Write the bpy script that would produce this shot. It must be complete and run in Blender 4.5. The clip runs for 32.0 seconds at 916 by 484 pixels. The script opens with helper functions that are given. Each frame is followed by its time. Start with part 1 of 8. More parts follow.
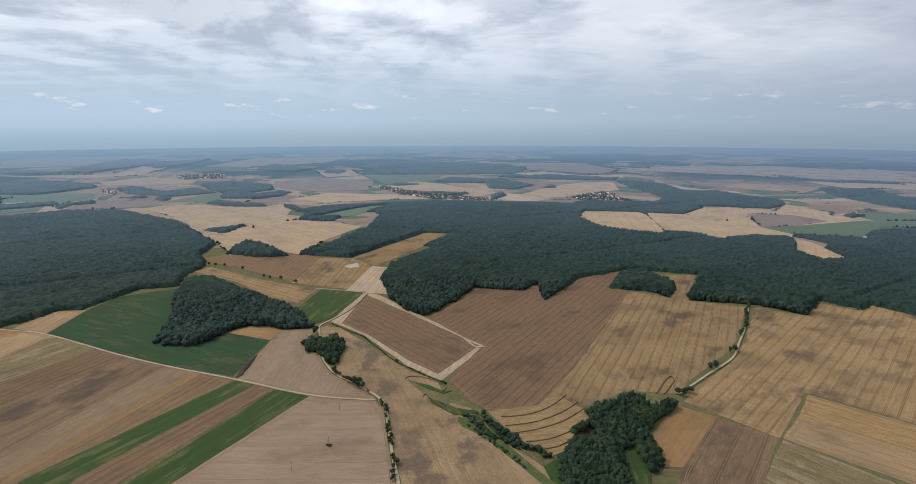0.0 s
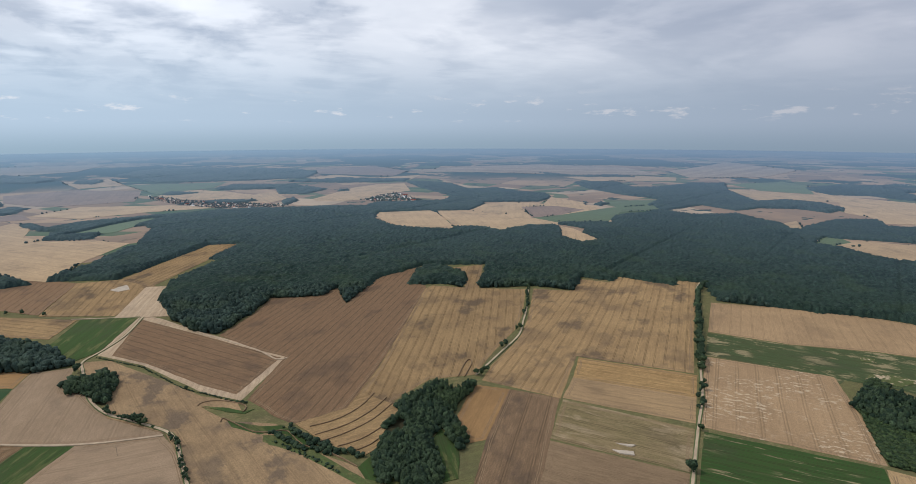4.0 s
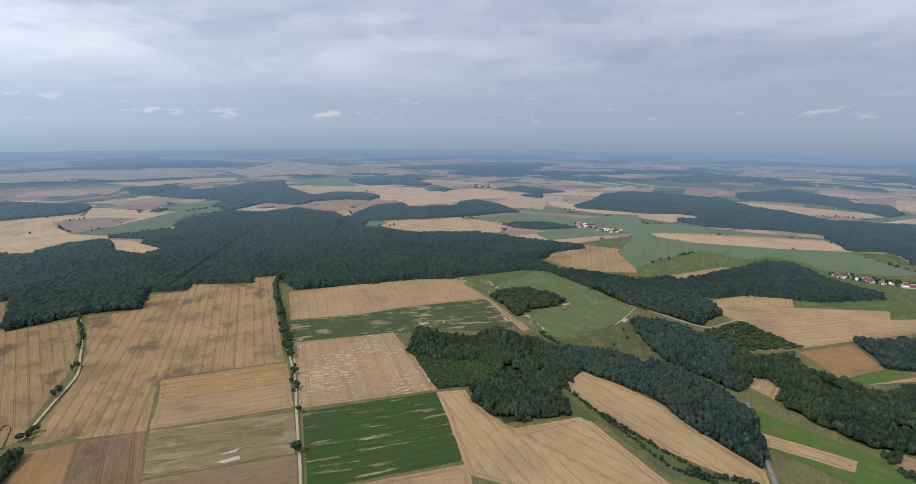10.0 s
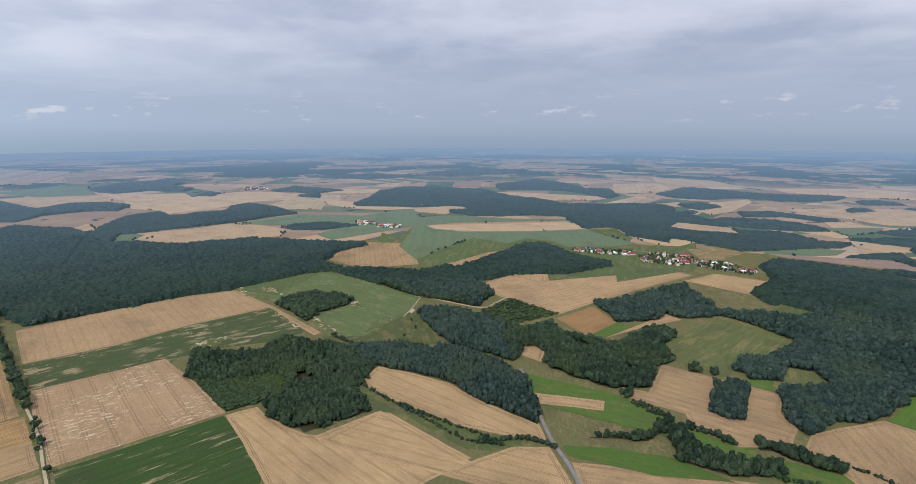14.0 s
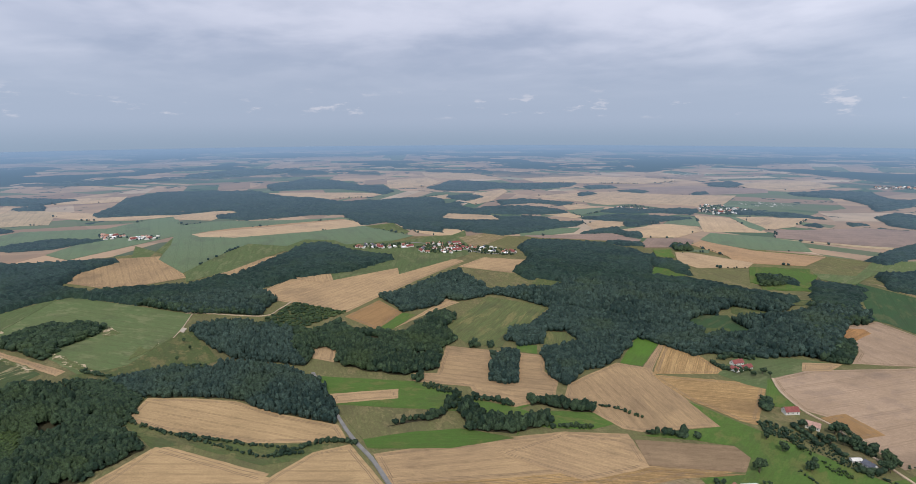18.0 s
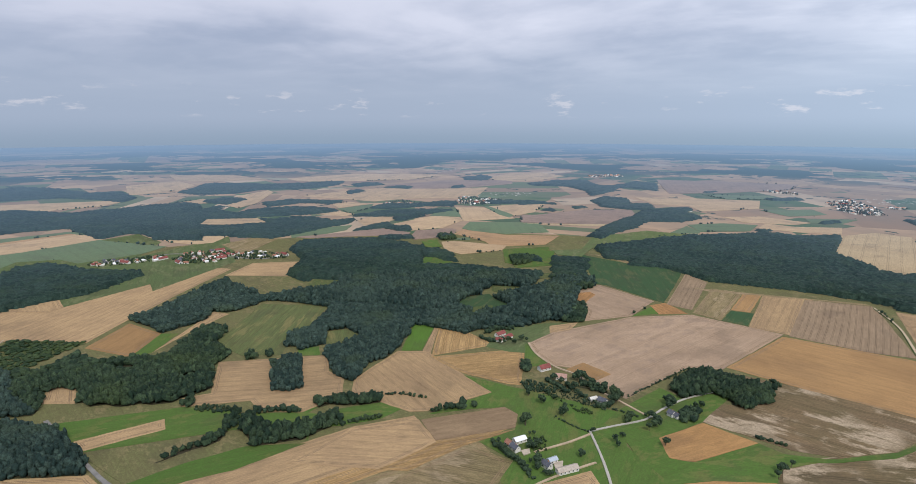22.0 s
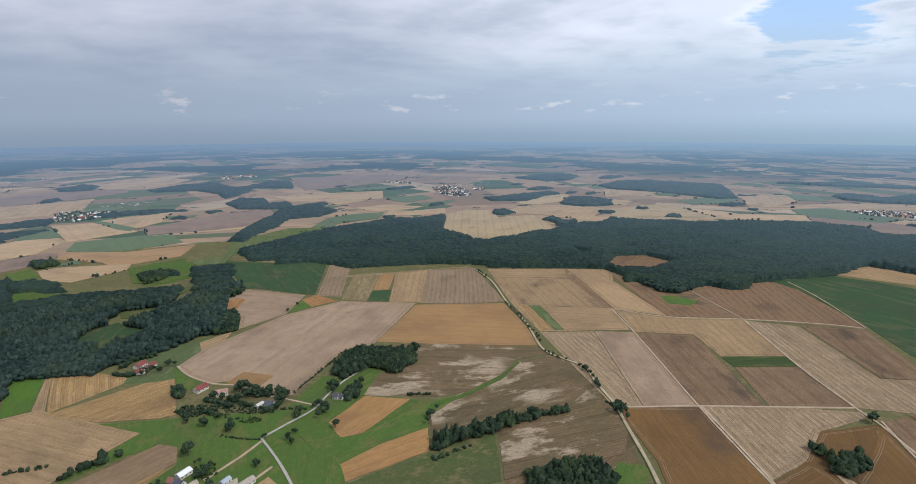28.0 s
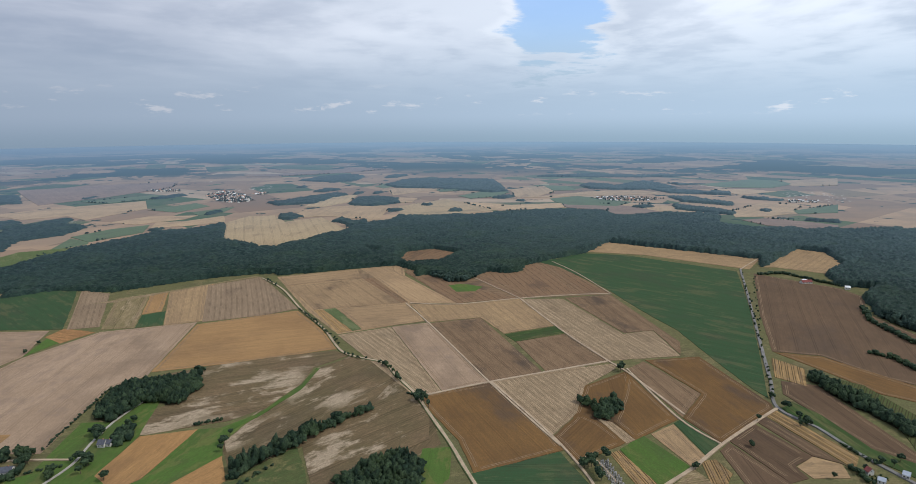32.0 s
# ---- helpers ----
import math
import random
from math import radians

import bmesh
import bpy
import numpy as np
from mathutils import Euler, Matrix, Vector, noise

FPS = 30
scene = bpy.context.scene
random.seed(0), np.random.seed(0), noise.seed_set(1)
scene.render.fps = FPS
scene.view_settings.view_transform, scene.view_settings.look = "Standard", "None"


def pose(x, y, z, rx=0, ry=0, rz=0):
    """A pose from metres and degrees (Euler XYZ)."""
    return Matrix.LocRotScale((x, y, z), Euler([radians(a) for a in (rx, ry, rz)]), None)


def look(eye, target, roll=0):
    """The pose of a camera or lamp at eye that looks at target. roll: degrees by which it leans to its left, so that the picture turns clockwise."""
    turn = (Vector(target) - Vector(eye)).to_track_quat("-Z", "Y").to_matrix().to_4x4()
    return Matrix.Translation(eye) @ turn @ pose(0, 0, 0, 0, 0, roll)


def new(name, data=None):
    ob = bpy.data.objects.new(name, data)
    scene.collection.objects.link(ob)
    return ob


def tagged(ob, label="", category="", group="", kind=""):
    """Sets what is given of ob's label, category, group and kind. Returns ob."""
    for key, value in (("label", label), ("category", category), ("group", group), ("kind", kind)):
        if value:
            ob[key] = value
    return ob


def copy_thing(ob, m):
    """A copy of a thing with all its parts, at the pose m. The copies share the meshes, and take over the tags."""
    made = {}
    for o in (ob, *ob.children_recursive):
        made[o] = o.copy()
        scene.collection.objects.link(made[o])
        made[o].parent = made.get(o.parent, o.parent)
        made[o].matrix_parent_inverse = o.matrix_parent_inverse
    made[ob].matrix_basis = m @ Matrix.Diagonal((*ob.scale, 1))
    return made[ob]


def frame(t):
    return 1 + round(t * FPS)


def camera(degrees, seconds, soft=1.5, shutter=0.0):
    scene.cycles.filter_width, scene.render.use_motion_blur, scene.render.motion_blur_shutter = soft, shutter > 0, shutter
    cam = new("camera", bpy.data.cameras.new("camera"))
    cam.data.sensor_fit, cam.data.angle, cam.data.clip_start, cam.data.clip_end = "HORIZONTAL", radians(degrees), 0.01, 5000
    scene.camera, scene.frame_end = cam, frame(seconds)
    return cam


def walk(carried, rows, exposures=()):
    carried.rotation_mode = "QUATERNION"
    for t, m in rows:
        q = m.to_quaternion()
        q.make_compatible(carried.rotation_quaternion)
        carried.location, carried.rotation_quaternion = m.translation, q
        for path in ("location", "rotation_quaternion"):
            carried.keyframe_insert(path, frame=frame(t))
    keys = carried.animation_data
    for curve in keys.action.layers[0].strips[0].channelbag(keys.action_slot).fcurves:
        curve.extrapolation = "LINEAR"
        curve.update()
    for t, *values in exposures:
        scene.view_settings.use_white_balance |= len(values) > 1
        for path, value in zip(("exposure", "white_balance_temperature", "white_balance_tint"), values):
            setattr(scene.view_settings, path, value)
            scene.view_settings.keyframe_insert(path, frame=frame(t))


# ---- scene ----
cam = camera(79.65, 32.0, soft=0.5)
# seconds, and the pose of the hovering camera as it turns
PATH = [
    (0.0, pose(0.01, 0.01, 320.01, 78.232, 0.041, 0.017)),
    (0.5, pose(0.04, -0.45, 319.64, 78.285, 0.073, -1.304)),
    (1.0, pose(0.07, -0.90, 319.27, 78.333, 0.044, -3.369)),
    (1.5, pose(0.11, -1.36, 318.90, 78.340, -0.000, -5.897)),
    (2.0, pose(0.14, -1.81, 318.53, 78.387, 0.015, -8.741)),
    (2.5, pose(0.17, -2.27, 318.16, 78.418, 0.052, -11.842)),
    (3.0, pose(0.20, -2.72, 317.79, 78.466, 0.051, -14.879)),
    (3.5, pose(0.23, -3.18, 317.42, 78.521, 0.116, -17.980)),
    (5.5, pose(-0.97, -3.25, 315.17, 78.618, -0.249, -32.365)),
    (6.0, pose(-1.39, -3.12, 314.54, 78.619, -0.244, -36.141)),
    (6.5, pose(-1.80, -2.99, 313.91, 78.647, -0.364, -39.613)),
    (7.0, pose(-2.21, -2.87, 313.28, 78.691, -0.336, -43.159)),
    (7.5, pose(-2.62, -2.74, 312.65, 78.722, -0.342, -46.946)),
    (8.0, pose(-3.04, -2.61, 312.03, 78.749, -0.329, -50.869)),
    (8.5, pose(-3.55, -2.53, 312.32, 78.732, -0.402, -54.594)),
    (9.0, pose(-4.05, -2.44, 312.61, 78.724, -0.365, -58.288)),
    (9.5, pose(-4.56, -2.36, 312.90, 78.719, -0.354, -61.657)),
    (10.0, pose(-5.07, -2.28, 313.19, 78.710, -0.318, -64.846)),
    (10.5, pose(-5.58, -2.20, 313.48, 78.694, -0.254, -67.937)),
    (11.0, pose(-6.08, -2.11, 313.77, 78.675, -0.219, -71.031)),
    (11.5, pose(-6.59, -2.03, 314.06, 78.653, -0.153, -74.069)),
    (12.0, pose(-7.10, -1.95, 314.35, 78.644, -0.138, -76.910)),
    (12.5, pose(-7.95, -1.35, 314.91, 78.632, -0.114, -79.639)),
    (13.0, pose(-8.80, -0.75, 315.47, 78.590, -0.055, -82.346)),
    (13.5, pose(-9.65, -0.14, 316.04, 78.559, 0.012, -85.150)),
    (14.0, pose(-10.50, 0.46, 316.60, 78.519, 0.048, -87.869)),
    (14.5, pose(-11.35, 1.06, 317.16, 78.468, 0.137, -90.679)),
    (16.5, pose(-14.41, 3.37, 318.67, 78.299, 0.203, -102.183)),
    (17.0, pose(-14.92, 3.87, 318.49, 78.272, 0.208, -105.158)),
    (17.5, pose(-15.43, 4.37, 318.31, 78.254, 0.215, -108.115)),
    (18.0, pose(-15.94, 4.88, 318.13, 78.206, 0.237, -111.072)),
    (18.5, pose(-16.45, 5.38, 317.95, 78.214, 0.254, -114.021)),
    (19.0, pose(-16.96, 5.88, 317.77, 78.198, 0.215, -116.684)),
    (19.5, pose(-17.47, 6.38, 317.59, 78.133, 0.193, -119.730)),
    (20.0, pose(-17.98, 6.88, 317.41, 78.101, 0.178, -122.611)),
    (20.5, pose(-17.94, 7.38, 317.07, 78.080, 0.122, -125.577)),
    (21.0, pose(-17.89, 7.87, 316.74, 78.070, 0.073, -128.604)),
    (21.5, pose(-17.85, 8.36, 316.41, 78.049, 0.017, -131.631)),
    (22.0, pose(-17.81, 8.85, 316.08, 78.032, -0.025, -134.921)),
    (22.5, pose(-17.76, 9.35, 315.75, 78.003, -0.011, -138.228)),
    (23.0, pose(-17.72, 9.84, 315.42, 77.980, -0.062, -141.469)),
    (23.5, pose(-17.68, 10.33, 315.09, 77.990, -0.068, -144.704)),
    (24.0, pose(-17.63, 10.82, 314.76, 78.019, -0.071, -147.872)),
    (24.5, pose(-17.76, 11.31, 314.92, 77.973, -0.202, -150.960)),
    (25.0, pose(-17.89, 11.79, 315.09, 77.940, -0.151, -153.822)),
    (25.5, pose(-18.02, 12.28, 315.25, 77.938, -0.121, -156.663)),
    (27.5, pose(-18.54, 14.21, 315.91, 77.861, 0.039, -168.432)),
    (28.0, pose(-18.67, 14.70, 316.07, 77.889, 0.164, -171.734)),
    (28.5, pose(-19.03, 14.56, 315.88, 77.868, 0.118, -174.853)),
    (29.0, pose(-19.39, 14.43, 315.68, 77.865, 0.143, -177.950)),
    (29.5, pose(-19.76, 14.29, 315.48, 77.865, 0.180, -180.866)),
    (30.0, pose(-20.12, 14.16, 315.29, 77.866, 0.146, -183.514)),
    (30.5, pose(-20.48, 14.03, 315.09, 77.881, 0.155, -185.952)),
    (31.0, pose(-20.84, 13.89, 314.89, 77.880, 0.177, -188.402)),
    (31.5, pose(-21.21, 13.76, 314.70, 77.894, 0.181, -191.040)),
    (32.0, pose(-21.57, 13.62, 314.50, 77.907, 0.249, -193.623)),
]
walk(cam, PATH, ((0.0, -0.44, 6390, 12), (4.0, -0.41, 6390, 12), (7.0, -0.31, 6370, 12), (11.0, -0.18, 6310, 13), (19.0, -0.08, 6290, 14), (22.0, -0.11, 6250, 13), (25.0, -0.24, 6210, 12), (28.0, -0.31, 6190, 12), (32.0, -0.41, 6200, 11)))

# ---- sky and sun ----
SUN_YAW, SUN_UP = 66.0, 52.0
world = bpy.data.worlds.new("sky")
scene.world = world
world.use_nodes = True


class Nodes:
    """Short hand for building a node tree."""

    def __init__(self, tree):
        self.tree = tree
        tree.nodes.clear()

    def add(self, kind, operation="", clamp=False, smooth=False, **sockets):
        node = self.tree.nodes.new(kind)
        if operation:
            node.operation = operation
        if clamp:
            node.use_clamp = True
        if smooth:
            node.interpolation_type = "SMOOTHSTEP"
        for key, value in sockets.items():
            self.put(node.inputs[int(key[1:])], value)
        return node

    def put(self, socket, value):
        if isinstance(value, bpy.types.NodeSocket):
            self.tree.links.new(value, socket)
        elif isinstance(value, bpy.types.Node):
            self.tree.links.new(value.outputs[0], socket)
        else:
            socket.default_value = value

    def math(self, op, a, b=0.0, clamp=False):
        return self.add("ShaderNodeMath", operation=op, clamp=clamp, i0=a, i1=b).outputs[0]

    def ramp(self, value, lo, hi):
        """0 at lo, 1 at hi, smooth between."""
        return self.add("ShaderNodeMapRange", smooth=True, i0=value, i1=lo, i2=hi, i3=0.0, i4=1.0).outputs[0]

    def mix(self, factor, a, b, blend="MIX"):
        node = self.tree.nodes.new("ShaderNodeMix")
        node.data_type, node.blend_type = "RGBA", blend
        self.put(node.inputs[0], factor)
        for socket, value in ((node.inputs[6], a), (node.inputs[7], b)):
            self.put(socket, (*value, 1.0) if isinstance(value, tuple) and len(value) == 3 else value)
        return node.outputs[2]

    def noise(self, vector, scale, detail=3.0, rough=0.55, out=0):
        return self.add("ShaderNodeTexNoise", i0=vector, i2=scale, i3=detail, i4=rough).outputs[out]

    def split(self, vector):
        return self.add("ShaderNodeSeparateXYZ", i0=vector).outputs

    def join(self, x, y, z=0.0):
        return self.add("ShaderNodeCombineXYZ", i0=x, i1=y, i2=z).outputs[0]


GAP_WAY = (-0.395, -0.905, 0.155)


def make_sky():
    n = Nodes(world.node_tree)
    way = n.add("ShaderNodeTexCoord").outputs["Generated"]
    x, y, z = n.split(way)
    up = n.math("ADD", n.math("MAXIMUM", z, 0.0), 0.12)
    flat = n.join(n.math("DIVIDE", x, up), n.math("DIVIDE", y, up))
    air = n.add("ShaderNodeTexSky")
    air.sky_type, air.sun_disc = "NISHITA", False
    air.sun_elevation, air.sun_rotation = radians(SUN_UP), radians(-SUN_YAW)
    air.air_density, air.dust_density = 1.3, 2.5
    blue = n.mix(1.0, air.outputs[0], (0.155, 0.20, 0.275), "MULTIPLY")
    # an uneven deck of layered cloud, smooth away from the sun, heaped towards it and open in a few places
    warp = n.add("ShaderNodeVectorMath", operation="ADD", i0=flat, i1=n.noise(flat, 0.35, 2.0, out=1)).outputs[0]
    sunward = n.add("ShaderNodeVectorMath", operation="ADD", i0=warp, i1=(-0.20 * math.sin(radians(SUN_YAW)), 0.20 * math.cos(radians(SUN_YAW)), 0.0)).outputs[0]
    heap, heap_sunward = n.noise(warp, 0.75, 6.0, 0.52), n.noise(sunward, 0.75, 6.0, 0.52)
    relief = n.ramp(n.math("SUBTRACT", heap, heap_sunward), -0.07, 0.07)
    layers = n.ramp(n.noise(n.join(n.math("MULTIPLY", n.split(warp)[0], 0.8), n.split(warp)[1]), 0.55, 5.0, 0.55), 0.37, 0.63)
    broad = n.ramp(n.noise(n.add("ShaderNodeVectorMath", operation="ADD", i0=flat, i1=(5.3, 2.1, 0.0)).outputs[0], 0.26, 3.0, 0.5), 0.38, 0.60)
    toward = n.math("ADD", n.math("MULTIPLY", x, -math.sin(radians(75))), n.math("MULTIPLY", y, math.cos(radians(75))))
    lit = n.ramp(toward, -1.15, 0.8)
    lumpy = n.math("ADD", 0.22, n.math("MULTIPLY", n.math("POWER", lit, 2.0), 0.42))
    smooth = n.math("ADD", n.math("MULTIPLY", layers, 0.65), n.math("MULTIPLY", broad, 0.35))
    tone = n.math("ADD", n.math("MULTIPLY", relief, lumpy), n.math("MULTIPLY", smooth, n.math("SUBTRACT", 1.0, lumpy)))
    cloud = n.mix(tone, (0.392, 0.460, 0.590), (0.745, 0.775, 0.875))
    cloud = n.mix(lit, cloud, n.mix(tone, (0.60, 0.71, 0.87), (1.46, 1.54, 1.62)))
    # a thick grey bank on the sun's side, and thinner cloud beside it
    bank = n.ramp(n.add("ShaderNodeVectorMath", operation="DISTANCE", i0=way, i1=(-0.50, 0.82, 0.20)).outputs["Value"], 0.42, 0.10)
    thin = n.ramp(n.add("ShaderNodeVectorMath", operation="DISTANCE", i0=way, i1=(0.34, 0.92, 0.17)).outputs["Value"], 0.45, 0.10)
    cloud = n.mix(n.math("MULTIPLY", bank, n.math("SUBTRACT", 0.85, n.math("MULTIPLY", relief, 0.6))), cloud, (0.62, 0.70, 0.82))
    cloud = n.mix(n.math("MULTIPLY", thin, n.math("MULTIPLY", tone, 0.6)), cloud, (1.25, 1.30, 1.36))
    veil = n.ramp(n.add("ShaderNodeVectorMath", operation="DISTANCE", i0=way, i1=(-0.48, -0.85, 0.15)).outputs["Value"], 0.75, 0.15)
    cloud = n.mix(n.math("MULTIPLY", veil, n.math("ADD", 0.15, n.math("MULTIPLY", tone, 0.45))), cloud, (1.10, 1.18, 1.28))
    gap = n.ramp(n.add("ShaderNodeVectorMath", operation="DISTANCE", i0=way, i1=GAP_WAY).outputs["Value"], 0.23, 0.03)
    # the gap is torn into ragged holes with bright rims
    torn = n.noise(warp, 1.7, 7.0, 0.58)
    hole = n.math("SUBTRACT", n.math("MULTIPLY", gap, 0.60), torn)
    cloud = n.mix(n.math("MULTIPLY", n.ramp(hole, -0.16, -0.02), 0.35), cloud, (1.30, 1.36, 1.42))
    # small white heaps lit from behind, ahead of the first view
    ahead = n.ramp(n.add("ShaderNodeVectorMath", operation="DISTANCE", i0=way, i1=(-0.22, 0.94, 0.22)).outputs["Value"], 0.60, 0.15)
    heaps = n.noise(n.join(x, y, n.math("MULTIPLY", z, 1.8)), 8.0, 6.0, 0.55)
    crest = n.math("MULTIPLY", n.ramp(heaps, 0.49, 0.60), n.math("MULTIPLY", ahead, 0.32))
    cloud = n.mix(crest, cloud, (1.48, 1.54, 1.60))
    sky = n.mix(n.math("MULTIPLY", n.ramp(hole, -0.01, 0.07), 0.8), cloud, blue)
    haze = n.ramp(z, 0.185, 0.02)
    low = n.mix(lit, (0.402, 0.478, 0.588), (0.65, 0.83, 1.00))
    sky = n.mix(haze, sky, low)
    # small heaped clouds low over the horizon
    turn = n.math("ARCTAN2", x, y)
    puff = n.ramp(n.noise(n.join(n.math("MULTIPLY", turn, 14.0), n.math("MULTIPLY", z, 48.0)), 1.0, 5.0, 0.62), 0.57, 0.68)
    band = n.math("MULTIPLY", n.ramp(z, 0.012, 0.022), n.ramp(z, 0.075, 0.04))
    sky = n.mix(n.math("MULTIPLY", n.math("MULTIPLY", puff, band), 0.65), sky, n.mix(lit, (0.68, 0.69, 0.74), (1.15, 1.17, 1.2)))
    # the darker blue air right over the horizon
    dim = n.mix(lit, (0.30, 0.39, 0.49), (0.43, 0.60, 0.73))
    sky = n.mix(n.ramp(z, 0.02, -0.035), sky, dim)
    n.add("ShaderNodeOutputWorld", i0=n.add("ShaderNodeBackground", i0=sky, i1=1.0).outputs[0])


make_sky()
sun = new("sun", bpy.data.lights.new("sun", "SUN"))
sun.data.energy, sun.data.angle, sun.data.color = 2.4, radians(1.5), (1.0, 0.92, 0.80)
sun.matrix_world = look((-math.sin(radians(SUN_YAW)) * math.cos(radians(SUN_UP)), math.cos(radians(SUN_YAW)) * math.cos(radians(SUN_UP)), math.sin(radians(SUN_UP))), (0, 0, 0))


# ---- materials ----
def material(name):
    mat = bpy.data.materials.new(name)
    mat.use_nodes = True
    return mat, Nodes(mat.node_tree)


def finish(n, colour, rough=0.9, bump=None, strength=0.4, distance=0.3, specular=0.25, metal=0.0):
    bsdf = n.add("ShaderNodeBsdfPrincipled", i0=(*colour, 1.0) if isinstance(colour, tuple) else colour, i1=metal, i2=rough)
    bsdf.inputs["Specular IOR Level"].default_value = specular
    if bump is not None:
        n.put(bsdf.inputs["Normal"], n.add("ShaderNodeBump", i0=strength, i1=distance, **{"i3": bump}).outputs[0])
    n.add("ShaderNodeOutputMaterial", i0=bsdf.outputs[0])


def plain(name, colour, rough=0.8, vary=0.15, scale=1.5, metal=0.0, specular=0.3):
    """Paint, plaster, tiles and the like: a colour with stains at two scales."""
    mat, n = material(name)
    at = n.add("ShaderNodeTexCoord").outputs["Object"]
    big, fine = n.noise(at, scale * 0.3, 2.0), n.noise(at, scale * 3, 3.0)
    level = n.math("ADD", n.math("MULTIPLY", big, 0.6), n.math("MULTIPLY", fine, 0.4))
    dark = tuple(c * (1 - vary) for c in colour)
    light = tuple(min(1.0, c * (1 + vary)) for c in colour)
    finish(n, n.mix(n.ramp(level, 0.3, 0.7), dark, light), rough, fine, 0.2, 0.05, specular, metal)
    return mat


RISE = 165.0


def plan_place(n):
    """Level-plan place of a point on the camera-fitted rising rim, and how far off."""
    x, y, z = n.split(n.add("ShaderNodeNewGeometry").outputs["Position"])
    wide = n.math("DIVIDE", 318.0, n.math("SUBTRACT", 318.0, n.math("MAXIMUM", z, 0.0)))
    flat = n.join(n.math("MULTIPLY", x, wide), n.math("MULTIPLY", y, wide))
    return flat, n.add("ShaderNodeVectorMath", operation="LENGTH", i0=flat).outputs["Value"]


def hazed(n, colour):
    """The colour with distance haze painted in, paler and bluer the further it lies."""
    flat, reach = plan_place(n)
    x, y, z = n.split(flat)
    # the painted haze is brighter towards the sun's side
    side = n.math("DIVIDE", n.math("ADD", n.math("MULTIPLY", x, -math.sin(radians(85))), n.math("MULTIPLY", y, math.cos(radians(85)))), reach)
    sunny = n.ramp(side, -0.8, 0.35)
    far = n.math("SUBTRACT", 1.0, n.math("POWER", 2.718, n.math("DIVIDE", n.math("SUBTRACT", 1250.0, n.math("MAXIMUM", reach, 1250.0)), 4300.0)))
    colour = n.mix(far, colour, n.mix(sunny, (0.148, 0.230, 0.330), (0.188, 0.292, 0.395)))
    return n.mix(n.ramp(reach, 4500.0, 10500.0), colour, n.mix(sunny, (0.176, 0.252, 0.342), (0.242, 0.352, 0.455)))


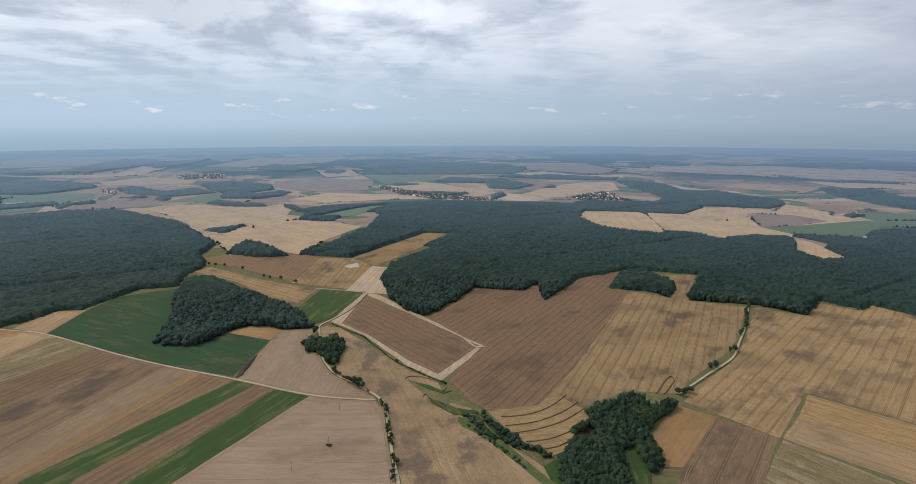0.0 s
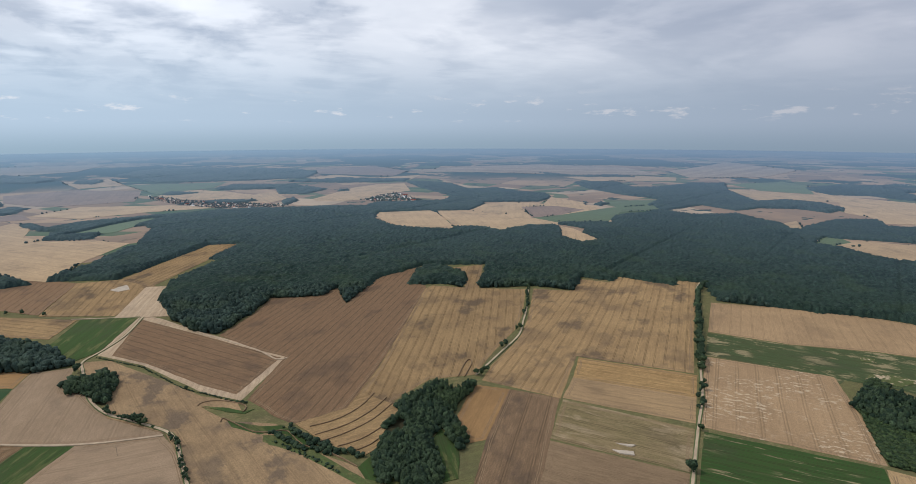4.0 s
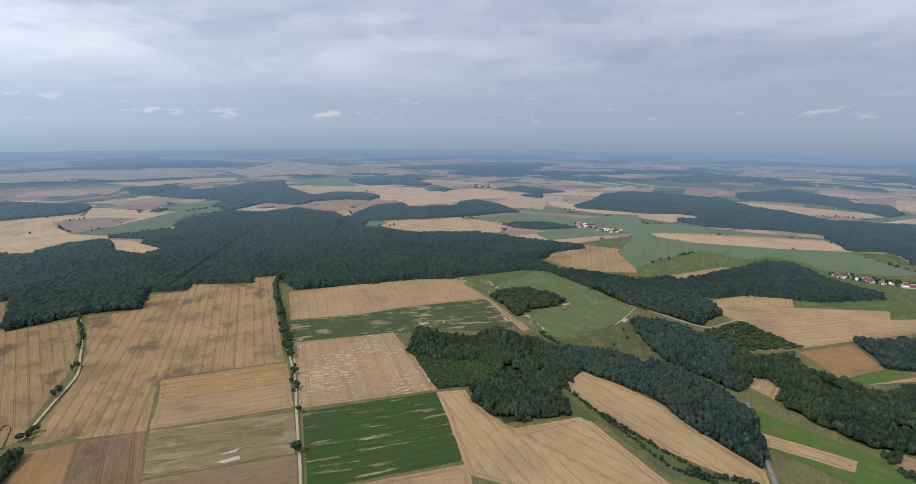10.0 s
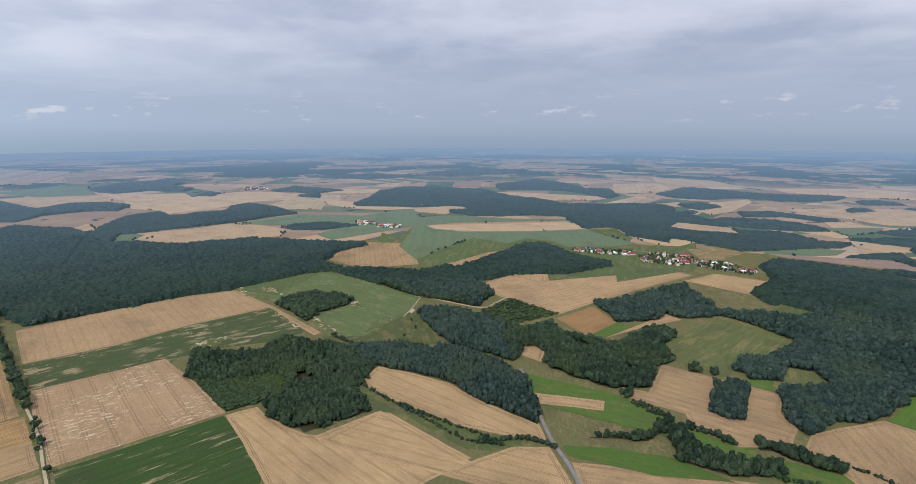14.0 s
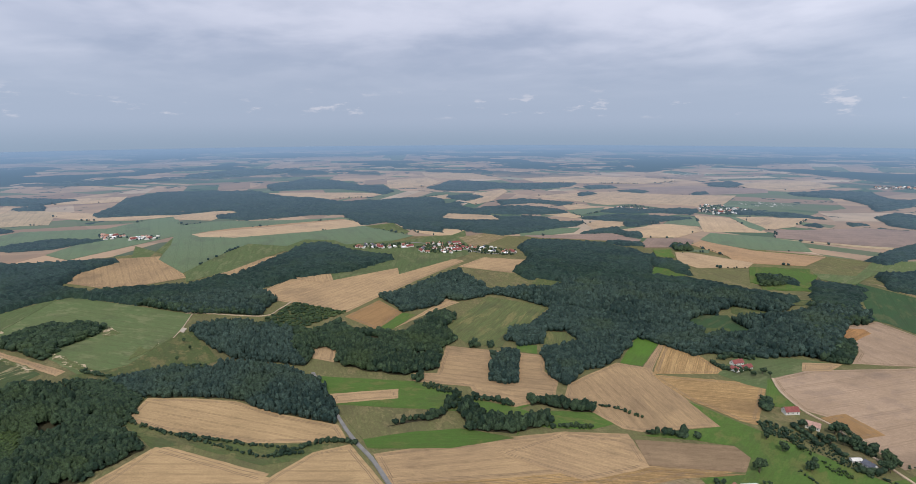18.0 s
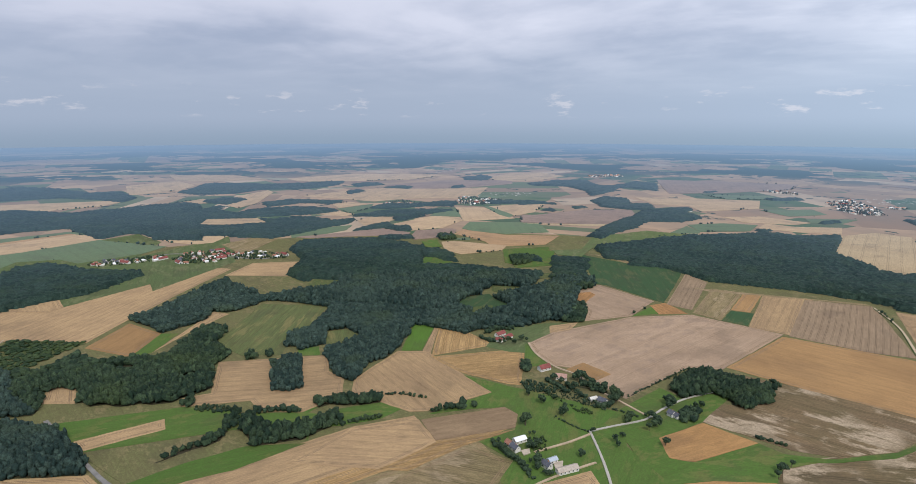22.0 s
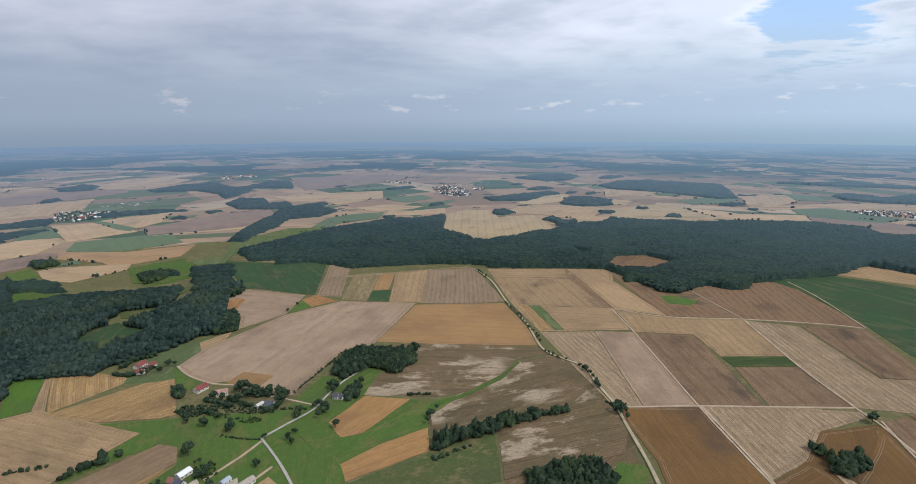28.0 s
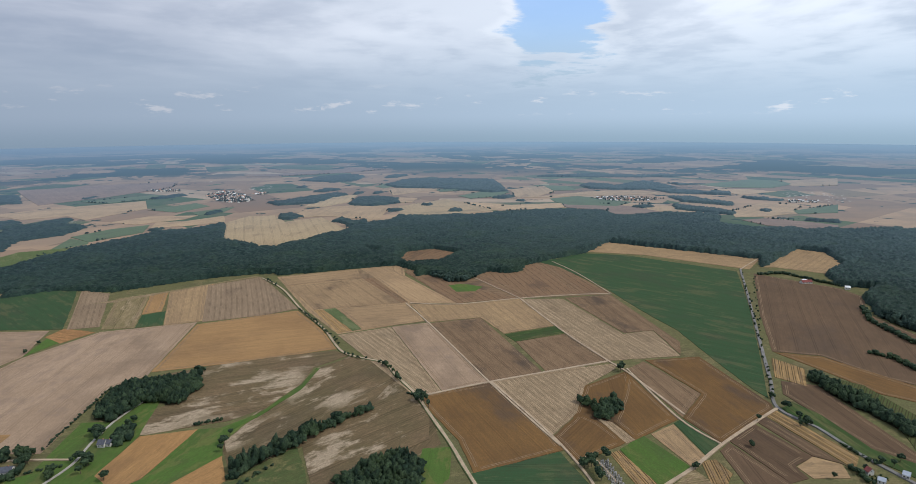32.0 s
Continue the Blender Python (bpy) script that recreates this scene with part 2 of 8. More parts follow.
def crop(name, colour, other, lines=0.0, period=24.0, width=0.06, swath=0.25, swath_width=7.0, patch=None, amount=0.0, stretch=4.0, blotch=0.5, size=0.055, damp=0.3, fine=1.0, distant=False, sparse=0.0):
    """A field: the local x axis runs along the rows. lines: wheel tracks; swath: strips left by the machines; patch: bare places of another colour; damp: darker moist soil."""
    mat, n = material(name)
    at = n.add("ShaderNodeTexCoord").outputs["Object"]
    chance = n.add("ShaderNodeObjectInfo").outputs["Random"]
    at = n.add("ShaderNodeVectorMath", operation="ADD", i0=at, i1=n.join(n.math("MULTIPLY", chance, 811.0), n.math("MULTIPLY", chance, 1571.0))).outputs[0]
    x, y, z = n.split(at)
    y = n.math("ADD", y, n.math("MULTIPLY", n.noise(at, 0.006, 1.0), 5.0))
    long = n.join(n.math("DIVIDE", x, stretch), y)
    colour_now = n.mix(n.ramp(n.noise(at, 0.012, 5.0, 0.62), 0.36, 0.64), tuple(c * 1.1 for c in colour), n.mix(blotch, colour, other))
    strip = n.noise(n.join(n.math("MULTIPLY", x, 0.008), y), 1.0 / swath_width, 3.0, 0.65)
    colour_now = n.mix(n.math("MULTIPLY", n.ramp(strip, 0.38, 0.62), swath * 1.3), colour_now, other)
    streak = n.noise(n.join(n.math("MULTIPLY", x, 0.05), y), 0.5, 3.0, 0.65)
    colour_now = n.mix(n.math("MULTIPLY", n.ramp(streak, 0.50, 0.68), 0.42 * fine), colour_now, tuple(min(0.9, c * 1.4) for c in colour))
    colour_now = n.mix(n.math("MULTIPLY", n.ramp(streak, 0.46, 0.32), 0.33 * fine), colour_now, tuple(c * 0.6 for c in other))
    moist = n.math("MULTIPLY", n.ramp(n.noise(n.join(n.math("MULTIPLY", x, 0.7), y), 0.012, 6.0, 0.62), 0.51, 0.64), damp)
    colour_now = n.mix(moist, colour_now, n.mix(0.6, tuple(c * 0.42 for c in colour), (0.085, 0.066, 0.058)))
    if lines:
        phase = n.math("FRACT", n.math("DIVIDE", y, period))
        gap = n.math("ABSOLUTE", n.math("SUBTRACT", n.math("ABSOLUTE", n.math("SUBTRACT", phase, 0.5)), width * 1.1))
        track = n.math("MULTIPLY", n.ramp(gap, width * 0.75, width * 0.2), n.ramp(n.noise(n.join(n.math("MULTIPLY", x, 0.3), y), 0.05, 2.0), 0.25, 0.5))
        colour_now = n.mix(n.math("MULTIPLY", track, min(1.0, lines * 1.2)), colour_now, tuple(c * 0.38 for c in other))
    if patch:
        spots = n.math("MULTIPLY", n.ramp(n.noise(long, size, 7.0, 0.68), 0.50 + sparse, 0.58 + sparse), n.ramp(n.noise(at, 0.011, 2.0), 0.38 + sparse, 0.54 + sparse))
        colour_now = n.mix(n.math("MULTIPLY", spots, amount), colour_now, patch)
    clods = n.noise(long, 0.22, 4.0, 0.7)
    colour_now = n.mix(n.ramp(clods, 0.38, 0.62), n.mix(0.24 * (0.3 + 0.7 * fine), colour_now, (0.05, 0.04, 0.022)), colour_now)
    grain = n.noise(at, 0.7, 4.0, 0.75)
    colour_now = n.mix(n.ramp(grain, 0.36, 0.64), n.mix(0.42 * (0.3 + 0.7 * fine), colour_now, (0.045, 0.036, 0.02)), colour_now)
    tint = n.math("ADD", 0.97, n.math("MULTIPLY", chance, 0.2))
    colour_now = n.mix(1.0, colour_now, n.join(tint, tint, tint), "MULTIPLY")
    # far fields take the haze into their base colour
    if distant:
        colour_now = hazed(n, colour_now)
    finish(n, colour_now, 0.95, grain, 0.5, 0.4, 0.1)
    return mat


def foliage(name, dark, light, rough=0.75, deep=0.68, sheet=False):
    mat, n = material(name)
    place = n.add("ShaderNodeNewGeometry").outputs["Position"]
    if sheet:
        chance = n.split(n.add("ShaderNodeTexVoronoi", i0=place, i2=1 / 5.5).outputs["Color"])[0]
    else:
        chance = n.add("ShaderNodeNewGeometry").outputs["Random Per Island"]
    stands = n.add("ShaderNodeTexVoronoi", i0=n.add("ShaderNodeVectorMath", operation="MULTIPLY", i0=place, i1=(1.0, 1.0, 0.0)).outputs[0], i2=1 / 140.0)
    stand = n.split(stands.outputs["Color"])[0]
    crowns = n.noise(place, 0.16, 3.0, 0.7)
    level = n.math("ADD", n.math("MULTIPLY", chance, 0.75), n.math("ADD", n.math("MULTIPLY", stand, 0.35), n.math("MULTIPLY", crowns, 0.6)))
    colour = n.mix(n.ramp(level, 0.42, 1.12), dark, light)
    colour = n.mix(n.math("MULTIPLY", n.ramp(chance, 0.93, 0.95), 0.28), colour, tuple(2.0 * c for c in light))
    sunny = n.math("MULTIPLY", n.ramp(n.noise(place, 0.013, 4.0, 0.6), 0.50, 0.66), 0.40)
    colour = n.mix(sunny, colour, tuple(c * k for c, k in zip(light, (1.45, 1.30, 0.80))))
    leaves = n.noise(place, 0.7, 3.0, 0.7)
    # near-black noise patches paint in the shade of gaps in the leaves
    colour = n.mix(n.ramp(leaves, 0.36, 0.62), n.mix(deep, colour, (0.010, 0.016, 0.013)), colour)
    # the far canopy has the haze mixed into its leaf colour
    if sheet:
        colour = hazed(n, colour)
    finish(n, colour, rough, leaves, 1.0, 1.2, 0.1)
    return mat


TAN = (0.364, 0.247, 0.132)
CROPS = {
    "tan": crop("tan_stubble", TAN, (0.281, 0.189, 0.110), 0.3, 13, 0.06, fine=0.5),
    "gold_plain": crop("golden_headland", (0.326, 0.216, 0.106), (0.238, 0.153, 0.078), 0.0, 21, 0.045, 0.2, damp=0.2),
    "gold": crop("golden_stubble", (0.326, 0.216, 0.106), (0.238, 0.153, 0.078), 0.62, 13.5, 0.055, 0.35, patch=(0.140, 0.096, 0.061), amount=0.5, stretch=1.6, size=0.02, damp=0.85, fine=0.6),
    "gold_clear": crop("clear_golden_stubble", (0.374, 0.256, 0.134), (0.308, 0.209, 0.109), 0.42, 15.0, 0.05, 0.2, damp=0.22, fine=0.4),
    "gold2": crop("bright_straw", (0.393, 0.255, 0.114), (0.299, 0.184, 0.081), 0.3, 12, 0.1, 0.6, 4.0),
    "pale": crop("pale_soil", (0.292, 0.210, 0.139), (0.260, 0.184, 0.118), 0.15, 30, fine=0.3),
    "bare": crop("bare_soil", (0.335, 0.239, 0.164), (0.285, 0.199, 0.131), 0.15, 26, patch=(0.178, 0.133, 0.108), amount=0.35, stretch=1.6, fine=0.25),
    "brown": crop("brown_stubble", (0.190, 0.115, 0.066), (0.218, 0.138, 0.082), 0.95, 12.5, 0.042, 0.25, damp=0.55, fine=0.7),
    "brown2": crop("umber_stubble", (0.214, 0.140, 0.083), (0.166, 0.107, 0.065), 0.4, 24, 0.05, 0.35, damp=0.85, fine=0.7),
    "ochre": crop("ochre_stubble", (0.292, 0.174, 0.077), (0.240, 0.141, 0.066), 0.12, 22, damp=0.2, fine=0.25),
    "amber": crop("amber_stubble", (0.395, 0.225, 0.092), (0.330, 0.184, 0.076), 0.2, 12, 0.06, 0.3, 5.0, fine=0.4),
    # ochre2 and umber are darkened to hold a cloud's shadow on their fields
    "ochre2": crop("rusty_stubble", (0.164, 0.090, 0.033), (0.114, 0.064, 0.029), 0.15, 26, 0.05, 0.3, damp=0.7, fine=0.4),
    "umber": crop("cloud_shaded_umber_soil", (0.122, 0.077, 0.047), (0.090, 0.058, 0.038), 0.3, 24, 0.05, 0.3, fine=0.5, damp=0.4),
    "dull_ochre": crop("dull_ochre_stubble", (0.212, 0.136, 0.075), (0.168, 0.106, 0.060), 0.5, 11, 0.07, 0.45, fine=0.7),
    "dun": crop("dun_stubble", (0.246, 0.170, 0.102), (0.196, 0.134, 0.082), 0.2, 18, 0.05, 0.35, fine=0.6),
    "orange": crop("orange_straw", (0.374, 0.198, 0.081), (0.281, 0.150, 0.066), 0.2, 10, 0.08, 0.6, 4.0),
    "olive": crop("weedy_stubble", (0.253, 0.189, 0.102), (0.177, 0.150, 0.069), 0.4, 22, patch=(0.393, 0.299, 0.195), amount=0.5),
    "chalk": crop("chalky_straw", (0.439, 0.338, 0.232), (0.374, 0.273, 0.179), 0.3, 9, 0.08, 0.5, 4.0, fine=0.5),
    "salty": crop("stubble_with_pale_soil", (0.318, 0.214, 0.122), (0.262, 0.174, 0.100), 0.3, 24, patch=(0.560, 0.455, 0.320), amount=0.7, stretch=0.4, size=0.09, fine=0.45, sparse=0.02),
    "silty": crop("washed_soil", (0.176, 0.119, 0.068), (0.122, 0.097, 0.050), 0.4, 24, patch=(0.430, 0.338, 0.236), amount=0.85, stretch=2.2, blotch=0.9, size=0.026),
    "green_dark": crop("dark_green_crop", (0.027, 0.068, 0.029), (0.037, 0.080, 0.033), 0.25, 24, patch=(0.154, 0.132, 0.064), amount=0.3, fine=0.5),
    "patchy_dark": crop("thin_green_crop", (0.038, 0.069, 0.027), (0.067, 0.088, 0.036), 0.3, 20, patch=(0.326, 0.264, 0.152), amount=0.75, stretch=2.5),
    "patchy": crop("green_crop_with_bare_streaks", (0.024, 0.066, 0.016), (0.040, 0.090, 0.022), 0.4, 12, 0.08, 0.4, 5.0, patch=(0.432, 0.334, 0.200), amount=0.9, stretch=9.0, size=0.12, sparse=0.045),
    "lush": crop("pasture", (0.060, 0.122, 0.023), (0.082, 0.131, 0.032), 0.1, 18, patch=(0.144, 0.132, 0.048), amount=0.5, stretch=2.0, fine=0.5),
    "lush_bright": crop("bright_clover", (0.066, 0.140, 0.020), (0.080, 0.150, 0.026), 0.1, 14, fine=0.5),
    "lush_dark": crop("beet_crop", (0.029, 0.070, 0.018), (0.040, 0.084, 0.021), 0.3, 14, 0.08, 0.4, patch=(0.192, 0.167, 0.072), amount=0.4, stretch=6.0),
    "meadow": crop("hay_meadow", (0.080, 0.118, 0.046), (0.102, 0.128, 0.054), 0.2, 16, patch=(0.384, 0.317, 0.192), amount=0.14, stretch=3.0, fine=0.5),
    "worn": crop("grass_worn_to_soil", (0.078, 0.107, 0.036), (0.11, 0.118, 0.048), 0.0, patch=(0.52, 0.41, 0.28), amount=0.95, stretch=1.3, size=0.10),
    "scrub": crop("rough_grass", (0.058, 0.094, 0.031), (0.098, 0.112, 0.042), 0.0, 24, swath=0.4, patch=(0.211, 0.167, 0.080), amount=0.5, stretch=1.5),
    "rough": crop("yellowing_meadow", (0.080, 0.112, 0.041), (0.118, 0.132, 0.050), 0.3, 14, 0.08, 0.5, patch=(0.230, 0.185, 0.080), amount=0.5, stretch=5.0),
    "stripes": crop("striped_stubble", (0.374, 0.277, 0.175), (0.280, 0.200, 0.122), 0.4, 8, 0.12, 0.6, 5.0),
    "smooth": crop("smooth_tan_stubble", (0.335, 0.226, 0.126), (0.285, 0.190, 0.108), 0.25, 16, 0.05, 0.15, damp=0.25, fine=0.35),
    "damp": crop("tan_stubble_with_damp_soil", (0.335, 0.228, 0.128), (0.280, 0.186, 0.106), 0.35, 18, 0.05, 0.3, damp=0.65, fine=0.45),
    "lined": crop("greyish_lined_stubble", (0.285, 0.205, 0.132), (0.235, 0.166, 0.108), 0.5, 9, 0.08, 0.4, 5.0, fine=0.5),
    "stripes2": crop("straw_in_swaths", (0.412, 0.268, 0.118), (0.253, 0.158, 0.073), 0.9, 7, 0.15, 0.4, 5.0),
    "mottled": crop("mottled_stubble", (0.325, 0.222, 0.122), (0.245, 0.164, 0.094), 0.2, 22, 0.05, 0.3, patch=(0.125, 0.094, 0.070), amount=0.75, stretch=1.3, blotch=0.7, size=0.02, fine=0.5),
    # the far looks hold distance haze in their colour
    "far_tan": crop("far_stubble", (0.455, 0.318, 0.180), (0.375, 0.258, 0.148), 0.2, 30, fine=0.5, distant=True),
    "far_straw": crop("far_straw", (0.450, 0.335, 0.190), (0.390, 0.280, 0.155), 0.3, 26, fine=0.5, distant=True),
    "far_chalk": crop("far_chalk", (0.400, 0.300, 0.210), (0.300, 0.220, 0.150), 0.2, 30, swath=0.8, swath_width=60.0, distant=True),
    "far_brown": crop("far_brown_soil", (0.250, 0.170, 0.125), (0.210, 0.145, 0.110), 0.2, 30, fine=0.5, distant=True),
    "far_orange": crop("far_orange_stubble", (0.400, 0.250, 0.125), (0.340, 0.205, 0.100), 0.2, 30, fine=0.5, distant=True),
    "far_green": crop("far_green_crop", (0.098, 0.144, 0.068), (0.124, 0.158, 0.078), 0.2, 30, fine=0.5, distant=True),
    "vines": crop("orchard_rows", (0.053, 0.088, 0.024), (0.125, 0.123, 0.048), 0.8, 6, 0.18, 0.3, 5.0),
}
# the pine's blue-green is pushed bluer to hold haze over the forests
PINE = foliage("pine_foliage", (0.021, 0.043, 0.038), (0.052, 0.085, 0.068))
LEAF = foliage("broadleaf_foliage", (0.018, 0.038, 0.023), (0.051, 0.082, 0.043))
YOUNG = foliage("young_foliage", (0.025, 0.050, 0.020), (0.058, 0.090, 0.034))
# darker base colour replaces the shade between crowns that the sheet lacks
FAR_LEAVES = foliage("hazed_far_foliage", (0.012, 0.030, 0.025), (0.032, 0.060, 0.046), deep=0.66, sheet=True)
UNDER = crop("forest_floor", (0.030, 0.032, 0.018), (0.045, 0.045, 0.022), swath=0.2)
BARK = plain("bark", (0.10, 0.075, 0.055), 0.95, 0.35, 4.0)
ASPHALT = plain("worn_asphalt", (0.175, 0.168, 0.158), 0.85, 0.2, 0.4)
CONCRETE = plain("pale_road_surface", (0.35, 0.325, 0.285), 0.9, 0.15, 0.4)
DIRT = plain("pale_dirt", (0.37, 0.285, 0.195), 0.95, 0.2, 0.3)
GRASS = crop("verge_grass", (0.112, 0.118, 0.047), (0.150, 0.136, 0.062), swath=0.3, patch=(0.22, 0.175, 0.09), amount=0.5, stretch=1.5)


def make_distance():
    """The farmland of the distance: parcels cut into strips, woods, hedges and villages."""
    mat, n = material("hazed_far_farmland")
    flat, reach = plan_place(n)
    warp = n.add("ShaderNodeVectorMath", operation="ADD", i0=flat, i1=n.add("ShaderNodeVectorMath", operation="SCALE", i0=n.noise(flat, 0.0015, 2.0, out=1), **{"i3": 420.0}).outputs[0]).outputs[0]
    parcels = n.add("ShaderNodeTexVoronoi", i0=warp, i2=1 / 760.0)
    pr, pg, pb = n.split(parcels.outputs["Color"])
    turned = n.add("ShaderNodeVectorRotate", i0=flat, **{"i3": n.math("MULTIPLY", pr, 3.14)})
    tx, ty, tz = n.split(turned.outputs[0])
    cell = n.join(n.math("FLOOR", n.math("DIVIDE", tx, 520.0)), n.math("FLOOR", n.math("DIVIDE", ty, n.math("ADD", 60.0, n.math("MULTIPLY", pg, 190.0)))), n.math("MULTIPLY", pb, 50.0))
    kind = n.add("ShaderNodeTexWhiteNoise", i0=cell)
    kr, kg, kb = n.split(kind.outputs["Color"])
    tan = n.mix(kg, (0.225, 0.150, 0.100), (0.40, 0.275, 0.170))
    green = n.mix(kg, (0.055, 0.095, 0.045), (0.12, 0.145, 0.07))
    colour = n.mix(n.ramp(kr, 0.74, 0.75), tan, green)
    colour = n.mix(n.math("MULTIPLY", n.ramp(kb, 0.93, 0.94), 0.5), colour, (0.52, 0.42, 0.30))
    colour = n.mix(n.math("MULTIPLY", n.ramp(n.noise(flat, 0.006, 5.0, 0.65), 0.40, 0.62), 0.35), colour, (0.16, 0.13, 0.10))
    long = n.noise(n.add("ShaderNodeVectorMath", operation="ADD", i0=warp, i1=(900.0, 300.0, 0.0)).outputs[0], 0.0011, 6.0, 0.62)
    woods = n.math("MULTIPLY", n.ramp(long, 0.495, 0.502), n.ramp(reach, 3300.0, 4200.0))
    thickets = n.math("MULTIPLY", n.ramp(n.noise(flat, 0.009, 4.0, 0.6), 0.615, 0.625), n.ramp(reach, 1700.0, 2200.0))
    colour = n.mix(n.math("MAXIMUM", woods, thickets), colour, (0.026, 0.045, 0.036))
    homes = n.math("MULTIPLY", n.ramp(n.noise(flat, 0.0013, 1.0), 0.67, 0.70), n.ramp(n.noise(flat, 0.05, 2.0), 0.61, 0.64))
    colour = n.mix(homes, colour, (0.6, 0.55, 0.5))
    # haze towards the horizon is painted over the land's colours
    finish(n, hazed(n, colour), 1.0, None, specular=0.0)
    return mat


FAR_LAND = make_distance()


# ---- shapes ----
def mesh_from(name, verts, faces, mats, slots=None, smooth=False):
    me = bpy.data.meshes.new(name)
    me.from_pydata([tuple(v) for v in verts], [], [tuple(f) for f in faces])
    for m in mats:
        me.materials.append(m)
    if slots is not None:
        me.polygons.foreach_set("material_index", slots)
    if smooth:
        me.polygons.foreach_set("use_smooth", [True] * len(me.polygons))
    me.update()
    return me


def part(name, bm, mat, parent, label=""):
    me = bpy.data.meshes.new(name)
    bm.normal_update()
    bm.to_mesh(me)
    bm.free()
    me.materials.append(mat)
    ob = new(name, me)
    ob.parent = parent
    return tagged(ob, label)


# beyond 3100 m the land is bent up to fit the camera's view
def bowl(r):
    return 0.0 if r < 3100 else RISE * ((r - 3100) / 1750) ** 1.5


def inside(points, outline):
    """Which of the points (n, 2) lie within the outline."""
    x, y = points[:, 0], points[:, 1]
    odd = np.zeros(len(points), bool)
    for (x0, y0), (x1, y1) in zip(outline, np.roll(outline, -1, 0)):
        if y0 != y1:
            odd ^= ((y0 > y) != (y1 > y)) & (x < (x1 - x0) * (y - y0) / (y1 - y0) + x0)
    return odd


def scatter(outline, spacing, jitter=0.42):
    outline = np.array(outline, float)
    lo, hi = outline.min(0), outline.max(0)
    xs, ys = np.arange(lo[0], hi[0] + spacing, spacing), np.arange(lo[1], hi[1] + spacing, spacing)
    grid = np.stack(np.meshgrid(xs, ys), -1)
    grid[1::2, :, 0] += spacing / 2
    grid = grid.reshape(-1, 2)
    grid += np.random.uniform(-jitter, jitter, grid.shape) * spacing
    return grid[inside(grid, outline)]


def roughened(outline, step=9.0, amount=0.5):
    """The outline with more points, pushed about a little, as field edges are."""
    out = []
    for (x0, y0), (x1, y1) in zip(outline, outline[1:] + outline[:1]):
        count = max(1, min(40, round(math.hypot(x1 - x0, y1 - y0) / step)))
        for i in range(count):
            x, y = x0 + (x1 - x0) * i / count, y0 + (y1 - y0) * i / count
            k = noise.noise_vector((x * 0.07, y * 0.07, 0.0)) * amount
            out.append((x + k.x * 2, y + k.y * 2))
    return out


def ground_sheet():
    verts, faces, slots, spokes = [], [], [], 180
    radii = [20, 250, 450, 700, 1000, 1300, 1600, 1900, 2200, 2500, 2800, 3100] + [3100 + 1750 * i / 24 for i in range(1, 25)]
    for r in radii:
        for k in range(spokes):
            a = k * math.tau / spokes
            verts.append((r * math.cos(a), r * math.sin(a), bowl(r)))
    faces.append(tuple(range(spokes)))
    slots.append(0)
    for i in range(len(radii) - 1):
        for k in range(spokes):
            q = (k + 1) % spokes
            faces.append((i * spokes + k, (i + 1) * spokes + k, (i + 1) * spokes + q, i * spokes + q))
            slots.append(1 if radii[i] >= 1600 else 0)
    return tagged(new("ground", mesh_from("ground", verts, faces, [GRASS, FAR_LAND], slots, True)), "farmland with grassy verges reaching the horizon, haze painted into its distance", "ground", kind="structure")


ground = ground_sheet()

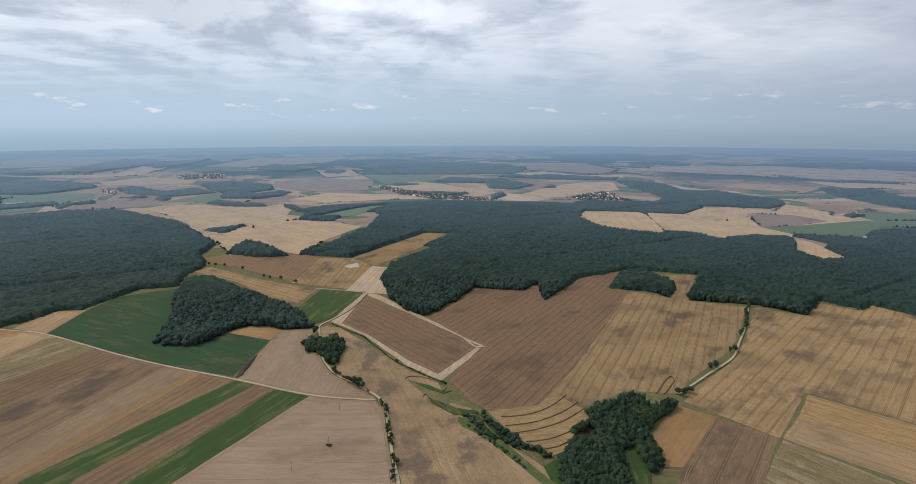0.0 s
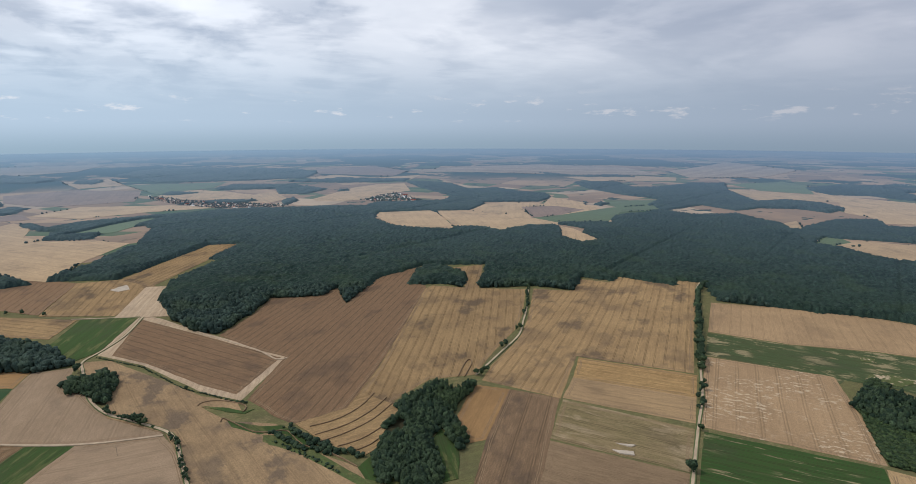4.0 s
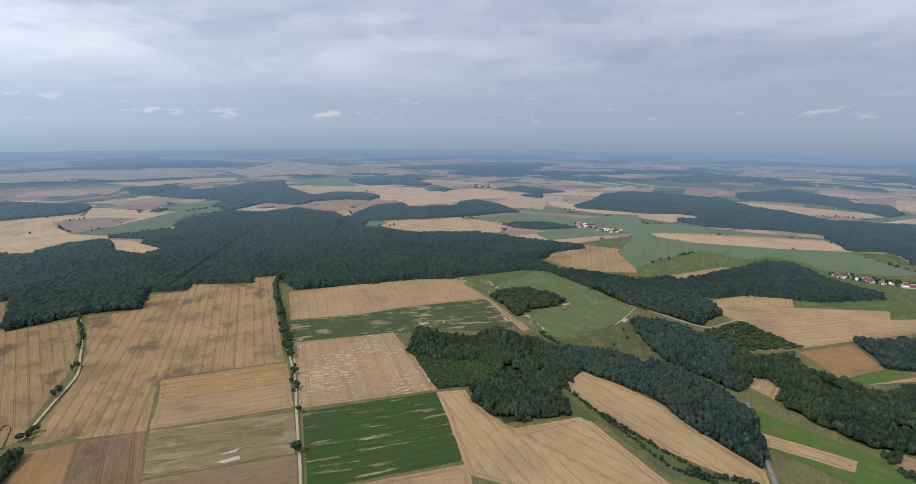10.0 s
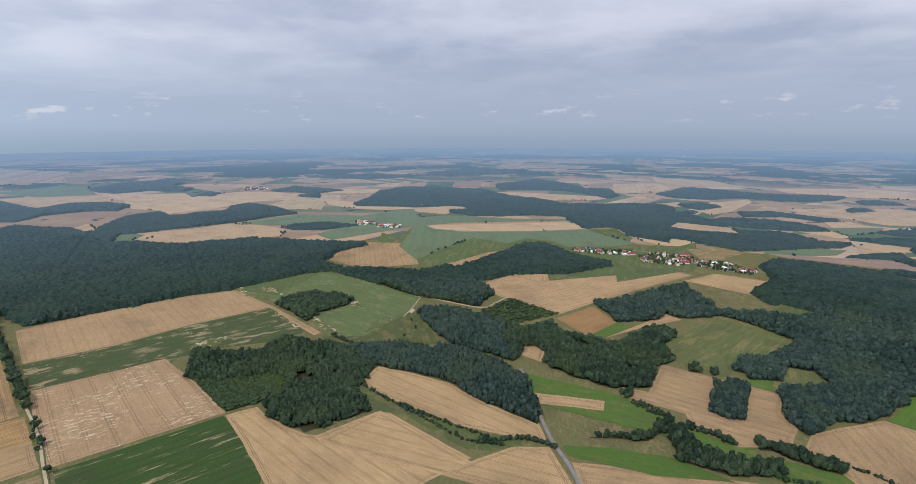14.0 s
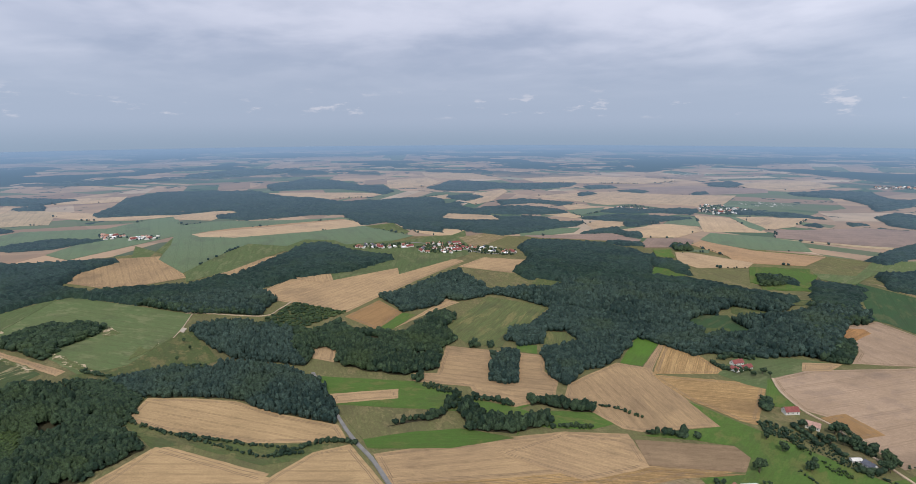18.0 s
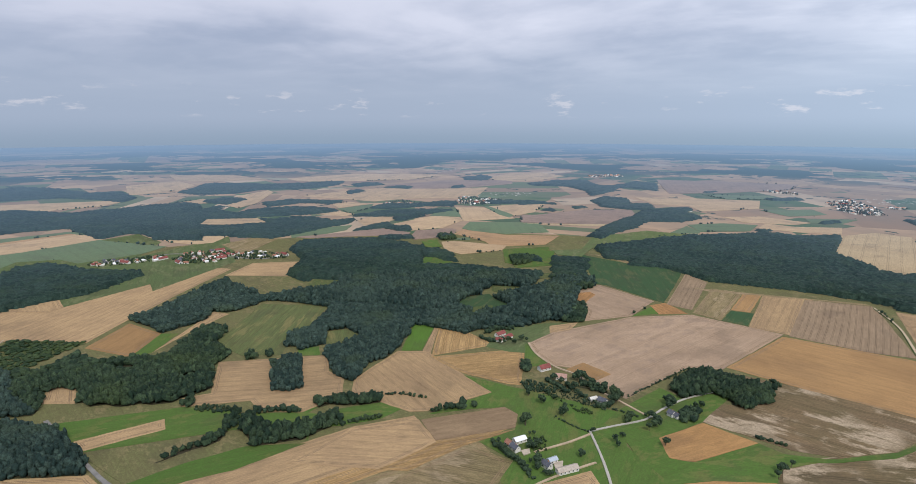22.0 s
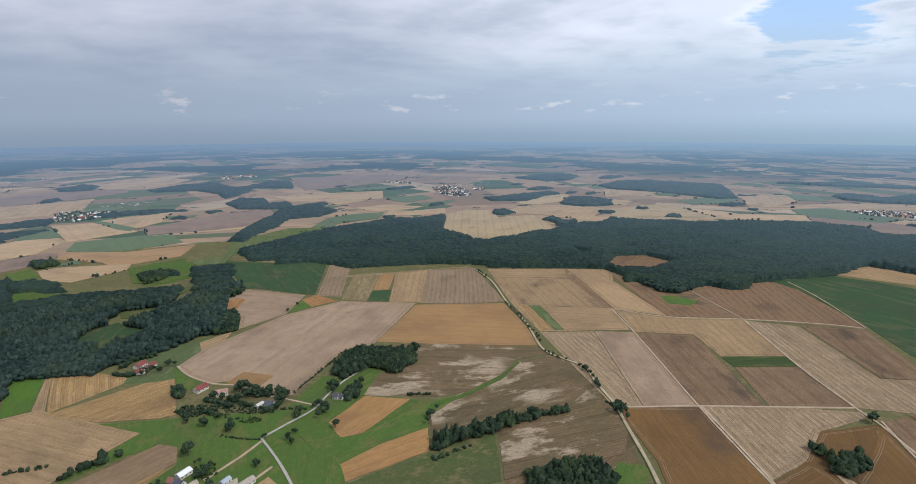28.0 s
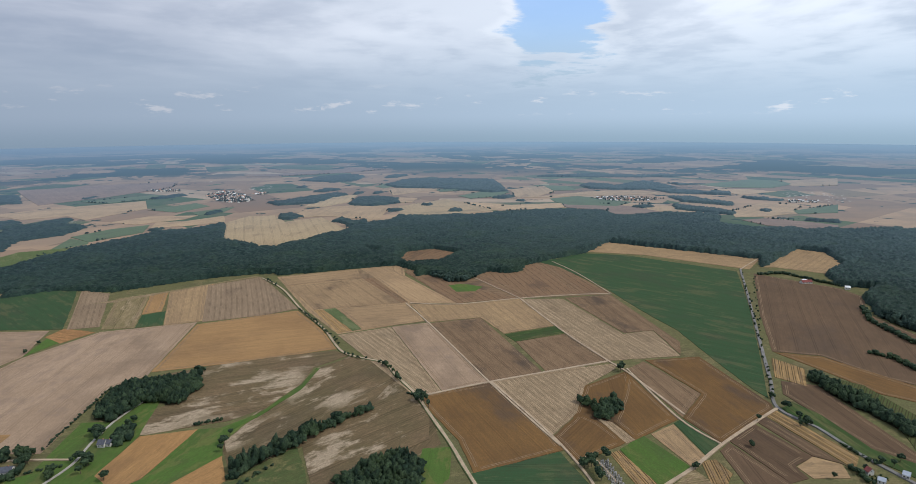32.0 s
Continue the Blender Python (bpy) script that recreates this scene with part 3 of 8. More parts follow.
FIELD_NAMES = {
    "tan": ("stubble_field", "harvested field of tan stubble with faint wheel tracks"),
    "gold_plain": ("stubble_field", "golden headland stubble with curving wheel tracks"),
    "gold": ("stubble_field", "golden stubble field with dark wheel tracks and damp patches"),
    "gold_clear": ("stubble_field", "clear golden stubble field with thin wheel tracks"),
    "gold2": ("stubble_field", "bright straw-yellow stubble field in narrow swaths"),
    "pale": ("bare_field", "pale beige field of smooth worked soil"),
    "bare": ("bare_field", "greyish beige field of bare harrowed soil"),
    "brown": ("stubble_field", "dark brown stubble field with parallel wheel tracks"),
    "brown2": ("stubble_field", "umber stubble field with long parallel tracks"),
    "ochre": ("stubble_field", "ochre stubble field beside paler ones"),
    "umber": ("bare_field", "dark umber field, cloud shadow painted into its colour"),
    "dull_ochre": ("stubble_field", "dull ochre stubble strip with rows along it"),
    "dun": ("stubble_field", "dun-coloured stubble strip with faint tracks"),
    "amber": ("stubble_field", "small amber stubble field among pastures"),
    "ochre2": ("stubble_field", "rusty brown stubble field with darker streaks"),
    "orange": ("stubble_field", "narrow strip of orange straw"),
    "olive": ("stubble_field", "weedy olive-brown stubble field with pale spots"),
    "chalk": ("stubble_field", "pale chalky strip of straw along a field's edge"),
    "salty": ("stubble_field", "tan stubble field with whitish bare soil patches"),
    "silty": ("bare_field", "brown field with washed-out whitish silt streaks"),
    "green_dark": ("crop_field", "dark green crop field with faint tracks"),
    "patchy_dark": ("crop_field", "thin dark green crop with pale bare streaks"),
    "patchy": ("crop_field", "green crop field with long pale bare streaks"),
    "lush": ("pasture", "green pasture grass between farms and hedges"),
    "lush_bright": ("crop_field", "small bright green clover field at a wood's edge"),
    "lush_dark": ("crop_field", "deep green beet strip between stubble fields"),
    "meadow": ("meadow", "dull green hay meadow with dry pale patches"),
    "worn": ("bare_patch", "worn patch of whitish bare soil in a meadow"),
    "scrub": ("rough_grassland", "rough olive-green grass with weeds and scrub"),
    "rough": ("meadow", "yellowish mown meadow with swath lines"),
    "stripes": ("stubble_field", "pale stubble field with close parallel stripes"),
    "smooth": ("stubble_field", "smooth tan stubble field with faint wheel tracks"),
    "damp": ("stubble_field", "tan stubble field clouded with grey damp soil"),
    "lined": ("stubble_field", "greyish tan stubble field with close fine lines"),
    "stripes2": ("stubble_field", "golden straw lying in close parallel swaths"),
    "mottled": ("stubble_field", "golden-brown stubble field with large dark damp blotches"),
    "far_tan": ("stubble_field", "far pale stubble field with haze in its colour"),
    "far_straw": ("stubble_field", "far straw-coloured field with haze in its colour"),
    "far_chalk": ("stubble_field", "far whitish strip of straw with haze in its colour"),
    "far_brown": ("bare_field", "far brownish bare field with haze in its colour"),
    "far_orange": ("stubble_field", "far orange-tan stubble field with haze in its colour"),
    "far_green": ("crop_field", "far green crop field with haze in its colour"),
    "vines": ("orchard", "dark green orchard planted in close rows"),
}
layer = [0]
FAR_BORDERS = []


TRACKED = {"tan", "gold_clear", "smooth", "damp", "lined", "gold", "gold2", "pale", "bare", "brown", "brown2", "umber", "dull_ochre", "dun", "ochre", "ochre2", "olive", "salty", "stripes", "stripes2"}
WHEEL_TRACK = plain("wheel_track_soil", (0.190, 0.128, 0.074), 0.95, 0.3, 0.5)


def headland(bm, rim, top, inset, width):
    """The track that the machines leave on their round along a field's edge."""
    pts = np.array(rim)
    ahead, back = np.roll(pts, -1, 0), np.roll(pts, 1, 0)
    area = 0.5 * np.sum(pts[:, 0] * ahead[:, 1] - ahead[:, 0] * pts[:, 1])
    way = ahead - back
    way /= np.maximum(np.hypot(way[:, 0], way[:, 1]), 1e-6)[:, None]
    normal = np.column_stack((-way[:, 1], way[:, 0])) * (1 if area > 0 else -1)
    made = []
    for p, nrm in zip(pts, normal):
        q = p + nrm * inset
        d = ahead - pts
        t = np.clip(np.sum((q - pts) * d, 1) / np.maximum(np.sum(d * d, 1), 1e-6), 0, 1)
        clear = np.hypot(*(q - pts - d * t[:, None]).T).min() > inset * 0.85
        made.append([bm.verts.new((*(q + nrm * k * width / 2), top)) for k in (-1, 1)] if clear else None)
    for a, b in zip(made, made[1:] + made[:1]):
        if a and b:
            face = bm.faces.new((a[0], b[0], b[1], a[1]))
            face.material_index = 1
            face.normal_update()
            if face.normal.z < 0:
                face.normal_flip()


def field(look_of, outline, rows=None, ragged=0.5):
    """A field as a thin slab on the ground. rows: the way its rows run, in degrees; else along its longest edge."""
    name, label = FIELD_NAMES[look_of]
    if look_of.startswith("far_"):
        FAR_BORDERS.append(outline)
    if rows is None:
        edges = [(math.hypot(b[0] - a[0], b[1] - a[1]), math.atan2(b[1] - a[1], b[0] - a[0])) for a, b in zip(outline, outline[1:] + outline[:1])]
        rows = math.degrees(max(edges)[1])
    layer[0] += 1
    top = 0.10 + 0.003 * layer[0]
    cx, cy = sum(p[0] for p in outline) / len(outline), sum(p[1] for p in outline) / len(outline)
    c, s = math.cos(radians(rows)), math.sin(radians(rows))
    rim = [((x - cx) * c + (y - cy) * s, (y - cy) * c - (x - cx) * s) for x, y in roughened(outline, 9.0 if ragged < 1 else 2.5, ragged)]
    bm = bmesh.new()
    lift = [bowl(math.hypot(cx + x * c - y * s, cy + x * s + y * c)) for x, y in rim]
    upper = [bm.verts.new((x, y, top + h)) for (x, y), h in zip(rim, lift)]
    lower = [bm.verts.new((x, y, h - 0.3)) for (x, y), h in zip(rim, lift)]
    edges = [bm.edges.new((upper[i], upper[(i + 1) % len(rim)])) for i in range(len(rim))]
    bmesh.ops.triangle_fill(bm, edges=edges, use_beauty=True, normal=(0, 0, 1))
    for i in range(len(rim)):
        k = (i + 1) % len(rim)
        bm.faces.new((upper[i], lower[i], lower[k], upper[k]))
    if look_of in TRACKED and math.hypot(cx, cy) < 1500:
        for inset in (4.0, 5.9):
            headland(bm, rim, top + 0.0015, inset, 0.75)
    me = bpy.data.meshes.new(name)
    bm.to_mesh(me)
    bm.free()
    me.materials.append(CROPS[look_of])
    me.materials.append(WHEEL_TRACK)
    ob = new(name, me)
    ob.matrix_world = pose(cx, cy, 0, 0, 0, rows)
    return tagged(ob, label, "field", kind="structure")


def crown_template(kind):
    """Vertices and triangles of a tree of height 1 for the mass of a wood."""
    bm = bmesh.new()
    if kind == "far":
        bmesh.ops.create_icosphere(bm, subdivisions=1, radius=0.5)
        bmesh.ops.delete(bm, geom=[v for v in bm.verts if v.co.z < -0.3], context="VERTS")
        for v in bm.verts:
            v.co = (v.co.x * 0.95, v.co.y * 0.95, 0.74 + v.co.z * 0.52 if v.co.z > -0.1 else 0.2)
    elif kind == "near":
        rings = [[bm.verts.new((r * math.cos((k + i / 2) * math.tau / 5), r * math.sin((k + i / 2) * math.tau / 5), z + 0.03 * math.sin(k * 2.3 + i))) for k in range(5)] for i, (r, z) in enumerate(((0.27, 0.945), (0.48, 0.81), (0.50, 0.60), (0.30, 0.10)))]
        top = bm.verts.new((0.03, -0.02, 0.985))
        for k in range(5):
            q = (k + 1) % 5
            bm.faces.new((top, rings[0][k], rings[0][q]))
            for upper, lower in zip(rings, rings[1:]):
                bm.faces.new((upper[k], lower[k], upper[q]))
                bm.faces.new((upper[q], lower[k], lower[q]))
    elif kind == "leaf":
        bmesh.ops.create_icosphere(bm, subdivisions=2, radius=0.5)
        bmesh.ops.delete(bm, geom=[v for v in bm.verts if v.co.z < -0.33], context="VERTS")
        for v in bm.verts:
            k = 1 + 0.55 * noise.noise(v.co * 4.3 + Vector((7, 3, 1)))
            v.co = (v.co.x * 0.95 * k, v.co.y * 0.95 * k, 0.55 + v.co.z * 0.9 * k)
    else:
        tiers = [(0.12, 0.30), (0.42, 0.33), (0.40, 0.20), (0.68, 0.26), (0.66, 0.14), (0.86, 0.15), (1.0, 0.0)]
        rings = []
        for i, (z, r) in enumerate(tiers):
            rings.append([bm.verts.new((r * (1 + 0.3 * math.sin(k * 2.7 + i)) * math.cos(k * math.tau / 6 + i), r * (1 + 0.3 * math.sin(k * 2.7 + i)) * math.sin(k * math.tau / 6 + i), z + 0.05 * math.sin(k * 1.9 + 2 * i))) for k in range(6)] if r else [bm.verts.new((0, 0, z))])
        for a, b in zip(rings, rings[1:]):
            for k in range(6):
                bm.faces.new((a[k], a[(k + 1) % 6], b[(k + 1) % 6], b[k]) if len(b) > 1 else (a[k], a[(k + 1) % 6], b[0]))
        bmesh.ops.triangulate(bm, faces=bm.faces[:])
    bm.verts.index_update()
    verts, tris = np.array([v.co[:] for v in bm.verts]), np.array([[v.index for v in f.verts] for f in bm.faces])
    bm.free()
    return verts, tris


CROWNS = {k: crown_template(k) for k in ("far", "near", "leaf", "pine")}


def crowd(points, heights, widths, template, rough=0.16):
    """Vertices and triangles of many trees."""
    verts, tris = CROWNS[template]
    count, size = len(points), len(verts)
    turn = np.random.uniform(0, math.tau, count)
    c, s = np.cos(turn)[:, None], np.sin(turn)[:, None]
    jig = 1 + np.random.uniform(-rough, rough, (count, size))
    x, y, z = verts[:, 0] * jig, verts[:, 1] * jig, verts[:, 2] * (1 + (jig - 1) * 0.6)
    out = np.empty((count, size, 3))
    out[:, :, 0] = (x * c - y * s) * widths[:, None] + points[:, 0, None]
    out[:, :, 1] = (x * s + y * c) * widths[:, None] + points[:, 1, None]
    out[:, :, 2] = z * heights[:, None]
    lift = np.array([bowl(math.hypot(*p)) for p in points])
    out[:, :, 2] += lift[:, None]
    return out.reshape(-1, 3), (tris[None] + np.arange(count)[:, None, None] * size).reshape(-1, 3)


def quick_mesh(name, groups, mats):
    """One mesh from groups of (vertices, triangles, slot)."""
    verts = np.concatenate([g[0] for g in groups])
    start, tris, slots = 0, [], []
    for v, t, slot in groups:
        tris.append(t + start)
        slots.append(np.full(len(t), slot, np.int32))
        start += len(v)
    tris, slots = np.concatenate(tris), np.concatenate(slots)
    me = bpy.data.meshes.new(name)
    me.vertices.add(len(verts))
    me.vertices.foreach_set("co", verts.astype(np.float32).ravel())
    me.loops.add(len(tris) * 3)
    me.loops.foreach_set("vertex_index", tris.astype(np.int32).ravel())
    me.polygons.add(len(tris))
    me.polygons.foreach_set("loop_start", np.arange(0, len(tris) * 3, 3, dtype=np.int32))
    me.polygons.foreach_set("material_index", slots)
    me.polygons.foreach_set("use_smooth", np.ones(len(tris), bool))
    for m in mats:
        me.materials.append(m)
    me.update(calc_edges=True)
    return me


WOOD_LABELS = {
    "pine": ("forest", "dense dark pine forest with an uneven canopy", PINE),
    "mixed": ("forest", "dense mixed forest with dark uneven canopy", PINE),
    "leaf": ("copse", "dense broadleaf copse with rounded dark green crowns", LEAF),
    "distant": ("forest", "far dark wood among pale fields", FAR_LEAVES),
    "low": ("plantation", "low dense plantation of young dark green trees", YOUNG),
    "rows": ("plantation", "young plantation with scattered low trees and grass", YOUNG),
}


FAR_WOOD = 1120
floors = [0]
CLEARINGS = []


def clearing(look_of, outline):
    """A field or meadow that lies within a wood."""
    CLEARINGS.append(np.array(outline, float))
    return field(look_of, outline)


def cleared(pts):
    out = np.zeros(len(pts), bool)
    for area in CLEARINGS:
        out |= inside(pts, area)
    return out



def stand_height(pts):
    """Taller and lower stands, by place."""
    return np.array([noise.noise((p[0] * 0.009, p[1] * 0.009, 0)) + 0.5 * noise.noise((p[0] * 0.03, p[1] * 0.03, 5)) for p in pts])


def compartments(pts):
    """Stands of unlike age in a planted forest, parted here and there by straight rides."""
    u = pts[:, 0] * 0.88 + pts[:, 1] * 0.47 + 25 * np.sin(pts[:, 1] * 0.004)
    v = pts[:, 1] * 0.88 - pts[:, 0] * 0.47 + 25 * np.sin(pts[:, 0] * 0.003)
    age = 0.5 + 0.5 * np.sin(np.floor(u / 190) * 12.9898 + np.floor(v / 270) * 78.233)
    ride = (v % 270 < 5) & (age > 0.3)
    return np.where(ride, 0.6, 0.76 + 0.36 * age)


def canopy(outline, tall, step):
    """The closed, bumpy roof of leaves of a wood that lies far off, falling to the ground at its edge."""
    area = np.array(outline, float)
    if np.hypot(area[:, 0], area[:, 1]).max() < FAR_WOOD:
        return None
    lo, hi = area.min(0) - step, area.max(0) + step
    xs, ys = np.arange(lo[0], hi[0] + step, step), np.arange(lo[1], hi[1] + step, step)
    grid = np.stack(np.meshgrid(xs, ys), -1)
    grid += np.random.uniform(-0.3, 0.3, grid.shape) * step
    rows, cols = grid.shape[:2]
    flat = grid.reshape(-1, 2)
    reach = np.hypot(flat[:, 0], flat[:, 1])
    within = inside(flat, area) & (reach >= FAR_WOOD - step) & ~cleared(flat)
    if not within.any():
        return None
    corner = np.arange(rows * cols).reshape(rows, cols)
    quads = np.stack((corner[:-1, :-1], corner[:-1, 1:], corner[1:, 1:], corner[1:, :-1]), -1).reshape(-1, 4)
    quads = quads[within[quads].any(1)]
    kept, back = np.unique(quads, return_inverse=True)
    quads = back.reshape(-1, 4)
    pts, inner, away = flat[kept], within[kept], reach[kept]
    z = np.where(inner, tall * (1 + 0.2 * stand_height(pts)) * np.random.uniform(0.62, 1.12, len(pts)) * compartments(pts), 0.3)
    z += np.where(away > 3100, RISE * (np.maximum(away - 3100, 0) / 1750) ** 1.5, 0.0)
    tris = np.concatenate((quads[:, (0, 1, 2)], quads[:, (0, 2, 3)]))
    return np.column_stack((pts, z)), tris


def wood(kind, outline):
    """A wood: a dark floor and the crowns of its trees, finer where it lies nearer."""
    name, label, leaves = WOOD_LABELS[kind]
    outline = roughened(outline, 11.0, 3.6) if kind != "distant" else roughened(outline, max(12.0, min(math.hypot(*p) for p in outline) / 120), 5.0)
    near = min(math.hypot(*p) for p in outline)
    groups = []
    tall, step = {"pine": (13.0, 3.5), "mixed": (13.0, 3.6), "leaf": (12.0, 4.0), "low": (4.0, 3.2), "rows": (3.0, 5.5), "distant": (9.0, 7.0)}[kind]
    for lo, hi, coarse, shape in ((0, 800, 1.0, "near"), (800, FAR_WOOD, 1.35, "near")):
        pts = scatter(outline, step * coarse)
        reach = np.hypot(pts[:, 0], pts[:, 1])
        pts = pts[(reach >= lo) & (reach < hi) & ~cleared(pts)]
        if kind == "leaf" and len(pts) > 500:
            pts = pts[np.array([noise.noise((p[0] * 0.024, p[1] * 0.024, 9)) > -0.36 for p in pts])]
        if not len(pts):
            continue
        high = tall * (1 + 0.36 * stand_height(pts)) * np.random.uniform(0.72, 1.16, len(pts))
        if kind == "pine":
            high *= np.maximum(compartments(pts), 0.45)
        rim = np.zeros(len(pts), bool)
        for dx, dy in ((6, 0), (-6, 0), (0, 6), (0, -6)):
            rim |= ~inside(pts + (dx, dy), np.array(outline, float))
        high = np.where(rim, high * np.random.uniform(0.45, 1.0, len(pts)), high)
        wide = step * coarse * np.random.uniform(1.35, 2.25, len(pts)) * (0.6 if kind == "rows" else 1.0)
        conifer = np.random.uniform(0, 1, len(pts)) < ({"pine": 0.14, "mixed": 0.08}.get(kind, 0.0) if shape == "near" else 0.0)
        for sel, form in ((conifer, "pine"), (~conifer, "leaf" if kind == "leaf" and hi == 800 else shape)):
            if sel.any():
                groups.append((*crowd(pts[sel], high[sel], wide[sel], form, 0.3), 0))
    sheet = canopy(outline, tall, max(5.0, near / 280))
    if sheet is not None:
        groups.append((*sheet, 2))
    if not groups:
        return None
    floors[0] += 1
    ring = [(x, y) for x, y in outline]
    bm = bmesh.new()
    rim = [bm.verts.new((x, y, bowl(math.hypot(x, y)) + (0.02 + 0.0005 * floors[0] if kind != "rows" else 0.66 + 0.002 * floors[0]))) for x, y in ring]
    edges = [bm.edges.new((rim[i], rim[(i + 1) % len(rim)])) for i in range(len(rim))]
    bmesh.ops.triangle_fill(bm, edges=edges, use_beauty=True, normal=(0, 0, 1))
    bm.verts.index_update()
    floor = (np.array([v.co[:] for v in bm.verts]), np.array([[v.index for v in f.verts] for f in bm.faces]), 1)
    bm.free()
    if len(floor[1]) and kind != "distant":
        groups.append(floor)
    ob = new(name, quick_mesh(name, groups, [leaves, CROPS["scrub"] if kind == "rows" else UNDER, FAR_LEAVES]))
    return tagged(ob, label, "wood", kind="stuff")


def strip(name, mat, width, line, label, z=0.62, kind="structure"):
    """A road or track along a line, with a thin body."""
    pts = [Vector((x, y, 0)) for x, y in line]
    fine = []
    for i in range(len(pts) - 1):
        p0, p1, p2, p3 = pts[max(i - 1, 0)], pts[i], pts[i + 1], pts[min(i + 2, len(pts) - 1)]
        count = max(2, round((p2 - p1).length / 12))
        for k in range(count):
            t = k / count
            fine.append(0.5 * (2 * p1 + (p2 - p0) * t + (2 * p0 - 5 * p1 + 4 * p2 - p3) * t * t + (3 * p1 - p0 - 3 * p2 + p3) * t ** 3))
    fine.append(pts[-1])
    verts, faces = [], []
    for i, p in enumerate(fine):
        d = (fine[min(i + 1, len(fine) - 1)] - fine[max(i - 1, 0)]).normalized()
        side = Vector((-d.y, d.x, 0)) * width / 2 * (1 + 0.2 * noise.noise(p * 0.05))
        for q, h in ((p + side, -0.2), (p + side * 0.92, z + 0.2), (p - side * 0.92, z + 0.2), (p - side, -0.2)):
            verts.append((q.x, q.y, h))
    for i in range(len(fine) - 1):
        for k in range(3):
            a = i * 4 + k
            faces.append((a, a + 1, a + 5, a + 4))
    return tagged(new(name, mesh_from(name, verts, faces, [mat])), label, "road", kind=kind)


# ---- fields, in metres on the plan ----
field("ochre2", [(-271, -490), (-318, -555), (-390, -580), (-340, -459), (-307, -431), (-288, -464)])
field("silty", [(99, -545), (-42, -719), (-89, -678), (-96, -633), (-122, -529), (-121, -474), (2, -413), (15, -504), (79, -476)])
field("tan", [(475, -92), (464, -178), (440, -291), (412, -351), (359, -336), (389, -207), (419, -104), (410, -96)])
field("gold2", [(419, -104), (389, -207), (359, -336), (324, -426), (317, -418), (330, -367), (384, -146)])
field("olive", [(384, -146), (330, -367), (297, -356), (274, -346)])
field("lush", [(-101, -471), (-130, -467), (-117, -419), (-88, -396), (-85, -421)])
field("brown2", [(-176, -1200), (-488, -1155), (-532, -883), (-366, -902), (-229, -916)])
field("damp", [(88, -1167), (-186, -1201), (-158, -921), (-159, -828), (-28, -803), (21, -930)])
field("green_dark", [(-654, 824), (-664, 935), (-657, 1018), (-571, 1074), (-494, 919), (-456, 792), (-392, 780), (-364, 827), (-289, 795), (-297, 671), (-396, 701), (-491, 743)])
field("ochre", [(-367, 827), (-337, 866), (-284, 846), (-289, 797)])
field("tan", [(-726, 847), (-717, 931), (-667, 940), (-654, 824)])
field("ochre", [(-899, 877), (-692, 830), (-759, 730)])
field("tan", [(-692, 830), (-638, 815), (-667, 633), (-759, 730)])
field("olive", [(-638, 815), (-535, 764), (-622, 586), (-667, 633)])
field("dull_ochre", [(-535, 764), (-473, 734), (-555, 516), (-622, 586)])
field("brown2", [(-473, 734), (-396, 701), (-475, 432), (-555, 516)])
field("dun", [(-396, 701), (-354, 685), (-427, 456), (-445, 400), (-475, 432)])
field("ochre", [(-354, 685), (-340, 679), (-418, 445), (-435, 390), (-445, 400)])
field("dull_ochre", [(-340, 679), (-288, 659), (-405, 448), (-426, 381), (-418, 445)])
field("lush_dark", [(-289, 659), (-258, 647), (-356, 456), (-364, 405), (-407, 405), (-404, 456)])
field("dull_ochre", [(-258, 647), (-230, 634), (-309, 456), (-322, 405), (-364, 405), (-356, 456)])
field("lush_dark", [(-229, 633), (-181, 618), (-263, 450), (-279, 405), (-322, 405)])
field("pale", [(-181, 618), (-99, 605), (-81, 566), (-67, 504), (-54, 438), (-49, 395), (-280, 395), (-263, 450)])
field("pale", [(-288, 662), (-288, 792), (-283, 842), (-233, 842), (-229, 767), (-201, 744), (-175, 694), (-139, 656), (-106, 622), (-99, 606), (-181, 618), (-249, 644)])
field("chalk", [(-215, 880), (-187, 1059), (-143, 1012), (-55, 896), (42, 775), (-22, 658), (-68, 700), (-148, 817)])
field("brown", [(-195, 870), (-180, 1031), (-55, 882), (31, 774), (-27, 677), (-69, 720), (-143, 820)])
field("brown", [(-54, 900), (-1, 991), (34, 1078), (126, 1060), (167, 1111), (163, 991), (209, 1073), (262, 1154), (316, 1209), (370, 1212), (333, 1028), (231, 836), (148, 681), (94, 595), (58, 578), (30, 581), (14, 603), (0, 632), (-15, 658), (37, 775), (0, 819)], 58)
field("gold", [(330, 1029), (352, 1049), (409, 1010), (459, 1119), (449, 1177), (524, 1177), (435, 994), (521, 952), (442, 817), (393, 751), (309, 668), (269, 621), (229, 627), (210, 632), (148, 590), (152, 566), (120, 527), (113, 504), (90, 489), (66, 519), (42, 566), (34, 580), (94, 595), (149, 681), (231, 836)])
field("gold", [(538, 950), (598, 909), (664, 982), (712, 933), (769, 983), (889, 860), (730, 712), (540, 518), (427, 624), (338, 523), (269, 603), (303, 643), (376, 710), (432, 782)])
field("ochre", [(255, 595), (291, 567), (217, 473), (198, 473), (201, 522)])
field("brown2", [(291, 567), (337, 524), (211, 357), (170, 400), (217, 473)])
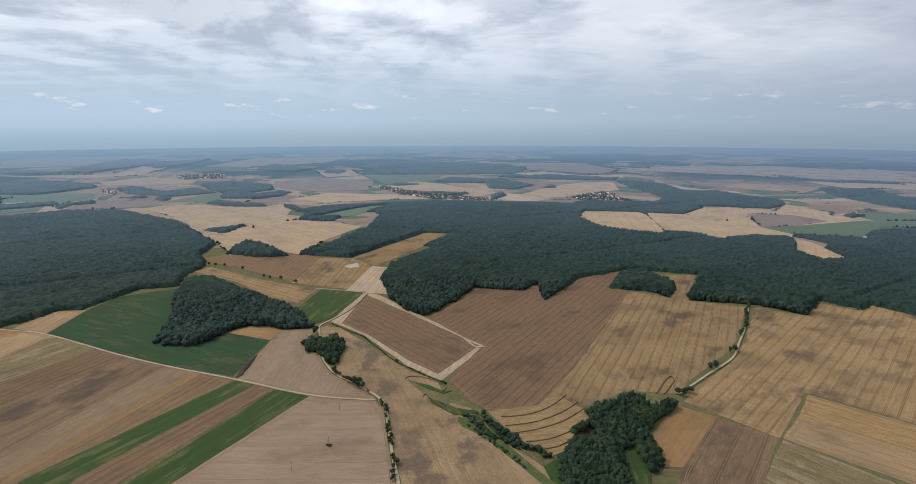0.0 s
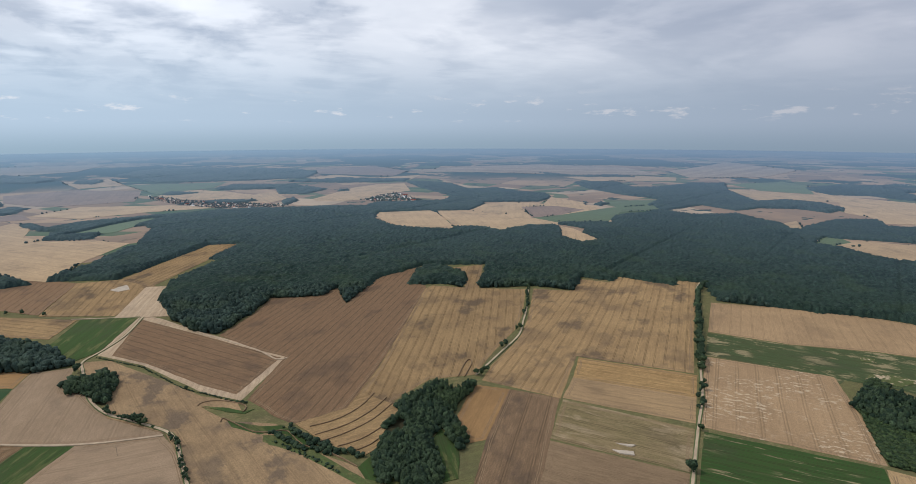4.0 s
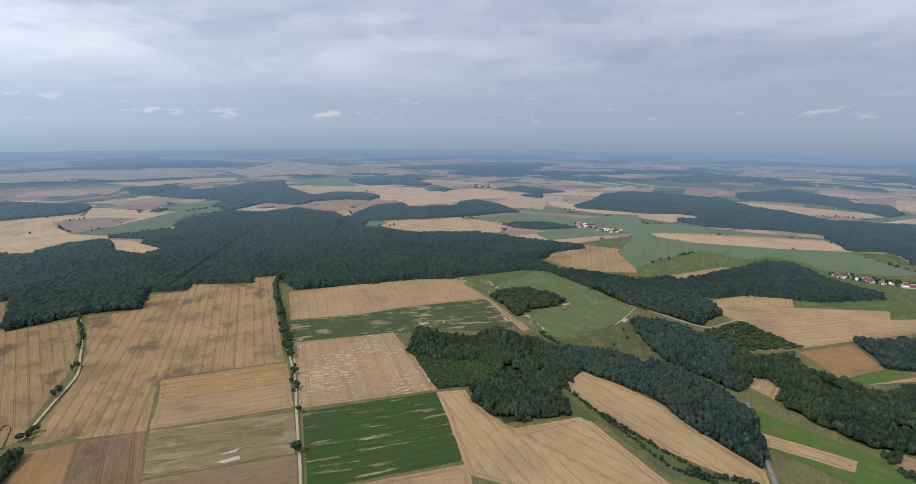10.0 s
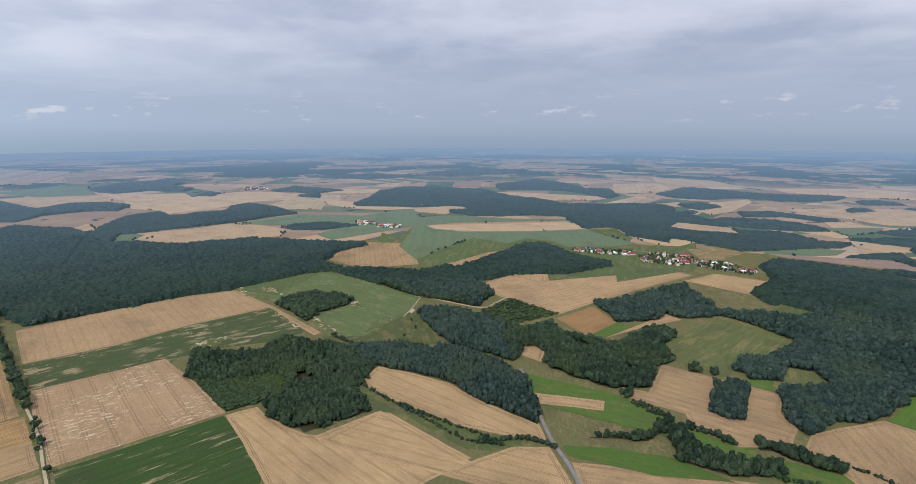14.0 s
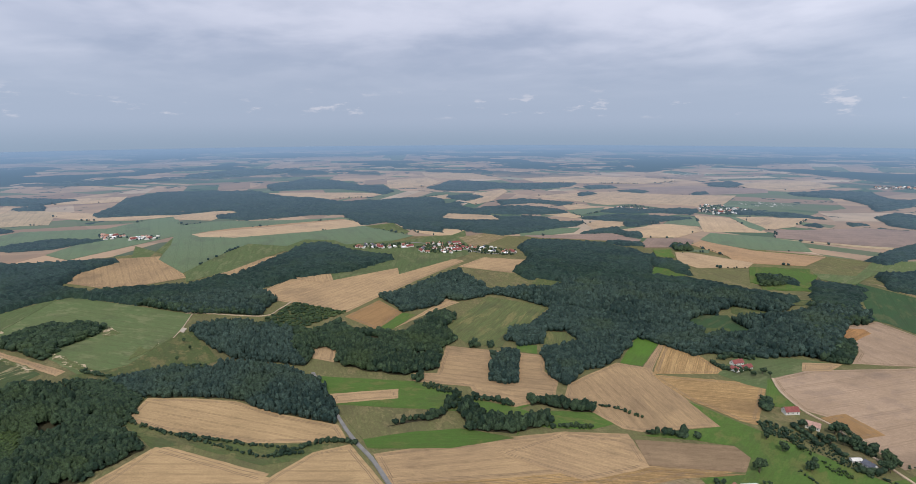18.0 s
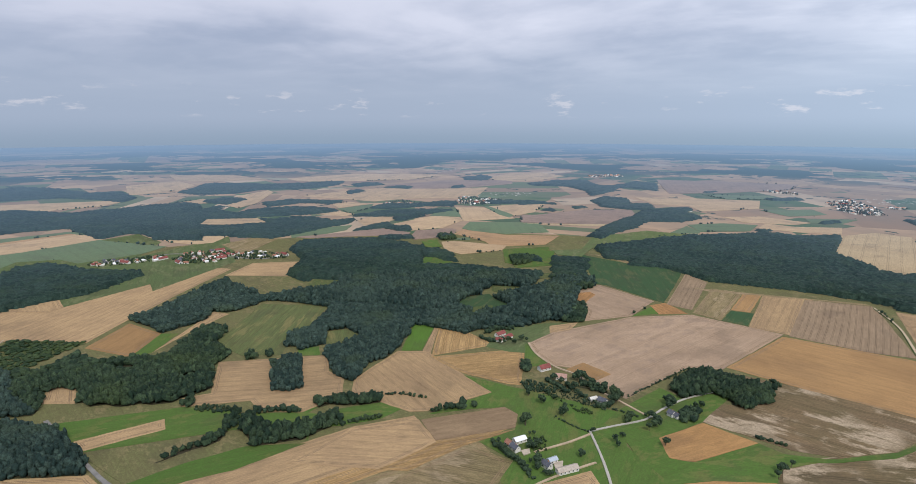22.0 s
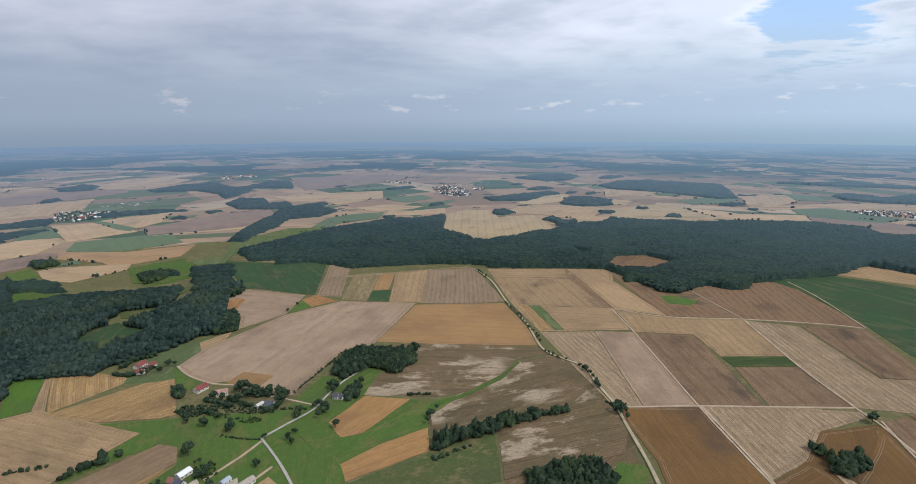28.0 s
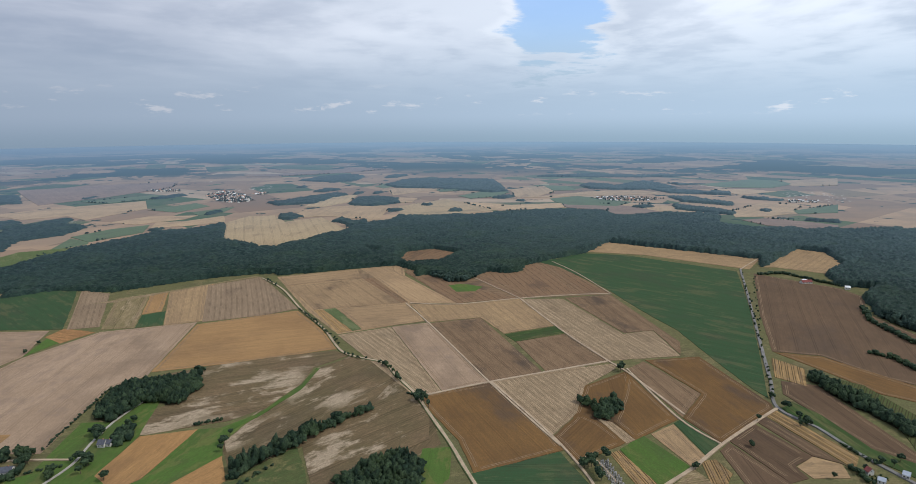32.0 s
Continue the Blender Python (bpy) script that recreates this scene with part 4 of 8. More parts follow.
field("gold2", [(427, 619), (540, 512), (492, 464), (384, 567)])
field("tan", [(384, 567), (492, 464), (445, 418), (341, 523)])
field("olive", [(339, 520), (436, 409), (375, 350), (281, 450)])
field("dun", [(279, 447), (373, 348), (292, 272), (210, 358)])
field("smooth", [(801, 745), (918, 658), (1000, 565), (1041, 490), (986, 428), (936, 370), (812, 250), (800, 258), (935, 381), (845, 474), (750, 545), (678, 630)])
field("patchy_dark", [(673, 626), (747, 543), (841, 472), (931, 379), (844, 300), (815, 279), (777, 306), (738, 397), (705, 430), (686, 425), (701, 443), (602, 559)])
field("salty", [(598, 555), (702, 442), (681, 418), (620, 350), (557, 289), (444, 412)])
field("patchy", [(441, 401), (550, 288), (508, 248), (453, 204), (432, 199), (333, 302)])
field("tan", [(327, 303), (432, 190), (392, 166), (293, 271)])
field("gold_clear", [(551, 286), (571, 257), (555, 243), (532, 212), (516, 184), (513, 170), (571, 109), (478, 6), (461, 22), (437, 48), (416, 54), (417, 184), (482, 232)])
field("meadow", [(1043, 496), (1103, 452), (1201, 337), (1121, 244), (1005, 111), (913, 124), (840, 139), (803, 180), (792, 230), (873, 287), (991, 386)])
field("scrub", [(796, 244), (800, 179), (913, 124), (913, 102), (775, 59), (752, 108), (686, 139), (648, 149), (730, 202)])
field("gold_clear", [(641, 152), (688, 136), (669, 88), (640, 36), (591, -9), (543, -68), (507, -73), (514, -51), (520, -30), (538, 19), (572, 69), (602, 112)])
field("scrub", [(637, 154), (599, 112), (569, 68), (535, 19), (508, -54), (490, -35), (494, 12), (561, 84), (565, 115)])
field("gold_clear", [(568, 112), (471, 5), (445, 21), (502, 166)])
field("gold_clear", [(476, 1), (499, -36), (500, -74), (424, -91), (402, -90), (450, 34)])
field("lush", [(676, -59), (613, -176), (560, -216), (528, -214), (482, -267), (450, -240), (512, -267), (504, -285), (482, -186), (480, -92), (502, -88), (573, -73)])
field("tan", [(618, -70), (600, -152), (577, -145), (591, -73)])
field("lush", [(504, -88), (500, -135), (486, -191), (448, -238), (456, -165), (486, -89)])
field("lush", [(547, -222), (504, -268), (474, -287), (484, -301), (462, -343), (433, -351), (433, -320), (452, -280), (474, -254), (505, -220)])
field("tan", [(736, -62), (784, -75), (764, -101), (710, -89)])
field("tan", [(1092, 4), (1171, -58), (1207, -126), (1173, -197), (1252, -311), (1356, -335), (1295, -416), (1190, -475), (1072, -323), (984, -217), (912, -139), (998, -64), (1037, -25)])
field("tan", [(1145, -442), (1207, -534), (1134, -635), (1036, -542)])
field("ochre", [(893, -135), (961, -211), (876, -233), (812, -173)])
field("lush", [(812, -173), (876, -233), (858, -253), (807, -200)])
field("tan", [(807, -200), (922, -331), (893, -346), (855, -271)])
field("rough", [(779, -276), (905, -411), (810, -488), (737, -403), (688, -341), (671, -325), (707, -285)])
field("tan", [(615, -175), (636, -182), (625, -211), (708, -254), (621, -375), (578, -345), (544, -346), (507, -319), (506, -267), (543, -233), (573, -237)])
field("lush", [(676, -355), (659, -380), (632, -364), (651, -341)])
field("tan", [(507, -333), (534, -355), (548, -394), (565, -451), (535, -480), (387, -453), (409, -367), (422, -353), (448, -346)])
field("lush_bright", [(562, -455), (633, -540), (604, -560), (543, -477)])
field("tan", [(541, -477), (601, -558), (596, -561), (526, -479)])
field("gold2", [(597, -562), (550, -576), (482, -565), (519, -474)])
field("gold2", [(517, -472), (442, -587), (374, -493), (389, -483), (448, -466), (491, -467)])
field("tan", [(436, -250), (439, -286), (402, -349), (356, -333), (358, -298), (361, -264), (430, -207)])
field("dun", [(400, -350), (353, -437), (332, -435), (316, -412), (358, -334)])
field("gold2", [(355, -334), (314, -408), (332, -346), (339, -281), (361, -264), (358, -298)])
field("olive", [(339, -281), (329, -354), (278, -362), (270, -332), (256, -293), (337, -253)])
field("lush", [(444, -462), (386, -479), (366, -486), (244, -522), (160, -352), (237, -313), (270, -332), (280, -364), (326, -364), (314, -408), (332, -435), (353, -437), (376, -408), (404, -362), (387, -453)])
field("tan", [(239, -356), (219, -403), (203, -392), (205, -341), (237, -325)])
field("meadow", [(486, -552), (520, -618), (507, -659), (479, -697), (453, -721), (451, -612), (425, -579), (451, -561)])
field("bare", [(451, -607), (451, -670), (399, -821), (331, -903), (194, -913), (214, -717), (248, -691), (255, -635), (264, -553), (305, -562), (349, -584), (379, -569), (421, -584)])
field("ochre", [(360, -571), (356, -605), (310, -600), (315, -568)])
field("bare", [(468, -797), (525, -838), (547, -872), (540, -951), (412, -928), (401, -825), (444, -747)])
field("orange", [(543, -864), (525, -896), (509, -887), (493, -820), (518, -828)])
field("tan", [(471, -688), (448, -734), (438, -697), (453, -662)])
field("lush", [(450, -597), (451, -607), (421, -584), (377, -567), (405, -540)])
field("green_dark", [(711, -1155), (576, -1152), (469, -1190), (431, -1064), (394, -931), (526, -958), (551, -952)])
field("lush", [(401, -825), (400, -896), (373, -871)])
field("orange", [(406, -900), (392, -934), (339, -904), (372, -867)])
field("lined", [(387, -928), (451, -1159), (390, -1124), (342, -929)])
field("olive", [(335, -915), (368, -1085), (314, -1102), (286, -910)])
field("ochre", [(294, -977), (313, -1103), (284, -1109), (265, -987)])
field("green_dark", [(285, -911), (292, -972), (258, -986), (246, -914)])
field("tan", [(243, -909), (281, -1104), (220, -1144), (184, -918)])
field("orange", [(184, -919), (219, -1145), (208, -1147), (173, -926)])
field("lined", [(186, -913), (218, -1135), (122, -1175), (100, -1123), (36, -944), (89, -922)])
field("olive", [(398, -1063), (134, -1184), (124, -1178), (223, -1136), (359, -1063)])
field("ochre", [(212, -727), (192, -902), (36, -932), (-4, -831), (-28, -746), (85, -732)], -178)
field("silty", [(191, -610), (150, -643), (146, -705), (201, -714), (143, -728), (47, -739), (-22, -740), (-42, -719), (6, -689), (21, -644), (62, -590), (96, -573), (180, -565)])
field("silty", [(3, -686), (-47, -712), (-87, -677), (-94, -632), (-67, -586), (-43, -574), (48, -507), (79, -481), (92, -534), (60, -578), (20, -629)])
field("lush", [(257, -526), (249, -608), (216, -601), (200, -636), (179, -643), (180, -565), (199, -501), (176, -474), (156, -484), (123, -563), (98, -561), (90, -508), (132, -470), (160, -432), (186, -443), (219, -471), (220, -435), (251, -455)])
field("lush", [(228, -470), (165, -440), (146, -406), (165, -372), (205, -398)])
field("amber", [(199, -501), (179, -563), (123, -563), (156, -486), (176, -474)])
field("lush", [(160, -432), (156, -484), (98, -561), (61, -585), (92, -534), (90, -506), (132, -468)])
field("amber", [(160, -430), (132, -468), (90, -506), (81, -464), (146, -406)])
field("scrub", [(143, -404), (80, -464), (20, -505), (11, -461), (7, -427), (125, -369)])
field("silty", [(15, -504), (-13, -532), (-59, -566), (-66, -577), (-105, -596), (-120, -534), (-111, -486), (4, -429)])
field("damp", [(88, -1167), (-81, -1192), (-84, -1115), (64, -1093)])
field("damp", [(59, -1087), (-87, -1109), (-144, -929), (9, -931)])
field("brown", [(-88, -1106), (-110, -1108), (-156, -933), (-144, -929)])
field("smooth", [(-88, -1193), (-148, -1198), (-232, -928), (-240, -902), (-158, -926), (-111, -1114)])
field("brown", [(-179, -1147), (-236, -1118), (-261, -1030), (-308, -969), (-353, -905), (-240, -902), (-224, -962)])
field("lush", [(-250, -1016), (-282, -1019), (-313, -990), (-291, -963), (-255, -970)])
field("gold2", [(9, -926), (-7, -925), (-50, -814), (-28, -808)])
field("meadow", [(-7, -927), (-28, -929), (-66, -815), (-51, -812)])
field("smooth", [(-30, -927), (-154, -923), (-168, -827), (-68, -815)])
field("stripes", [(-28, -799), (-111, -813), (-144, -583), (-112, -577)])
field("bare", [(-112, -813), (-172, -818), (-207, -594), (-145, -584)])
field("brown2", [(-173, -815), (-261, -819), (-282, -604), (-209, -595)])
field("tan", [(-157, -919), (-260, -895), (-359, -901), (-373, -756), (-276, -743), (-261, -821), (-174, -820)])
field("lush_dark", [(-276, -739), (-366, -752), (-367, -721), (-282, -708)])
field("brown2", [(-283, -707), (-365, -718), (-382, -613), (-287, -603)])
field("stripes", [(-359, -897), (-435, -879), (-452, -696), (-503, -698), (-486, -604), (-383, -613), (-370, -725)])
field("brown2", [(-440, -883), (-531, -881), (-516, -645), (-489, -608), (-505, -699), (-455, -699)])
field("brown", [(-301, -1101), (-327, -1088), (-367, -906), (-357, -905)])
field("brown", [(-439, -1151), (-488, -1155), (-481, -901), (-373, -902), (-332, -1092)])
field("brown", [(-494, -1156), (-524, -1139), (-535, -889), (-484, -899)])
field("green_dark", [(-493, -1147), (-638, -1202), (-727, -1155), (-878, -962), (-819, -878), (-721, -744), (-592, -577), (-511, -474), (-510, -496), (-520, -567), (-541, -688), (-538, -791), (-543, -919), (-522, -1092)])
field("tan", [(-649, -1218), (-755, -1311), (-1012, -1045), (-917, -970), (-769, -1149)])
field("umber", [(-900, -938), (-978, -807), (-975, -753), (-896, -677), (-878, -584), (-891, -501), (-713, -384), (-710, -457), (-690, -485), (-674, -556), (-620, -585), (-722, -722)])
field("ochre2", [(-620, -582), (-671, -554), (-707, -455), (-707, -381), (-656, -347), (-667, -424), (-647, -450), (-634, -525)])
field("tan", [(-958, -978), (-1177, -1109), (-1217, -1060), (-1150, -948), (-1047, -900), (-985, -971)])
field("stripes", [(-211, -594), (-318, -604), (-388, -603), (-377, -587), (-318, -555), (-294, -518), (-280, -497), (-236, -462)])
field("ochre2", [(-112, -579), (-210, -590), (-236, -460), (-236, -435), (-141, -420), (-139, -476), (-132, -503)])
field("green_dark", [(-137, -420), (-231, -433), (-236, -381), (-231, -334), (-128, -360)])
field("ochre2", [(-236, -460), (-282, -497), (-294, -475), (-303, -432), (-259, -417), (-242, -408)])
field("ochre2", [(-311, -471), (-353, -524), (-387, -574), (-380, -458), (-314, -433)])
field("stripes", [(-296, -481), (-308, -470), (-314, -433), (-302, -430)])
field("brown2", [(-395, -585), (-427, -600), (-442, -502), (-387, -460)])
field("ochre2", [(-431, -603), (-509, -595), (-504, -462), (-498, -452), (-395, -407), (-387, -459), (-443, -502)])
field("green_dark", [(-371, -452), (-385, -458), (-393, -405), (-366, -390)])
field("tan", [(-335, -439), (-369, -450), (-364, -389), (-341, -381)])
field("lush", [(-290, -423), (-326, -438), (-340, -379), (-305, -364), (-291, -367)])
field("stripes2", [(-277, -418), (-288, -421), (-295, -367), (-297, -339), (-276, -344)])
field("olive", [(-305, -360), (-340, -376), (-352, -320), (-278, -323)])
field("stripes2", [(-355, -386), (-370, -385), (-370, -362), (-356, -351), (-342, -355)])
field("umber", [(-384, -396), (-402, -407), (-411, -338), (-399, -308), (-362, -318)])
field("umber", [(-405, -410), (-453, -431), (-463, -366), (-435, -358), (-432, -340), (-411, -338)])
field("stripes2", [(-478, -443), (-498, -447), (-506, -355), (-485, -341)])
field("umber", [(-459, -434), (-476, -441), (-483, -342), (-481, -351), (-464, -367)])
field("tan", [(-436, -357), (-463, -366), (-480, -350), (-469, -331), (-436, -339)])
field("umber", [(-560, -506), (-593, -486), (-566, -347), (-568, -306), (-549, -293), (-548, -334), (-531, -363), (-536, -478)])
field("lush_dark", [(-506, -450), (-530, -459), (-538, -428), (-531, -363), (-548, -334), (-526, -317), (-513, -361), (-512, -408)])
field("stripes2", [(-602, -567), (-616, -527), (-579, -487), (-561, -518)])
field("vines", [(-613, -517), (-648, -472), (-638, -403), (-636, -352), (-575, -311), (-569, -350), (-610, -405), (-608, -471)])
field("brown", [(-659, 1323), (-587, 1378), (-426, 1402), (-344, 1340), (-353, 1121), (-519, 1247)])
field("gold", [(-344, 1340), (-265, 1340), (-184, 1254), (-226, 1068), (-351, 1114)])
field("chalk", [(-204, 1254), (-165, 1246), (-170, 1154), (-132, 1030), (-225, 1059)])
field("lush_dark", [(-292, 941), (-277, 1065), (-185, 1050), (-214, 897), (-239, 866)])
field("gold", [(-600, 1208), (-579, 1247), (-421, 1137), (-282, 1068), (-299, 978), (-361, 1012), (-469, 1121)])
clearing("gold", [(-265, 1340), (-105, 1678), (-13, 1664), (-194, 1254)])
field("mottled", [(-239, 855), (-221, 857), (-192, 848), (-119, 756), (-67, 688), (-27, 657), (-20, 627), (-66, 658), (-36, 612), (14, 586), (40, 524), (109, 442), (123, 406), (-55, 442), (-74, 537), (-97, 608), (-163, 669), (-176, 736)], -72)
field("tan", [(1284, 104), (1403, 2), (1464, -168), (1385, -165), (1135, -152), (1121, -128), (1182, -61)])
field("meadow", [(1756, 135), (1740, -124), (1552, -196), (1592, -380), (1468, -371), (1560, -625), (1248, -510), (1129, -295), (1185, -307), (1135, -152), (1394, -166), (1479, -69), (1590, 16)])
field("tan", [(1504, 114), (1621, 26), (1574, -17), (1430, -15), (1404, 23)])
field("tan", [(1502, 114), (1614, 44), (1515, -96), (1397, 3)])
field("meadow", [(1342, 268), (1784, 221), (1678, 44), (1754, -314), (1786, -450), (1614, -460), (1453, -352), (1526, -248), (1603, -139), (1486, -83), (1297, 59), (1236, 141), (1355, 151), (1508, 192), (1690, 305)])
field("tan", [(1341, 400), (1534, 318), (1521, 199), (1274, 144), (1240, 235), (1229, 271)])
field("olive", [(1463, -564), (1495, -659), (1449, -736), (1311, -554)])
field("lush", [(914, -796), (982, -877), (883, -872), (863, -831)])
field("lush", [(889, -1062), (824, -1172), (698, -1015), (744, -935)])
field("olive", [(691, -1179), (576, -1152), (535, -1170), (633, -1178)])
field("lush_dark", [(160, 489), (179, 509), (183, 494), (183, 462), (166, 422), (148, 422)])
field("lush_dark", [(101, 489), (111, 497), (131, 468), (142, 446), (130, 422), (89, 422), (82, 473)])
field("lush_dark", [(-36, 612), (-4, 584), (18, 572), (-4, 570), (-31, 596)])
field("scrub", [(0, 567), (41, 528), (84, 454), (107, 434), (78, 446), (35, 513), (-1, 554)])
field("lush", [(97, -555), (61, -586), (21, -642), (3, -686), (-2, -685), (20, -629), (60, -579), (95, -546)])
clearing("brown", [(-177, -1247), (-213, -1335), (-287, -1350), (-339, -1284), (-269, -1200), (-195, -1202)])
clearing("brown", [(-113, -1399), (-153, -1368), (-144, -1320), (-118, -1350)])
clearing("scrub", [(689, -792), (643, -825), (638, -843), (622, -772), (663, -765)])
clearing("scrub", [(661, -893), (670, -945), (643, -978), (641, -920)])
clearing("green_dark", [(644, -628), (672, -704), (655, -747), (625, -731), (569, -720), (564, -664), (608, -638)])
clearing("scrub", [(627, -660), (606, -700), (570, -670), (589, -629)])
clearing("scrub", [(991, -557), (939, -599), (897, -563), (925, -511)])
clearing("rough", [(705, -418), (687, -448), (654, -448), (632, -403), (657, -391)])
clearing("meadow", [(1043, 496), (1103, 452), (1201, 356), (1013, 394)])
field("gold_plain", [(34, 578), (93, 592), (117, 625), (143, 586), (151, 564), (120, 525), (113, 503), (90, 489), (66, 517), (42, 562)])
field("lush_dark", [(-37, 614), (-28, 606), (-1, 586), (20, 580), (25, 571), (43, 546), (50, 519), (42, 520), (24, 558), (-1, 572), (-24, 592)])
field("scrub", [(-1, 567), (24, 558), (40, 528), (38, 523), (23, 531), (5, 545)])
field("lush_dark", [(-66, 660), (-36, 644), (-18, 628), (-7, 630), (-18, 622), (-36, 634)])
field("worn", [(885, 291), (890, 283), (801, 213), (791, 221)], None, 2.2)
field("worn", [(853, 175), (875, 171), (853, 161), (878, 146), (859, 150), (835, 165), (823, 180)], None, 2.2)
field("worn", [(961, 238), (985, 235), (946, 210), (934, 231)], None, 2.2)
field("worn", [(1058, 497), (1066, 487), (1021, 456), (1005, 409), (977, 385), (983, 412), (1014, 464)], None, 2.2)
field("worn", [(931, 379), (923, 367), (865, 320), (832, 288), (832, 298), (868, 332)], None, 2.2)
field("worn", [(753, 428), (783, 418), (793, 387), (751, 392), (730, 421)], None, 2.2)
field("worn", [(803, 472), (811, 463), (799, 451), (790, 462)], None, 2.2)
field("worn", [(1047, 463), (1069, 434), (1054, 415), (1012, 380), (1034, 420)], None, 2.2)

# the parcels of the distance
field("far_tan", [(-1273, 2200), (-1229, 2320), (-982, 2266), (-794, 2248), (-762, 2336), (-670, 2197), (-635, 2003), (-541, 1899), (-423, 1874), (-320, 1783), (-383, 1571), (-405, 1375), (-470, 1416), (-570, 1522), (-623, 1490), (-580, 1363), (-671, 1506), (-818, 1662), (-902, 1818), (-1067, 2005)])
field("far_green", [(-2170, 2591), (-1963, 2649), (-1795, 2694), (-1668, 2518), (-1718, 2417), (-1677, 2286), (-1675, 2154), (-1753, 2078)])
field("far_tan", [(-2063, 2459), (-2064, 2544), (-1803, 2323), (-1841, 2186)])
field("far_tan", [(-1607, 2049), (-1754, 2341), (-1589, 2377), (-1554, 2286), (-1583, 2153)])
field("far_brown", [(-1641, 2456), (-1366, 2435), (-1204, 2320), (-1380, 2200), (-1582, 2185)])
field("far_tan", [(-2532, 3044), (-2299, 3169), (-2069, 3286), (-2047, 3627), (-1874, 3587), (-1899, 3292), (-2106, 3129), (-2369, 3084)])
field("far_chalk", [(-2869, 3470), (-2718, 3664), (-2234, 3974), (-1888, 3944), (-2079, 3687), (-2475, 3424), (-2703, 3260)])
field("far_tan", [(-1838, 3244), (-1523, 3229), (-1490, 3085), (-1883, 2928), (-1974, 3024)])
field("far_brown", [(-937, 2473), (-811, 2579), (-734, 2412), (-926, 2374)])
field("far_brown", [(-1079, 3232), (-803, 3376), (-503, 3279), (-473, 2874), (-788, 2795), (-1007, 3009)])
field("far_tan", [(-764, 2513), (-657, 2743), (-297, 2668), (-119, 2510), (-355, 2470), (-570, 2372)])
field("far_tan", [(-941, 3641), (-729, 3738), (-611, 3509), (-814, 3421)])
field("far_tan", [(-407, 3079), (-296, 3311), (-82, 3163), (49, 2956), (16, 2620), (-133, 2818), (-289, 2873)])
field("far_green", [(-611, 3509), (-315, 3526), (-91, 3531), (-157, 3337), (-418, 3159)])
field("far_tan", [(364, 3593), (566, 3675), (797, 3486), (1094, 3494), (973, 3326), (595, 3387)])
field("far_tan", [(300, 2665), (583, 3122), (736, 3210), (902, 3196), (842, 2866), (658, 2736), (533, 2549), (397, 2550), (307, 2595)])
field("far_tan", [(-44, 2871), (149, 3076), (192, 2739), (99, 2596), (-26, 2620)])
field("far_brown", [(480, 3927), (900, 3955), (1074, 3685), (916, 3519), (459, 3756)])
field("far_green", [(-1290, 2414), (-1246, 2627), (-1199, 2747), (-1087, 2515), (-1079, 2375)])
field("far_chalk", [(-1691, 3685), (-1488, 4105), (-830, 4280), (-948, 4006), (-1405, 3752)])
field("far_tan", [(2431, 2226), (2564, 2001), (2638, 1828), (2486, 1665), (2214, 1821)])
field("far_green", [(2575, 2359), (2869, 2242), (2851, 2089), (2642, 1892), (2527, 2103)])
field("far_tan", [(2729, 1976), (2674, 1793), (2754, 1509), (2599, 1391), (2839, 1257), (2845, 1082), (2730, 906), (2515, 879), (2436, 1022), (2281, 1055), (2056, 1201), (2154, 1317), (2184, 1429), (2486, 1665)])
field("far_straw", [(2342, 908), (2662, 882), (2571, 758), (2530, 701), (2189, 640), (2198, 722), (2194, 783)])
field("far_tan", [(2530, 701), (2436, 573), (2282, 363), (2299, 260), (2233, 263), (2183, 377), (2228, 521), (2366, 674)])
field("far_tan", [(2875, 839), (2990, 712), (2995, 543), (2789, 523), (2772, 658), (2786, 776)])
field("far_green", [(1855, 831), (2068, 677), (2050, 597), (2033, 440), (2202, 318), (2205, 248), (1829, 198), (1565, 433), (1651, 503), (1791, 455), (1828, 647), (1818, 755)])
field("far_chalk", [(2633, 2902), (3170, 2940), (3276, 2457), (2900, 2417), (2560, 2636)])
field("far_tan", [(1919, 3053), (2293, 2924), (2501, 2687), (2418, 2597), (1985, 2825)])
field("far_chalk", [(993, 3688), (1516, 3727), (2057, 3582), (2494, 3179), (2491, 2793), (1970, 3135), (1517, 3457)])
field("far_green", [(1465, 2043), (1688, 2063), (1892, 1988), (1796, 1848), (1458, 1862)])
field("far_tan", [(1898, 2475), (1964, 2298), (1900, 2085), (1791, 2142)])
field("far_tan", [(2880, -31), (2851, -209), (2736, -479), (2645, -648), (2520, -519), (2529, -291), (2602, -192)])
field("far_tan", [(2368, -653), (2475, -898), (2315, -886), (2330, -757)])
field("far_green", [(1670, 214), (2004, 234), (2051, 106), (1975, -149), (1972, -311), (1858, -361), (1749, -350), (1542, -451), (1494, -378), (1490, -240), (1566, -219), (1606, -141), (1531, -86), (1603, 13), (1467, 90), (1317, 154), (1488, 223)])
field("far_tan", [(1818, 173), (1870, 56), (1921, -304), (1856, -351), (1770, -354), (1724, -168), (1714, 51), (1764, 148)])
field("far_orange", [(1830, 174), (1882, 57), (1933, -306), (1910, -318), (1846, 55)])
field("far_tan", [(2327, 285), (2346, 148), (2269, 46), (2077, 130), (2154, 252)])
field("far_tan", [(1670, -469), (1682, -555), (1566, -626), (1505, -559), (1513, -518), (1585, -478)])
